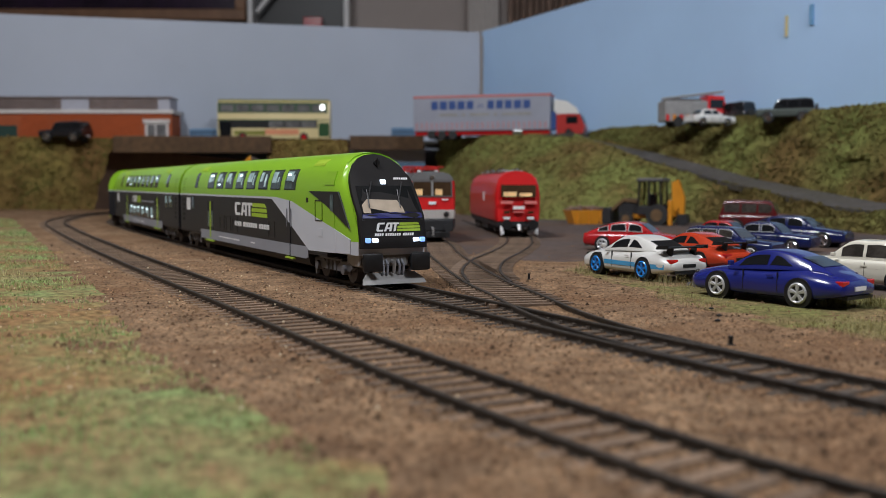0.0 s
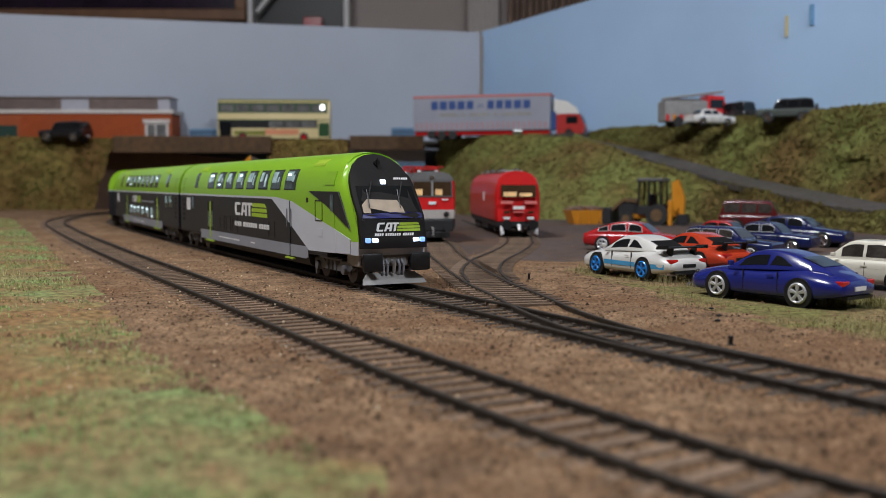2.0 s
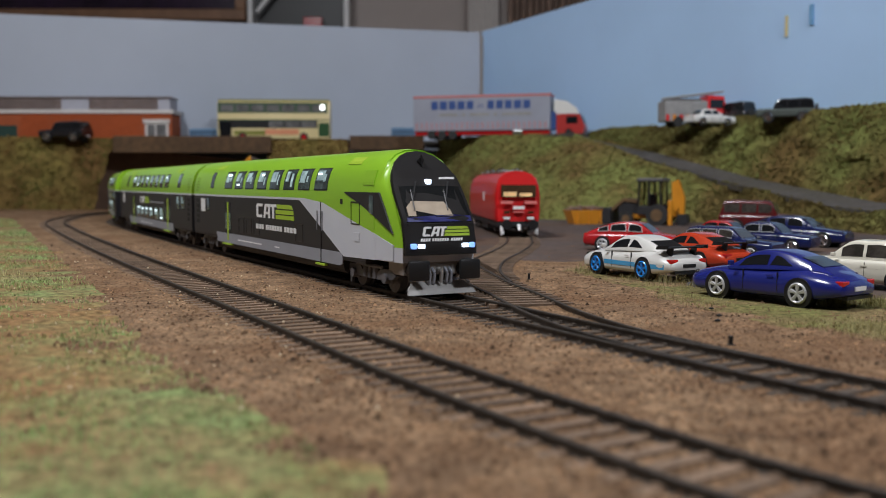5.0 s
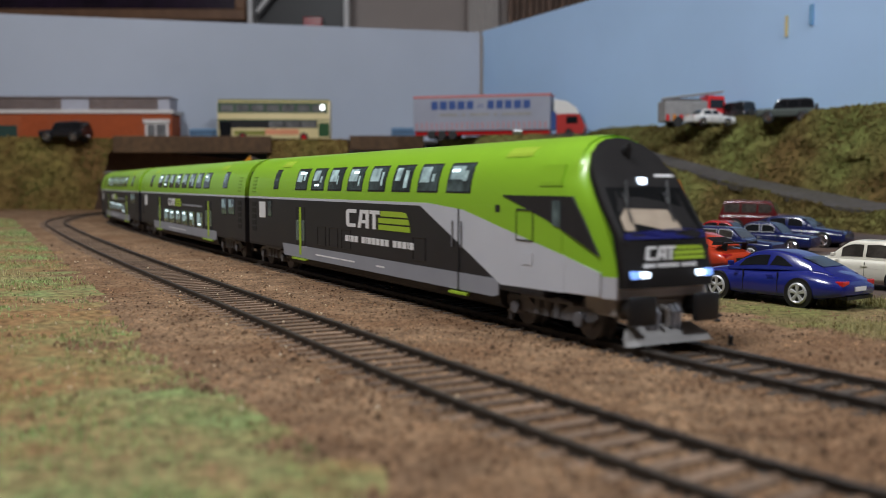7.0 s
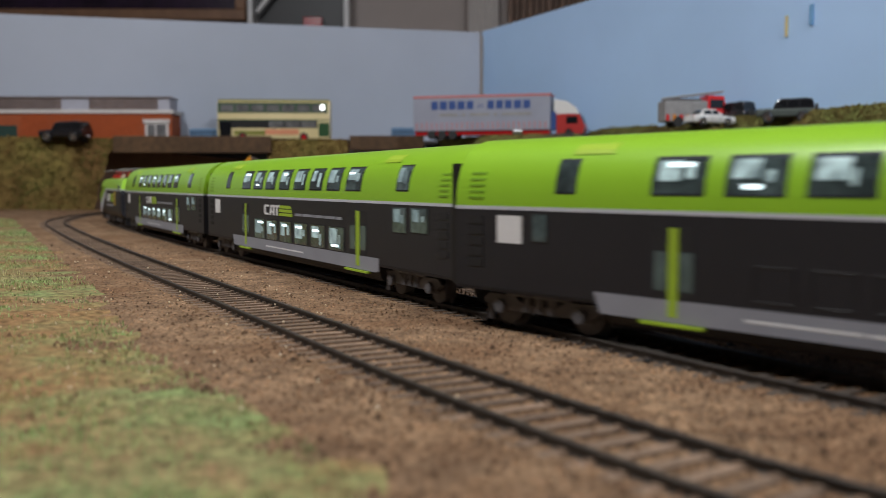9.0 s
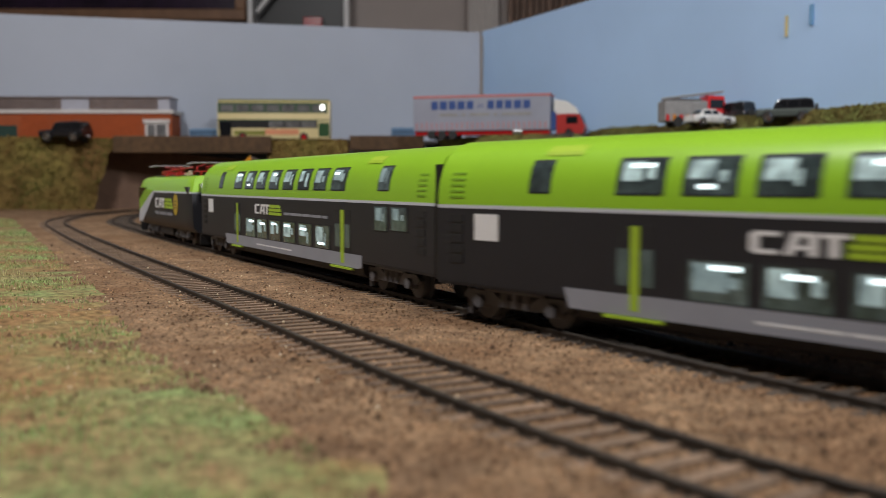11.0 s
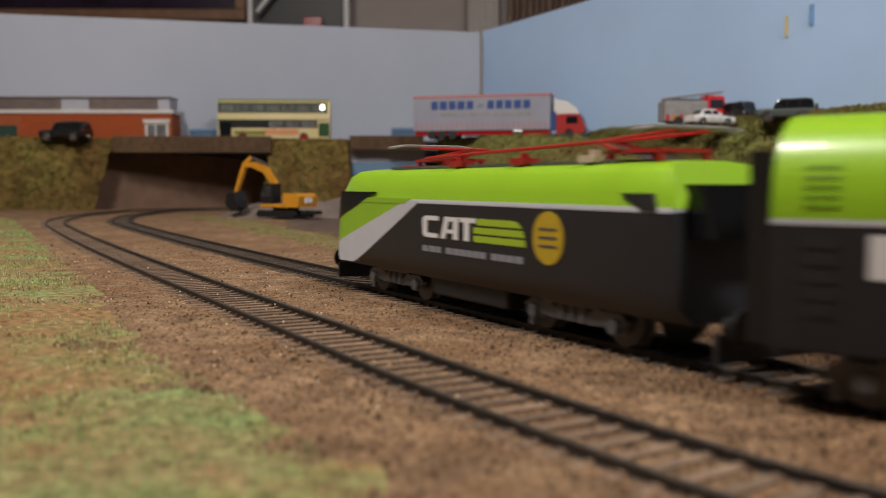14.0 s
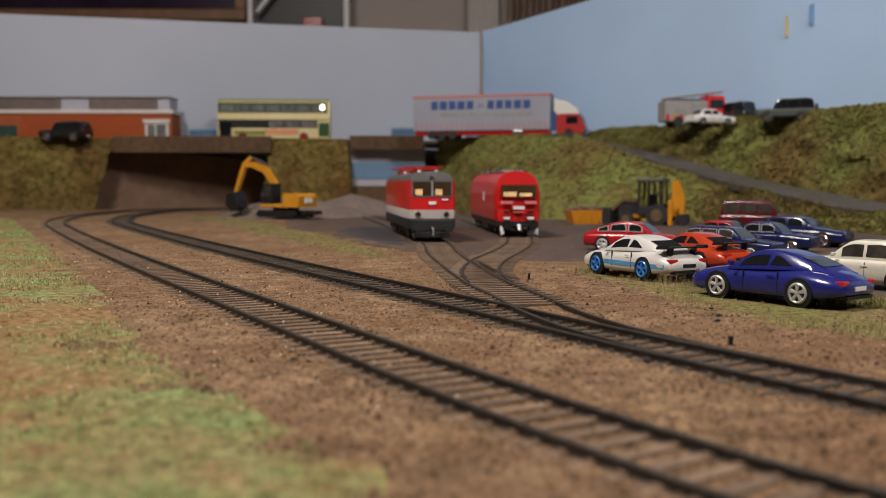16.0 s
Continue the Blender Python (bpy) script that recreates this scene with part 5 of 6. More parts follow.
CAR_Z = 2.5
BLUE911 = paint("royal_blue_paint", (0.014, 0.02, 0.18))
WHITECAR = paint("white_car_paint", (0.72, 0.70, 0.66))
ORANGE = paint("orange_red_paint", (0.52, 0.05, 0.015))
CRIMSON = paint("crimson_paint", (0.42, 0.012, 0.015))
NAVYCAR = paint("navy_car_paint", (0.009, 0.014, 0.08))
CREAMCAR = paint("cream_car_paint", (0.76, 0.72, 0.60))
MAROON = paint("maroon_paint", (0.10, 0.009, 0.011))
BLACKCAR = paint("black_car_paint", (0.012, 0.012, 0.014))
SILVERCAR = paint("silver_green_paint", (0.085, 0.10, 0.09))
RIMBLUE = paint("blue_rim_paint", (0.02, 0.22, 0.68))
STRIPEBLUE = paint("pale_blue_print", (0.08, 0.36, 0.68))
STRIPEGREEN = paint("dark_green_print", (0.015, 0.07, 0.03))
SILVERRIM = material("silver_rim", (0.62, 0.62, 0.63), 0.3, 0.35, vary=0.05)
build_car("royal blue diecast sports coupe on silver wheels in the grass edge", "coupe", BLUE911, place(117.2, 327.8, CAR_Z, 126.5), k=13.7, rim=SILVERRIM)
build_car("white diecast sports coupe with blue stripe, blue wheels, black wing", "coupe", WHITECAR, place(87.8, 414.7, CAR_Z, 117.0), k=13.9, rim=RIMBLUE, stripe=(STRIPEBLUE, [(.82, -.76), (-1.5, -2.0)], .36, .50), wing=True)
build_car("orange-red diecast sports coupe with a black wing", "coupe", ORANGE, place(122, 452, CAR_Z, 117), k=13.4, wing=True, rim=SILVERRIM)
build_car("cream diecast saloon with a dark green side stripe", "saloon", CREAMCAR, place(166.5, 370, CAR_Z, 131), k=13.3, stripe=(STRIPEGREEN, [(2.0, -2.0)], .60, .68), glass_mat=GLASSCLEAR, rim=BLACK)
build_car("red diecast hatchback with chrome window trim in the yard", "hatch", CRIMSON, place(117, 570, CAR_Z, -28), k=13.0, trim=SILVERRIM, rim=SILVERRIM)
build_car("navy blue diecast estate car with chrome window frames", "estate", NAVYCAR, place(157, 512, CAR_Z, -44), k=12.2, trim=SILVERRIM, glass_mat=GLASSCLEAR, rim=SILVERRIM)
build_car("navy blue diecast saloon with pale window frames", "saloon", NAVYCAR, place(201, 575, CAR_Z, -40), k=12.4, trim=SILVERRIM)
build_car("dark blue diecast hatchback parked near the bank", "hatch", NAVYCAR, place(234, 622, CAR_Z, -40), k=14.6)
build_car("red diecast saloon parked behind the estate car", "saloon", CRIMSON, place(190, 628, CAR_Z, -40), k=11.6)
build_car("maroon diecast off-road car by the foot of the bank", "offroad", MAROON, place(263, 775, CAR_Z, -28), k=15.6, glass_mat=GLASSCLEAR)
build_car("black off-road model car on the embankment in front of the building", "offroad", BLACKCAR, place(-588, 1474, ROAD_Z - 3, 168), k=18.5, scale_z=.95)
build_car("grey-green and black off-road model car on the hilltop", "offroad", SILVERCAR, place(364, 1010, ROAD_Z - 2, 160), k=14.2, clad=BLACKCAR, spare=True)
build_car("white model car on the hilltop road", "saloon", WHITECAR, place(301, 1070, ROAD_Z - 2, 20), k=13.0)
build_car("black model van parked beside the fire engine", "offroad", BLACKCAR, place(340, 1112, ROAD_Z, 117), k=13.0, scale_z=1.2, spare=True)

# ---- locomotives in the yard ----
AMBERGLASS = material("cab_interior_glow", (0.75, 0.47, 0.20), 0.5, vary=0.3, scale=150, emit=0.35)
CABDARK = material("brown_cab_glass", (0.06, 0.035, 0.018), 0.1, vary=0.2, spec=0.7)
OFFWHITE = material("off_white_band", (0.62, 0.58, 0.55), 0.5, vary=0.06)


def loco_pose(line, front_y, length):
    """The pose of a locomotive whose front stands at that depth on a siding; x is forward, towards the eye."""
    x0 = float(np.interp(front_y, line[:, 1], line[:, 0]))
    x1 = float(np.interp(front_y + length * .98, line[:, 1], line[:, 0]))
    d = Vector((x0 - x1, -length))
    return place(x1, front_y + length * .98, Z_RAIL, math.degrees(math.atan2(d.y, d.x)))


def red_electric(m):
    ob = thing("electric_locomotive", "red electric locomotive with grey roof and white band", "locomotive", "", m)
    L = 184.0
    def ring(u, lo, hi, sy, bend, g=0.0):
        half = [(y, z) for y, z in ((16.6, lo), (16.9, lo + (hi - lo) * .5), (16.6, hi))]
        out = [(-(y + g), z) for y, z in half] + [((y + g), z) for y, z in half[::-1]]
        return [(u - bend * (max(0, z - 24) * .14 + max(0, 24 - z) * .10), y * sy, z) for y, z in out]
    def layer(name, lo, hi, mat, label, g=0.0):
        part(name, loft(BM(), [ring(1.5, lo, hi, .88, -1, g), ring(7, lo, hi, 1, -1, g), ring(L - 7, lo, hi, 1, 1, g), ring(L - 1.5, lo, hi, .88, 1, g)]), mat, ob, label, True)
    layer("lower_band", 15.4, 21.5, OFFWHITE, "off-white lower band")
    layer("body", 21.5, 41.5, RED, "signal red side")
    layer("frame", 8.5, 15.4, UNDER, "dark grey frame")
    hz = [(16.6, 41.4), (16.2, 43.4), (13.5, 46.0), (8.0, 47.4), (0, 47.9)]
    sec = [(-y, z) for y, z in hz] + [(y, z) for y, z in hz[:-1][::-1]]
    part("roof", loft(BM(), [[(u - d * max(0, z - 41) * .25, y * (.9 if d else 1), z) for y, z in sec] for u, d in ((4.0, -1), (9, -.3), (L - 9, .3), (L - 4.0, 1))]), DKGREY, ob, "dark grey roof", True)
    # cab front
    f = L - 1.5
    def fx(z):
        return f - (max(0, z - 24) * .14 + max(0, 24 - z) * .10)
    def front(y0, y1, z0, z1, mat, name, o=0.4, deep=1.5, label=""):
        pts = [(y0, z0), (y1, z0), (y1, z1), (y0, z1)]
        return part(name, loft(BM(), [[(fx(z) - deep, y, z) for y, z in pts], [(fx(z) + o, y, z) for y, z in pts]]), mat, ob, label)
    front(-14.0, 14.0, 30.2, 42.2, DKGREY, "window_band", .2, label="dark grey band round the windows")
    for y0, y1 in ((-13.0, -0.8), (0.8, 13.0)):
        front(y0, y1, 31.2, 40.6, CABDARK, "windscreen", .35)
        front(y0 + 1.2, y0 + 6.2, 31.6, 35.6, AMBERGLASS, "lit_seat", .5, label="warm lit cab interior")
    front(-.6, .6, 30.8, 41.5, BEAM, "pillar", .5)
    front(-2.6, 2.6, 25.2, 27.2, WHITE, "sign_bar", .5)
    front(6.5, 11.0, 28.0, 28.8, WHITE, "number_bar", .5)
    for y in (-9.8, 9.8):
        for yy, z, r, mt in ((y, 18.4, 2.0, METAL), (y, 18.4, 1.3, BLACK)):
            bm = BM()
            rod(bm, (fx(z) - 1, yy, z), (fx(z) + (.6 if mt is METAL else .9), yy, z), r, 14)
            part("headlight", bm, mt, ob, "", True)
        bm = BM()
        rod(bm, (f - 2, y, 9.5), (f + 6, y, 9.5), 1.7, 10)
        rod(bm, (f + 6, y, 9.5), (f + 7, y, 9.5), 2.8, 16)
        part("buffer", bm, UNDER, ob, "", True)
    bm = BM()
    rod(bm, (fx(43) - 3, 0, 43.6), (fx(43) + 1, 0, 43.6), 1.5, 12)
    part("top_lamp", bm, METAL, ob, "", True)
    bm = BM()
    box(bm, f - 4, f + .5, -14.5, 14.5, 6.6, 15.0, .8)
    box(bm, f - 3, f + 1.5, -12, 12, 2.4, 6.4, .5)
    part("buffer_beam", bm, UNDER, ob)
    bm = BM()
    rod(bm, (f, 0, 9), (f + 4, 0, 8), .9, 8)
    rod(bm, (f + 3.6, 0, 8.6), (f + 3.4, 0, 3.8), .7, 8)
    part("coupling_hook", bm, BEAM, ob)
    for u in (44, L - 44):
        bogie(ob, u, (-17, 17), 6.2, DKGREY)
    for u, d in ((46, 1), (L - 46, -1)):
        bm = BM()
        for y in (-8, 8):
            rod(bm, (u - 16, y, 49.6), (u + 16, y, 49.6), .7, 6)
        for x in (-16, 16):
            rod(bm, (u + x, -8, 49.6), (u + x, 8, 49.6), .7, 6)
        panto = part("pantograph", bm, PINKRED, ob, "folded red pantograph")
        for y in (-8, 8):
            for x in (-14, 14):
                part("insulator", rod(BM(), (u + x, y, 46.0), (u + x, y, 49.6), 1.0, 8), PINKRED, panto)
            part("arm", rod(BM(), (u - 16, y, 49.6), (u + 8, y * .5, 51.4), .6, 6), PINKRED, panto)
            part("arm", rod(BM(), (u + 16, y, 49.6), (u - 8, y * .5, 51.6), .6, 6), PINKRED, panto)
        for x in (-9, -5):
            part("contact_strip", rod(BM(), (u + x, -15, 51.6), (u + x, 15, 51.6), .6, 6), PINKRED, panto)
        for y in (-6, 6):
            bm = BM()
            rod(bm, (u + 19, y, 46.0), (u + 19, y, 49.0), 1.3, 10)
            part("insulator", bm, WHITE, ob)
    return ob


def red_diesel(m):
    ob = thing("diesel_locomotive", "bright red rounded diesel locomotive with silver roof vents", "locomotive", "", m)
    L = 205.0
    hz = [(16.0, 11.5), (17.0, 15), (17.2, 30), (16.4, 38.0), (14.2, 43.6), (10.5, 47.0), (5.0, 48.8), (0, 49.2)]
    sec = [(-y, z) for y, z in hz] + [(y, z) for y, z in hz[:-1][::-1]]
    def ring(u, e, sy):
        return [(u - e * (max(0, z - 26) * .16 + max(0, z - 42) ** 2 * .10 + max(0, abs(y) - 10) ** 2 * .06), y * sy, z) for y, z in sec]
    part("body", loft(BM(), [ring(2, -1, .93), ring(6, -1, 1), ring(25, -.2, 1), ring(L - 25, .2, 1), ring(L - 6, 1, 1), ring(L - 2.5, 1, .96), ring(L - 1.5, 1, .90)]), RED, ob, "bright red body shell", True)
    f = L - 1.5
    def fx(z, y=0):
        return f - (max(0, z - 26) * .16 + max(0, z - 42) ** 2 * .10)
    def front(y0, y1, z0, z1, mat, name, o=.4, deep=1.5, label=""):
        pts = [(y0, z0), (y1, z0), (y1, z1), (y0, z1)]
        return part(name, loft(BM(), [[(fx(z) - deep, y, z) for y, z in pts], [(fx(z) + o, y, z) for y, z in pts]]), mat, ob, label)
    front(-13.0, 13.0, 29.5, 38.6, CABDARK, "windscreen", .3, 3, "dark brown windscreen")
    front(-11.6, -1.5, 30.0, 33.4, AMBERGLASS, "lit_desk", .45, 2, "warm lit driver's desk")
    front(0.5, 10.0, 30.0, 32.6, AMBERGLASS, "lit_desk", .45, 2)
    for y in (-9, 9):
        front(y - 4.6, y + 4.6, 24.6, 26.6, pale_red, "lamp_strip", .5)
        front(y - 2.2, y + 2.2, 17.4, 19.2, CABDARK, "headlight", .5)
        front(y - 2.4, y + 2.4, 13.0, 14.8, WHITE, "white_mark", .6)
    front(-4.2, 4.2, 20.4, 22.8, WHITE, "sign_bar", .5)
    front(-4.0, 4.0, 18.0, 18.8, pale_red, "number_bar", .5)
    bm = BM()
    box(bm, 4, L - 4, -15.2, 15.2, 7.0, 11.8, .8)
    part("frame", bm, UNDER, ob, "black frame")
    for s in (-1, 1):
        part("sign_bar", box(BM(), 120, 128, min(s * 17.0, s * 17.5), max(s * 17.0, s * 17.5), 26, 33), WHITE, ob)
        bm = BM()
        rod(bm, (f - 1, s * 10, 9.2), (f + 6, s * 10, 9.2), 1.7, 10)
        rod(bm, (f + 6, s * 10, 9.2), (f + 7, s * 10, 9.2), 3.8, 16)
        part("buffer", bm, BLACK, ob, "", True)
        bm = BM()
        rod(bm, (f + 1, s * 13, 7.8), (f + 3.0, s * 13, 3.4), 1.2, 8)
        rod(bm, (f + 3.0, s * 13, 3.4), (f + 3.2, s * 12.2, 2.2), 1.9, 8)
        part("brake_hose", bm, WHITE, ob, "white brake hose")
    bm = BM()
    rod(bm, (f + 1, 0, 9), (f + 3.4, 0, 5), 1.2, 8)
    part("coupling_hook", bm, WHITE, ob)
    bm = BM()
    box(bm, 24, L - 34, -8, 8, 48.4, 49.8, .5)
    part("roof_walk", bm, BEAM, ob)
    for u in (60, 100, L - 62, L - 44):
        for y in (-7, 5):
            bm = BM()
            rod(bm, (u, y, 48), (u, y, 51.5), 2.0, 12)
            part("roof_vent", bm, METAL, ob, "bright metal roof vent", True)
    for u in (45, L - 45):
        bogie(ob, u, (-16, 16), 6.0, UNDER)
    bm = BM()
    box(bm, 80, L - 80, -14, 14, 2.5, 9, .8)
    part("fuel_tank", bm, UNDER, ob)
    return ob


pale_red = material("pale_red_reflector", (0.75, 0.22, 0.20), 0.3, vary=0.05)
red_electric(loco_pose(SIDING_1, 646.0, 184.0))
red_diesel(loco_pose(SIDING_2, 704.0, 205.0))

# ---- yard plant ----
CATYELLOW = material("machine_yellow", (0.62, 0.27, 0.015), 0.4, vary=0.08, scale=120, coat=0.2)
JCBYELLOW = material("backhoe_yellow", (0.62, 0.25, 0.012), 0.4, vary=0.08, scale=120)


def bent_arm(bm, pts, w, h):
    """A box-section arm along points in the x, z plane."""
    rings = []
    for i, (x, z, s) in enumerate(pts):
        a = pts[max(0, i - 1)]
        b = pts[min(len(pts) - 1, i + 1)]
        d = Vector((b[0] - a[0], b[1] - a[1])).normalized()
        n = Vector((-d.y, d.x)) * h * s
        rings.append([(x + n.x, -w, z + n.y), (x + n.x, w, z + n.y), (x - n.x, w, z - n.y), (x - n.x, -w, z - n.y)])
    return loft(bm, rings)


def excavator(m):
    ob = thing("excavator", "yellow model excavator with raised curved boom on a sand heap", "excavator", "", m)
    for s in (-1, 1):
        pts = [(-22, 3), (-20, .4), (20, .4), (23, 3), (21, 7), (-20, 7)]
        part("crawler_track", slab(BM(), pts, 1, s * 9, s * 16), BLACK, ob, "black crawler track")
    part("turntable", box(BM(), -9, 9, -9, 9, 5, 10, 1), BLACK, ob)
    part("counterweight", slab(BM(), [(-26, 10), (-27, 20), (-22, 23), (-8, 23), (-8, 10)], 1, -14, 14), CATYELLOW, ob, "yellow rear counterweight")
    part("deck", box(BM(), -9, 20, -14, 14, 9.5, 13, .8), CATYELLOW, ob)
    part("engine_cover", box(BM(), -20, 2, -13, 2, 12, 21, 1), BLACK, ob)
    cabm = BM()
    slab(cabm, [(4, 12), (20, 12), (20, 22), (15, 32), (4, 32)], 1, 2, 13.5)
    cabin = part("cab", cabm, BLACK, ob, "black glazed driver's cab")
    part("pane", slab(BM(), [(6, 20), (18, 20), (17, 23), (14, 30), (6, 30)], 1, 1.6, 13.9), GLASSCLEAR, cabin)
    part("sign_bar", box(BM(), -27.6, -26, -5, 5, 14, 19), WHITE, ob)
    part("handrail", rod(BM(), (-16, -13, 23), (2, -13, 23), .9, 8), METAL, ob)
    part("boom", bent_arm(BM(), [(8, 16, .8), (13, 32, 1), (24, 45, 1.2), (38, 50, 1), (48, 50, .8)], 2.4, 2.7), CATYELLOW, ob, "curved yellow boom")
    part("stick", bent_arm(BM(), [(42, 57, .7), (50, 50, 1), (62, 22, .7)], 2.0, 2.5), CATYELLOW, ob, "yellow dipper stick")
    part("ram", rod(BM(), (14, -4, 20), (25, -4, 40), 1.4, 8), METAL, ob)
    part("ram", rod(BM(), (22, 0, 50), (42, 0, 57), 1.4, 8), METAL, ob)
    part("bucket", slab(BM(), [(58, 24), (68, 22), (70, 11), (62, 5), (52, 9), (56, 16)], 1, -7, 7), BLACK, ob, "black digging bucket")
    part("blade", box(BM(), -34, -26, -12, 12, 3, 7, 1), BLACK, ob)
    return ob


def heap(x, y, rx, ry, h, label, mat, seed):
    bm = BM()
    rings = []
    for k in range(9):
        t = k / 8
        ring = []
        for i in range(36):
            a = 6.2832 * i / 36
            q = 1 + .12 * noise.noise((math.cos(a) * 2, math.sin(a) * 2, seed + t * 2))
            r = (1 - t) ** .85 * q + .02
            ring.append((x + rx * r * math.cos(a), y + ry * r * math.sin(a), -1 + h * (t ** .9) + noise.noise((a * 3, t * 6, seed)) * 1.2))
        rings.append(ring)
    return tagged(part("mound", loft(bm, rings), mat, smooth=True), label, "mound", kind="structure")


HEAP = material("grey_sand", (0.20, 0.155, 0.13), 0.95, vary=0.2, scale=300, bump=.6)
heap(-186, 1180, 105, 80, 29, "smooth grey-brown sand heap under the excavator", HEAP, 3)
heap(-120, 1260, 85, 70, 30, "grey-brown sand heap by the pier", HEAP, 5)
excavator(place(-181, 1085, 4, 150) @ Matrix.Diagonal((1.22, 1.22, 1.22, 1)))


DIRTY = material("dirty_brown_metal", (0.13, 0.075, 0.03), 0.7, vary=0.3, scale=150)


def backhoe(m):
    ob = thing("backhoe_loader", "yellow and black model backhoe loader beside the bank", "backhoe", "", m)
    def wheel(x, y, r, w):
        bm = BM()
        rod(bm, (x, y - w, r), (x, y + w, r), r, 20)
        o = part("wheel", bm, TYRE, ob, "", True)
        bm = BM()
        rod(bm, (x, y - w - .4, r), (x, y + w + .4, r), r * .55, 14)
        part("hub", bm, DIRTY, o)
    for s in (-1, 1):
        wheel(-12, s * 12, 11, 3.6)
        wheel(20, s * 11, 7, 2.8)
        part("stabiliser", box(BM(), -27, -23, s * 13 - 2, s * 13 + 2, 1, 26, .6), JCBYELLOW, ob, "yellow stabiliser leg")
    part("chassis", box(BM(), -22, 28, -7, 7, 7, 13, 1), JCBYELLOW, ob)
    part("bonnet", slab(BM(), [(8, 12), (30, 12), (30, 20), (26, 23), (8, 25)], 1, -7.5, 7.5), UNDER, ob)
    cabin = part("cab_frame", box(BM(), -16, 9, -12, 12, 11, 20, 1), UNDER, ob, "dark cab base")
    for x in (-15, -3, 8):
        for s in (-1, 1):
            part("pillar", rod(BM(), (x, s * 11.5, 19), (x * .9, s * 11, 45), 1.1, 6), BLACK, cabin)
    part("cab_roof", box(BM(), -17, 10, -12.5, 12.5, 44, 47.5, 1.2), DKGREY, ob, "dark cab roof")
    part("cab_glass", box(BM(), -14, 7.5, -11, 11, 20, 44), glass("plant_cab_glass", (.75, .75, .72)), ob)
    part("seat", box(BM(), -8, 1, -4.5, 4.5, 20, 32, 1.5), BLACK, ob)
    part("loader_arm", bent_arm(BM(), [(8, 24, 1), (24, 26, 1), (38, 14, 1)], 9, 1.6), DIRTY, ob)
    part("loader_bucket", slab(BM(), [(36, 2), (50, 1), (52, 4), (42, 18), (36, 16)], 1, -14, 14), UNDER, ob, "dirty loader bucket")
    part("backhoe_boom", bent_arm(BM(), [(-24, 10, 1), (-28, 28, 1.2), (-26, 44, .9)], 2.6, 3.6), JCBYELLOW, ob, "upright yellow digging boom")
    part("dipper", bent_arm(BM(), [(-27, 45, .9), (-33, 28, 1), (-33, 10, .8)], 2.2, 2.8), JCBYELLOW, ob)
    part("digging_bucket", slab(BM(), [(-30, 12), (-38, 12), (-40, 4), (-33, 0), (-27, 4)], 1, -5, 5), UNDER, ob)
    return ob


backhoe(place(207, 945, 1.5, 150))


def skip(m):
    ob = thing("rubble_skip", "yellow skip heaped with brown rubble beside the bank", "skip", "", m)
    a, b = [(-15, -10), (15, -10), (15, 10), (-15, 10)], [(-20, -12), (20, -12), (20, 12), (-20, 12)]
    bm = loft(BM(), [[(x, y, 0) for x, y in a], [(x, y, 15) for x, y in b]])
    part("tub", bm, JCBYELLOW, ob, "sloping yellow steel tub")
    for x in (-12, 0, 12):
        part("rib", box(BM(), x - .8, x + .8, -12.6, -10.6, 1, 15), JCBYELLOW, ob)
    rnd = random.Random(5)
    bm = BM()
    for _ in range(60):
        r = rnd.uniform(1.5, 3.6)
        x, y = rnd.uniform(-19, 19), rnd.uniform(-10, 10)
        bmesh.ops.create_icosphere(bm, subdivisions=1, radius=r, matrix=Matrix.Translation((x, y, 14.5 + 4.5 * (1 - (x / 20) ** 2) * rnd.random())) @ Matrix.Diagonal((1.2, 1, .7, 1)))
    o = part("rubble", bm, RUBBLE, ob, "brown and grey rubble")
    o["kind"] = "stuff"
    return ob


RUBBLE = material("rubble", (0.19, 0.12, 0.085), 0.9, vary=0.2, scale=200, alt=(0.10, 0.06, 0.05), spread=-0.5)
skip(place(146, 965, 1.5, 12))

# ---- road vehicles above ----
BUSCREAM = material("bus_cream", (0.66, 0.55, 0.28), 0.35, vary=0.04)
BUSGREEN = material("bus_green", (0.02, 0.07, 0.02), 0.4, vary=0.05)
ADVERT = material("advert_orange", (0.68, 0.28, 0.14), 0.5, vary=0.1)
OLIVE = material("bus_olive", (0.22, 0.22, 0.04), 0.4, vary=0.05)
PALEGLASS = material("bus_window_pale", (0.17, 0.165, 0.165), 0.15, vary=0.4, scale=70)


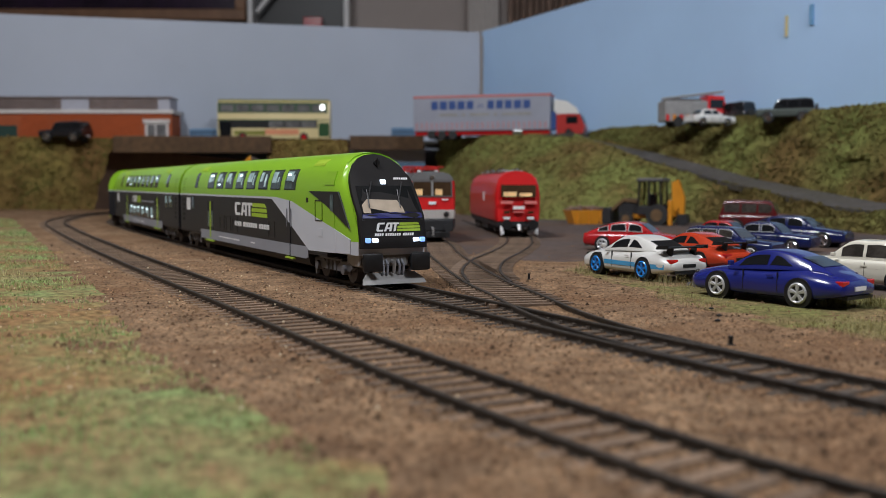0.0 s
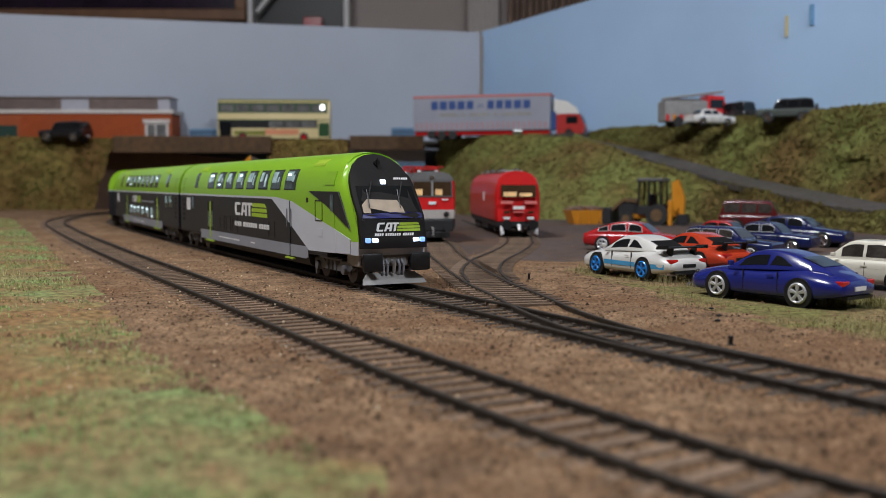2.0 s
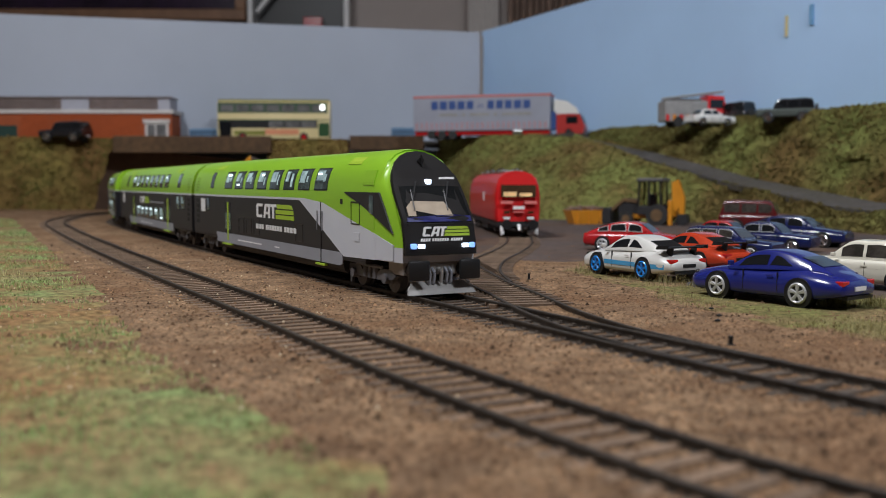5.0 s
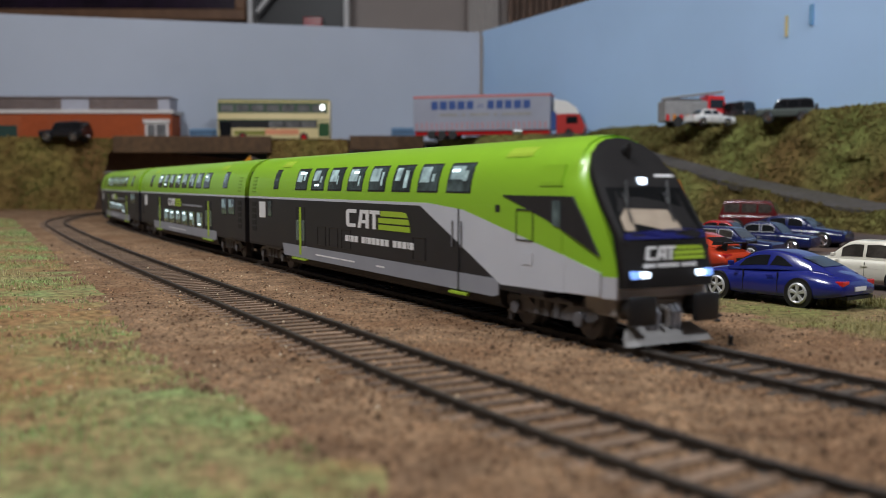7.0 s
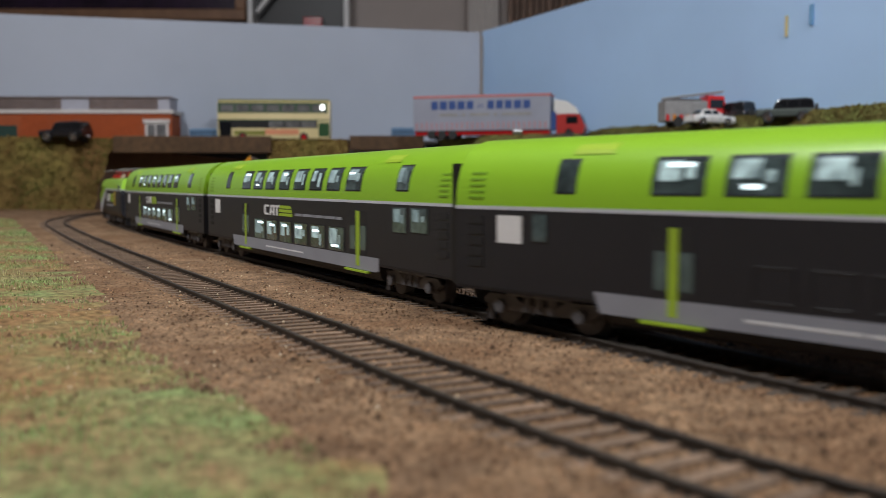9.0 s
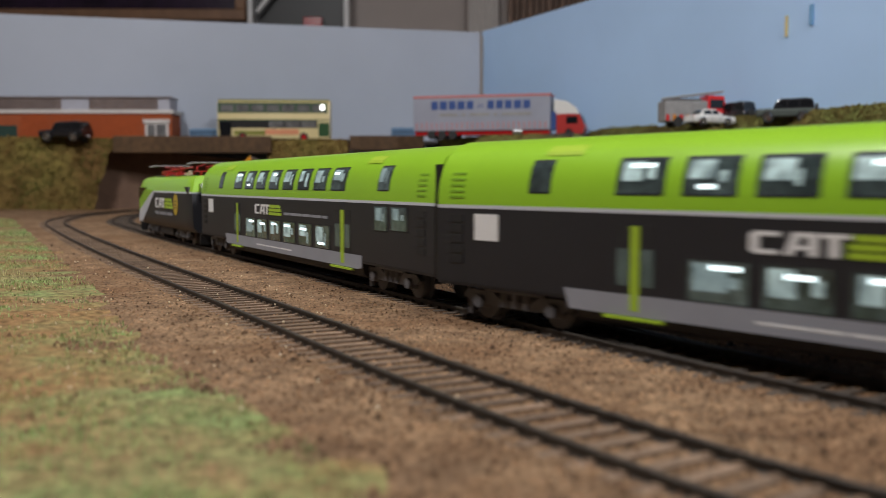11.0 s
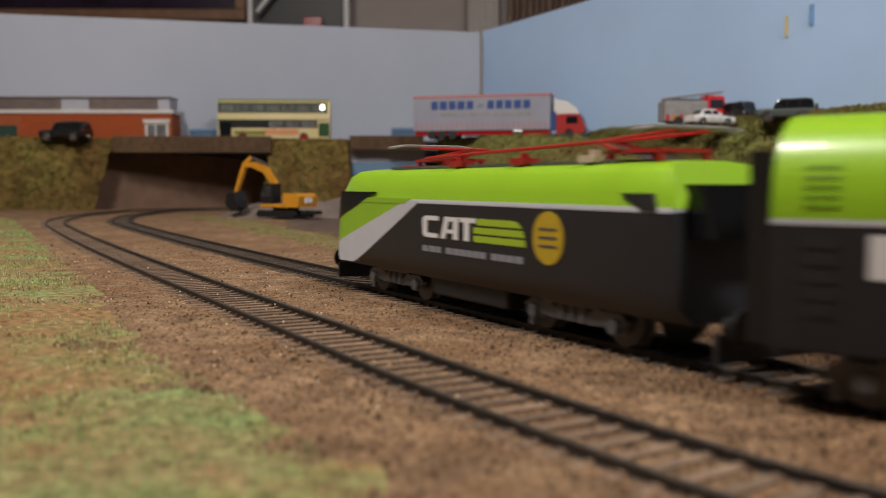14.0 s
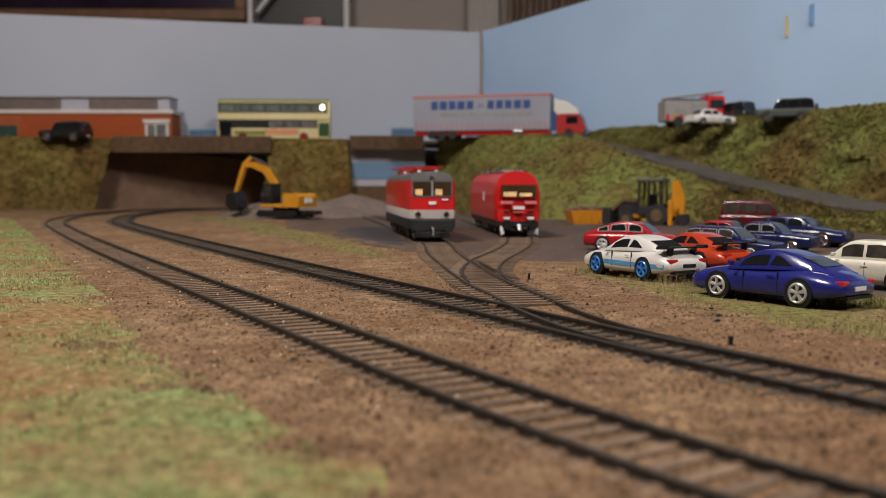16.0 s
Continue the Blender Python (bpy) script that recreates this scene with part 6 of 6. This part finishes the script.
def bus(m):
    ob = thing("double_deck_bus", "cream and green double-deck model bus on the bridge road", "bus", "", m)
    L, W, H = 90.0, 15.0, 67.0
    sec = [(-W, 5), (-W, 58), (-W + 2, 63), (-W + 6, 66), (W - 6, 66), (W - 2, 63), (W, 58), (W, 5)]
    part("body", loft(BM(), [[(x, y * s, z) for y, z in sec] for x, s in ((-L, .95), (-L + 2, 1), (L - 3, 1), (L, .94))]), BUSCREAM, ob, "cream painted body", True)
    part("roof", box(BM(), -L + 1, L - 1, -W + 3, W - 3, 65, H + .5, .8), OLIVE, ob)
    for s in (-1, 1):
        def strip(x0, x1, z0, z1, mat, name, o=.3, label=""):
            return part(name, box(BM(), x0, x1, min(s * (W - .5), s * (W + o)), max(s * (W - .5), s * (W + o)), z0, z1), mat, ob, label)
        strip(-L + 1, L - 4, 45.5, 62, BUSGREEN, "upper_window_band", .2)
        for i in range(7):
            x = -L + 5 + i * 24.4
            w = strip(x, x + 21, 47.5, 59, PALEGLASS, "upper_window", .45)
        strip(-L + 2, 70, 21.5, 33.5, BLACK, "lower_window_band", .25)
        strip(-L + 3, -L + 22, 8, 31, GLASSDARK, "door", .5, "dark entrance door")
        for i in range(3):
            strip(-8 + i * 26, 15 + i * 26, 22, 33, PALEGLASS, "lower_window", .45)
        strip(-L + 26, -14, 10, 17, OLIVE, "olive_panel", .35)
        strip(-14, 40, 11, 19.5, ADVERT, "advert_panel", .5, "orange advertising panel")
        strip(72, L - 1, 8, 30, BUSGREEN, "rear_panel", .5)
        strip(-L, L, 33.5, 35, BUSGREEN, "green_line", .3)
        for x in (-50, 48):
            bm = BM()
            rod(bm, (x, s * (W - 6), 7), (x, s * (W + .6), 7), 7.2, 20)
            wh = part("wheel", bm, TYRE, ob, "", True)
            bm = BM()
            rod(bm, (x, s * (W - 2), 7), (x, s * (W + 1.0), 7), 4.0, 14)
            part("hub", bm, CRIMSON, wh, "red wheel hub")
    # glowing disc that imitates a reflected highlight on the side; no lamp here
    part("side_glint", rod(BM(), (L - 12, -W - .3, 54.5), (L - 12, -W - 1.2, 54.5), 3.6, 20), BUSGLINT, ob, "bright glowing disc painted as a glint on the bus side")
    return ob


# emission stands in for the reflected highlight
BUSGLINT = material("bus_glint", (1.0, 0.96, 0.85), 0.2, vary=0, emit=5.0)
bus(place(-273, 1540, ROAD_Z, 1.5))


def lorry(m):
    ob = thing("articulated_lorry", "articulated lorry with a pale curtain trailer and red cab", "lorry", "", m)
    part("trailer_body", box(BM(), 0, 205, -16, 16, 12, 62, .8), TRAILER, ob, "pale grey curtain-sided trailer body")
    part("roof_rail", box(BM(), -.5, 205.5, -16.5, 16.5, 60, 63.5, .5), REDRAIL, ob, "faded red roof rail")
    part("chassis", box(BM(), 2, 204, -13, 13, 6, 11.8), CRIMSON, ob, "dark red trailer chassis")
    for s in (-1, 1):
        y0, y1 = min(s * 15.8, s * 16.5), max(s * 15.8, s * 16.5)
        x = 28.0 if s < 0 else 20.0
        for n in (13, 14, 13, 14, 13, -4, 5, 5, -4, 13, 13, 13, 14, 13):
            if n > 0:
                z0 = 43 if n > 6 else 45
                part("lettering_bar", box(BM(), x, x + n - 3.2, y0, y1, z0, 55 if n > 6 else 50), DEEPBLUE, ob)
            x += abs(n)
        x = 40.0
        for n in (28, 6, 30, 6, 44):
            part("lettering_bar", box(BM(), x, x + n, y0, y1, 33, 37.5), BEAM, ob)
            x += n + 6
        for k in range(26):
            part("curtain_strap", box(BM(), 5 + k * 7.7, 6.4 + k * 7.7, y0, y1, 14, 24), REDRAIL, ob)
        for x in (28, 44, 60, 232):
            bm = BM()
            rod(bm, (x, s * 9, 6.5), (x, s * 15.5, 6.5), 6.5, 18)
            part("wheel", bm, TYRE, ob, "", True)
    part("fuel_tank", box(BM(), 150, 165, -16, -9, 5, 12, 1), METAL, ob)
    cab = part("cab", slab(BM(), [(214, 5), (250, 5), (254, 14), (252, 21), (247, 33), (214, 34)], 1, -15.5, 15.5), CABRED, ob, "red lorry cab")
    part("windscreen", slab(BM(), [(248, 21), (253, 21), (248.6, 32), (246, 32)], 1, -13.5, 13.5), GLASSDARK, cab)
    for s in (-1, 1):
        part("side_window", box(BM(), 228, 244, min(s * 15, s * 15.9), max(s * 15, s * 15.9), 20, 30), GLASSDARK, cab)
    part("deflector", slab(BM(), [(210, 34), (246, 34), (240, 44), (228, 52), (210, 55)], 1, -14, 14), WHITECAR, ob, "white roof wind deflector")
    part("tractor_side", box(BM(), 206, 213, -14, 14, 12, 38), DEEPBLUE, ob)
    return ob


TRAILER = material("trailer_curtain", (0.30, 0.31, 0.37), 0.6, vary=0.06, scale=40)
REDRAIL = material("faded_red", (0.50, 0.16, 0.15), 0.6, vary=0.05)
DEEPBLUE = material("deep_blue_print", (0.03, 0.07, 0.24), 0.5, vary=0.05)
CABRED = material("lorry_red", (0.40, 0.03, 0.025), 0.35, vary=0.05)
lorry(place(-40, 1425, ROAD_Z - 2, -16))


def fire_engine(m):
    ob = thing("fire_engine", "red and silver model fire engine with roof ladders", "fire engine", "", m)
    part("rear_body", box(BM(), -38, 14, -12, 12, 6, 30, .8), BEAM, ob, "silver shuttered rear body")
    part("cab", slab(BM(), [(14, 5), (36, 5), (37, 18), (34, 36), (14, 37)], 1, -12, 12), RED, ob, "red crew cab")
    for s in (-1, 1):
        y0, y1 = min(s * 11.8, s * 12.4), max(s * 11.8, s * 12.4)
        part("cab_window", box(BM(), 17, 33, y0, y1, 22, 32), GLASSDARK, ob)
        for k in range(6):
            part("reflective_square", box(BM(), -37 + k * 8.4, -33 + k * 8.4, y0, y1, 7, 14), AMBER if k % 2 else RED, ob)
        for k in range(3):
            part("shutter", box(BM(), -36 + k * 16, -23 + k * 16, y0, y1, 15, 28), BEAM, ob)
        for x in (-22, 24):
            bm = BM()
            rod(bm, (x, s * 7, 6), (x, s * 12.6, 6), 6, 16)
            part("wheel", bm, TYRE, ob, "", True)
        bm = BM()
        rod(bm, (-36, s * 5, 33), (36, s * 5, 42), 1.2, 6)
        part("ladder", bm, BEAM, ob)
    for k in range(9):
        part("ladder_rung", rod(BM(), (-32 + k * 8, -5, 33.6 + k), (-32 + k * 8, 5, 33.6 + k), .6, 5), BEAM, ob)
    part("pump_top", box(BM(), -34, 8, -10, 10, 30, 33, .5), DKGREY, ob)
    return ob


fire_engine(place(294, 1120, ROAD_Z - 1, 8))

# ---- the brick building ----
BRICKRED = material("orange_brick", (0.38, 0.075, 0.014), 0.85, vary=0.12, scale=300, alt=(0.33, 0.065, 0.012), spread=0.06)
MORTAR = material("brick_mortar", (0.33, 0.08, 0.025), 0.9, vary=0.1)
CLADDING = material("brown_cladding", (0.17, 0.125, 0.11), 0.7, vary=0.2, scale=80)
PALEPANEL = material("pale_panel", (0.40, 0.40, 0.46), 0.6, vary=0.05)
GREENDOOR = material("green_door", (0.02, 0.05, 0.04), 0.5, vary=0.1)


def building():
    m = place(-433, 1512, ROAD_Z - 12, 0)
    ob = thing("brick_building", "long orange brick building with a brown clad upper storey", "building", "", m)
    wall = part("wall", box(BM(), -420, 0, 0, 50, -2, 58), MORTAR, ob, "orange brick front wall")
    part("cornice", box(BM(), -424, 3, -3, 53, 55, 61, .8), OFFWHITE, ob, "white cornice")
    part("upper_storey", box(BM(), -420, -4, 3, 48, 61, 80), PALEPANEL, ob)
    part("roof", box(BM(), -422, -3, 0, 50, 80, 82), CLADDING, ob)
    x = -418.0
    rnd = random.Random(9)
    while x < -8:
        if not (-178 < x < -135 or x > -24):
            part("cladding_strip", box(BM(), x, x + 3.6, 1.6, 3.2, 61, 79), CLADDING, ob)
        x += 4.4
    win = part("window", box(BM(), -42, -5, -2.0, 0.5, 2, 43), OFFWHITE, ob, "white-framed window")
    part("lintel", box(BM(), -45, -3, -3.2, 0.5, 40, 46, .5), OFFWHITE, win)
    part("pane", box(BM(), -38, -9, -2.6, -1.8, 6, 38), PALEGLASS, win)
    part("mullion", box(BM(), -26, -24, -3.2, -2.4, 6, 38), OFFWHITE, win)
    part("door", box(BM(), -330, -247, -1.2, .5, -2, 36), GREENDOOR, ob, "dark green shutter door")
    return ob, wall


BUILDING, BUILDING_WALL = building()

# blue boxes and the low blue board behind the bridges
BLUEBOX = material("dusty_blue", (0.13, 0.23, 0.36), 0.7, vary=0.1, scale=40)
BLUEDARK = material("dark_dusty_blue", (0.07, 0.13, 0.22), 0.7, vary=0.1, scale=40)
for x, y, w, h in ((-66, 1590, 42, 26), (-392, 1560, 48, 22)):
    bm = box(BM(), -w / 2, w / 2, -10, 10, 0, h, 2.5)
    b = thing("blue_van", "dusty blue box-like model van near the backboard", "van", "", place(x, y, ROAD_Z, 0))
    part("body", bm, BLUEBOX, b)
    part("window_band", box(BM(), -w / 2 + 3, w / 2 - 3, -10.6, -9.8, h * .55, h * .85), BLUEDARK, b)
    for wx in (-w * .3, w * .3):
        part("wheel", rod(BM(), (wx, -10.5, 3), (wx, 10.5, 3), 3.2, 12), TYRE, b)
board = thing("low_board", "low pale board with a dusty blue stripe under the bridge", "board", "", place(-95, 1497, 0, 0))
part("panel", box(BM(), -58, 66, 0, 6, -2, 104), PALEPANEL, board)
part("stripe", box(BM(), -58, 66, -1.5, .5, 51, 77), BLUEBOX, board, "dusty blue stripe")
part("lower_panel", box(BM(), -58, 66, -1.5, .5, 0, 40), TIMBER, board)

# ---- the room above the backboard ----
WOOD = material("brown_wood_slat", (0.20, 0.13, 0.095), 0.7, vary=0.2, scale=25, spread=0.25)
FRAMEWOOD = material("frame_wood", (0.28, 0.15, 0.08), 0.5, vary=0.15, scale=30)
SCREEN = material("dark_picture", (0.012, 0.010, 0.016), 0.25, vary=0.3, scale=14, alt=(0.03, 0.012, 0.04))
pic = thing("framed_picture", "large dark framed picture on the room wall", "picture", "", place(-1000, 2940, 0, 0))
part("canvas", box(BM(), -620, 360, 0, 12, 575, 1000), SCREEN, pic)
part("frame", box(BM(), -640, 395, -16, 14, 545, 577, 3), FRAMEWOOD, pic, "brown wooden frame rail")
part("frame", box(BM(), 362, 395, -16, 14, 577, 1000, 3), FRAMEWOOD, pic)
part("frame", box(BM(), -640, 395, -16, 14, 1000, 1032, 3), FRAMEWOOD, pic)
shelf = thing("wall_shelf", "white wall shelf unit with dark open compartments", "shelf", "", place(-440, 2880, 0, 0))
part("back_panel", box(BM(), -150, 150, 55, 60, 480, 900), BLACK, shelf)
for x in (-150, 140):
    part("side_board", box(BM(), x, x + 14, 0, 55, 480, 900), WHITE, shelf)
for z in (500, 640, 880):
    part("shelf_board", box(BM(), -136, 140, 0, 54, z, z + 12), DKGREY if z == 500 else WHITE, shelf)
brace = slab(BM(), [(-130, 560), (-118, 560), (-10, 690), (-30, 690)], 1, 2, 12)
part("brace", brace, WHITE, shelf, "slanting white strut")
bx = thing("storage_box", "small red box on the wall shelf", "box", "", place(-395, 2895, 512, 0))
part("body", box(BM(), -28, 28, -12, 18, 0, 34, 2), CRIMSON, bx)
pipe = thing("curtain", "pale grey hanging curtain edge", "curtain", "", place(130, 2930, 0, 0))
for k in range(7):
    part("fold", rod(BM(), (-46 + k * 13, 0 if k % 2 else 8, -500), (-46 + k * 13, 0 if k % 2 else 8, 1200), 8.5, 8), OFFWHITE, pipe)
panel = thing("slatted_panel", "brown vertical wooden slat panel on the room wall", "panel", "", place(200, 2950, 0, 0))
for k in range(30):
    part("slat", box(BM(), k * 20, k * 20 + 16, 0, 14, -300, 1200, 1.5), WOOD, panel)
# marks on the blue board
MARKBLUE = material("pale_blue_mark", (0.20, 0.40, 0.66), 0.7, vary=0.2, scale=80)
for (x, y, z, w, h, mat, lab) in ((386, 1070, 208, 3.4, 23, BUSCREAM, "small cream paint smear on the blue backboard"), (403.6, 1040, 216, 5.5, 22, MARKBLUE, "small blue paint mark on the blue backboard")):
    n = Vector((0.8919, 0.4522))
    bm = slab(BM(), [(0, -1.2), (w, -1.2), (w, .4), (0, .4)], 2, 0, h)
    mk = part("paint_mark", bm, mat)
    t = (y - 1700) / (369 - 1700)
    mk.matrix_basis = place(65 + 675 * t - 1.2, y - .6, z, math.degrees(math.atan2(369 - 1700, 675)))
    tagged(mk, lab, "paint mark")

# bricks of the building front, laid in stretcher courses
BRICK = bpy.data.meshes.new("brick")
bm = BM()
box(bm, -3.3, 3.3, -.7, .7, -1.5, 1.5)
for v in bm.verts:
    v.co *= MM
bm.to_mesh(BRICK)
bm.free()
BRICK.materials.append(BRICKRED)
for j in range(11):
    for i in range(27):
        x = -190 + i * 7.1 + (3.5 if j % 2 else 0)
        if x > -3.5 or (x > -51 and j * 5.2 < 48):
            continue
        b = new("brick", BRICK)
        b.parent = BUILDING_WALL
        b.matrix_basis = Matrix.Translation((x * MM, -.1 * MM, (1.2 + j * 5.2) * MM)) @ Matrix.Diagonal((1, 1, 1.55, 1))
verts, faces = [], []
for j in range(11):
    for i in range(32):
        x = -417 + i * 7.1 + (3.5 if j % 2 else 0)
        if x > -194 or -334 < x < -243:
            continue
        z = 1.2 + j * 5.2
        n = len(verts)
        for dx, dz in ((-3.3, -2.3), (3.3, -2.3), (3.3, 2.3), (-3.3, 2.3)):
            for dy in (-.8, .2):
                verts.append(((x + dx) * MM, dy * MM, (z + dz) * MM))
        faces += [(n, n + 2, n + 4, n + 6), (n, n + 1, n + 3, n + 2), (n + 2, n + 3, n + 5, n + 4), (n + 4, n + 5, n + 7, n + 6), (n + 6, n + 7, n + 1, n)]
me = bpy.data.meshes.new("far_bricks")
me.from_pydata(verts, [], faces)
me.materials.append(BRICKRED)
fb = new("far_bricks", me)
fb.parent = BUILDING_WALL
fb["kind"] = "stuff"


# ---- what moves ----
TIMES = np.array([0, 2.5, 3.0, 3.5, 4.0, 4.2, 5.0, 5.6, 6.3, 6.5, 7.0, 7.5, 8.0, 8.5, 9.0, 9.2, 10.0, 11.3, 11.5, 12.0, 12.5, 13.0, 13.5, 14.0, 14.5, 15.0, 15.5, 16.0])
JOINT = np.array([530, 530, 528.5, 525.3, 519, 515.5, 493, 464.5, 425, 412, 377, 336.5, 286, 225.5, 156.5, 127.5, 10.5, -177.5, -206.5, -276, -348, -420.5, -492.5, -563.5, -634, -702.5, -773.5, -858])


def joint_at(t):
    """How far along its line the coupling behind the first coach stands."""
    return float(np.interp(t, TIMES, JOINT))


def eased(t):
    return sum(joint_at(min(16.0, max(0.0, t + d))) for d in (-0.15, -0.05, 0.05, 0.15)) / 4 if 2.0 < t < 15.8 else joint_at(t)


def on_track(rear, front, back_of):
    """A pose with the bogies at two places of the line and the origin back_of mm ahead of the rear one."""
    a, b = on_line(rear), on_line(front)
    d = Vector((b[0] - a[0], b[1] - a[1]))
    turn = math.degrees(math.atan2(d.y, d.x))
    u = d.normalized()
    return place(a[0] + u.x * back_of, a[1] + u.y * back_of, Z_RAIL, turn)


def motions():
    ts = [0.0, 1.0, 2.0, 2.5] + [2.75 + 0.25 * i for i in range(54)]
    ts = [t for t in ts if t <= 16.0]
    for ob, rear, front, back in TRAIN:
        rows = [(t, on_track(eased(t) + rear, eased(t) + front, back)) for t in ts]
        walk(ob, rows)


motions()
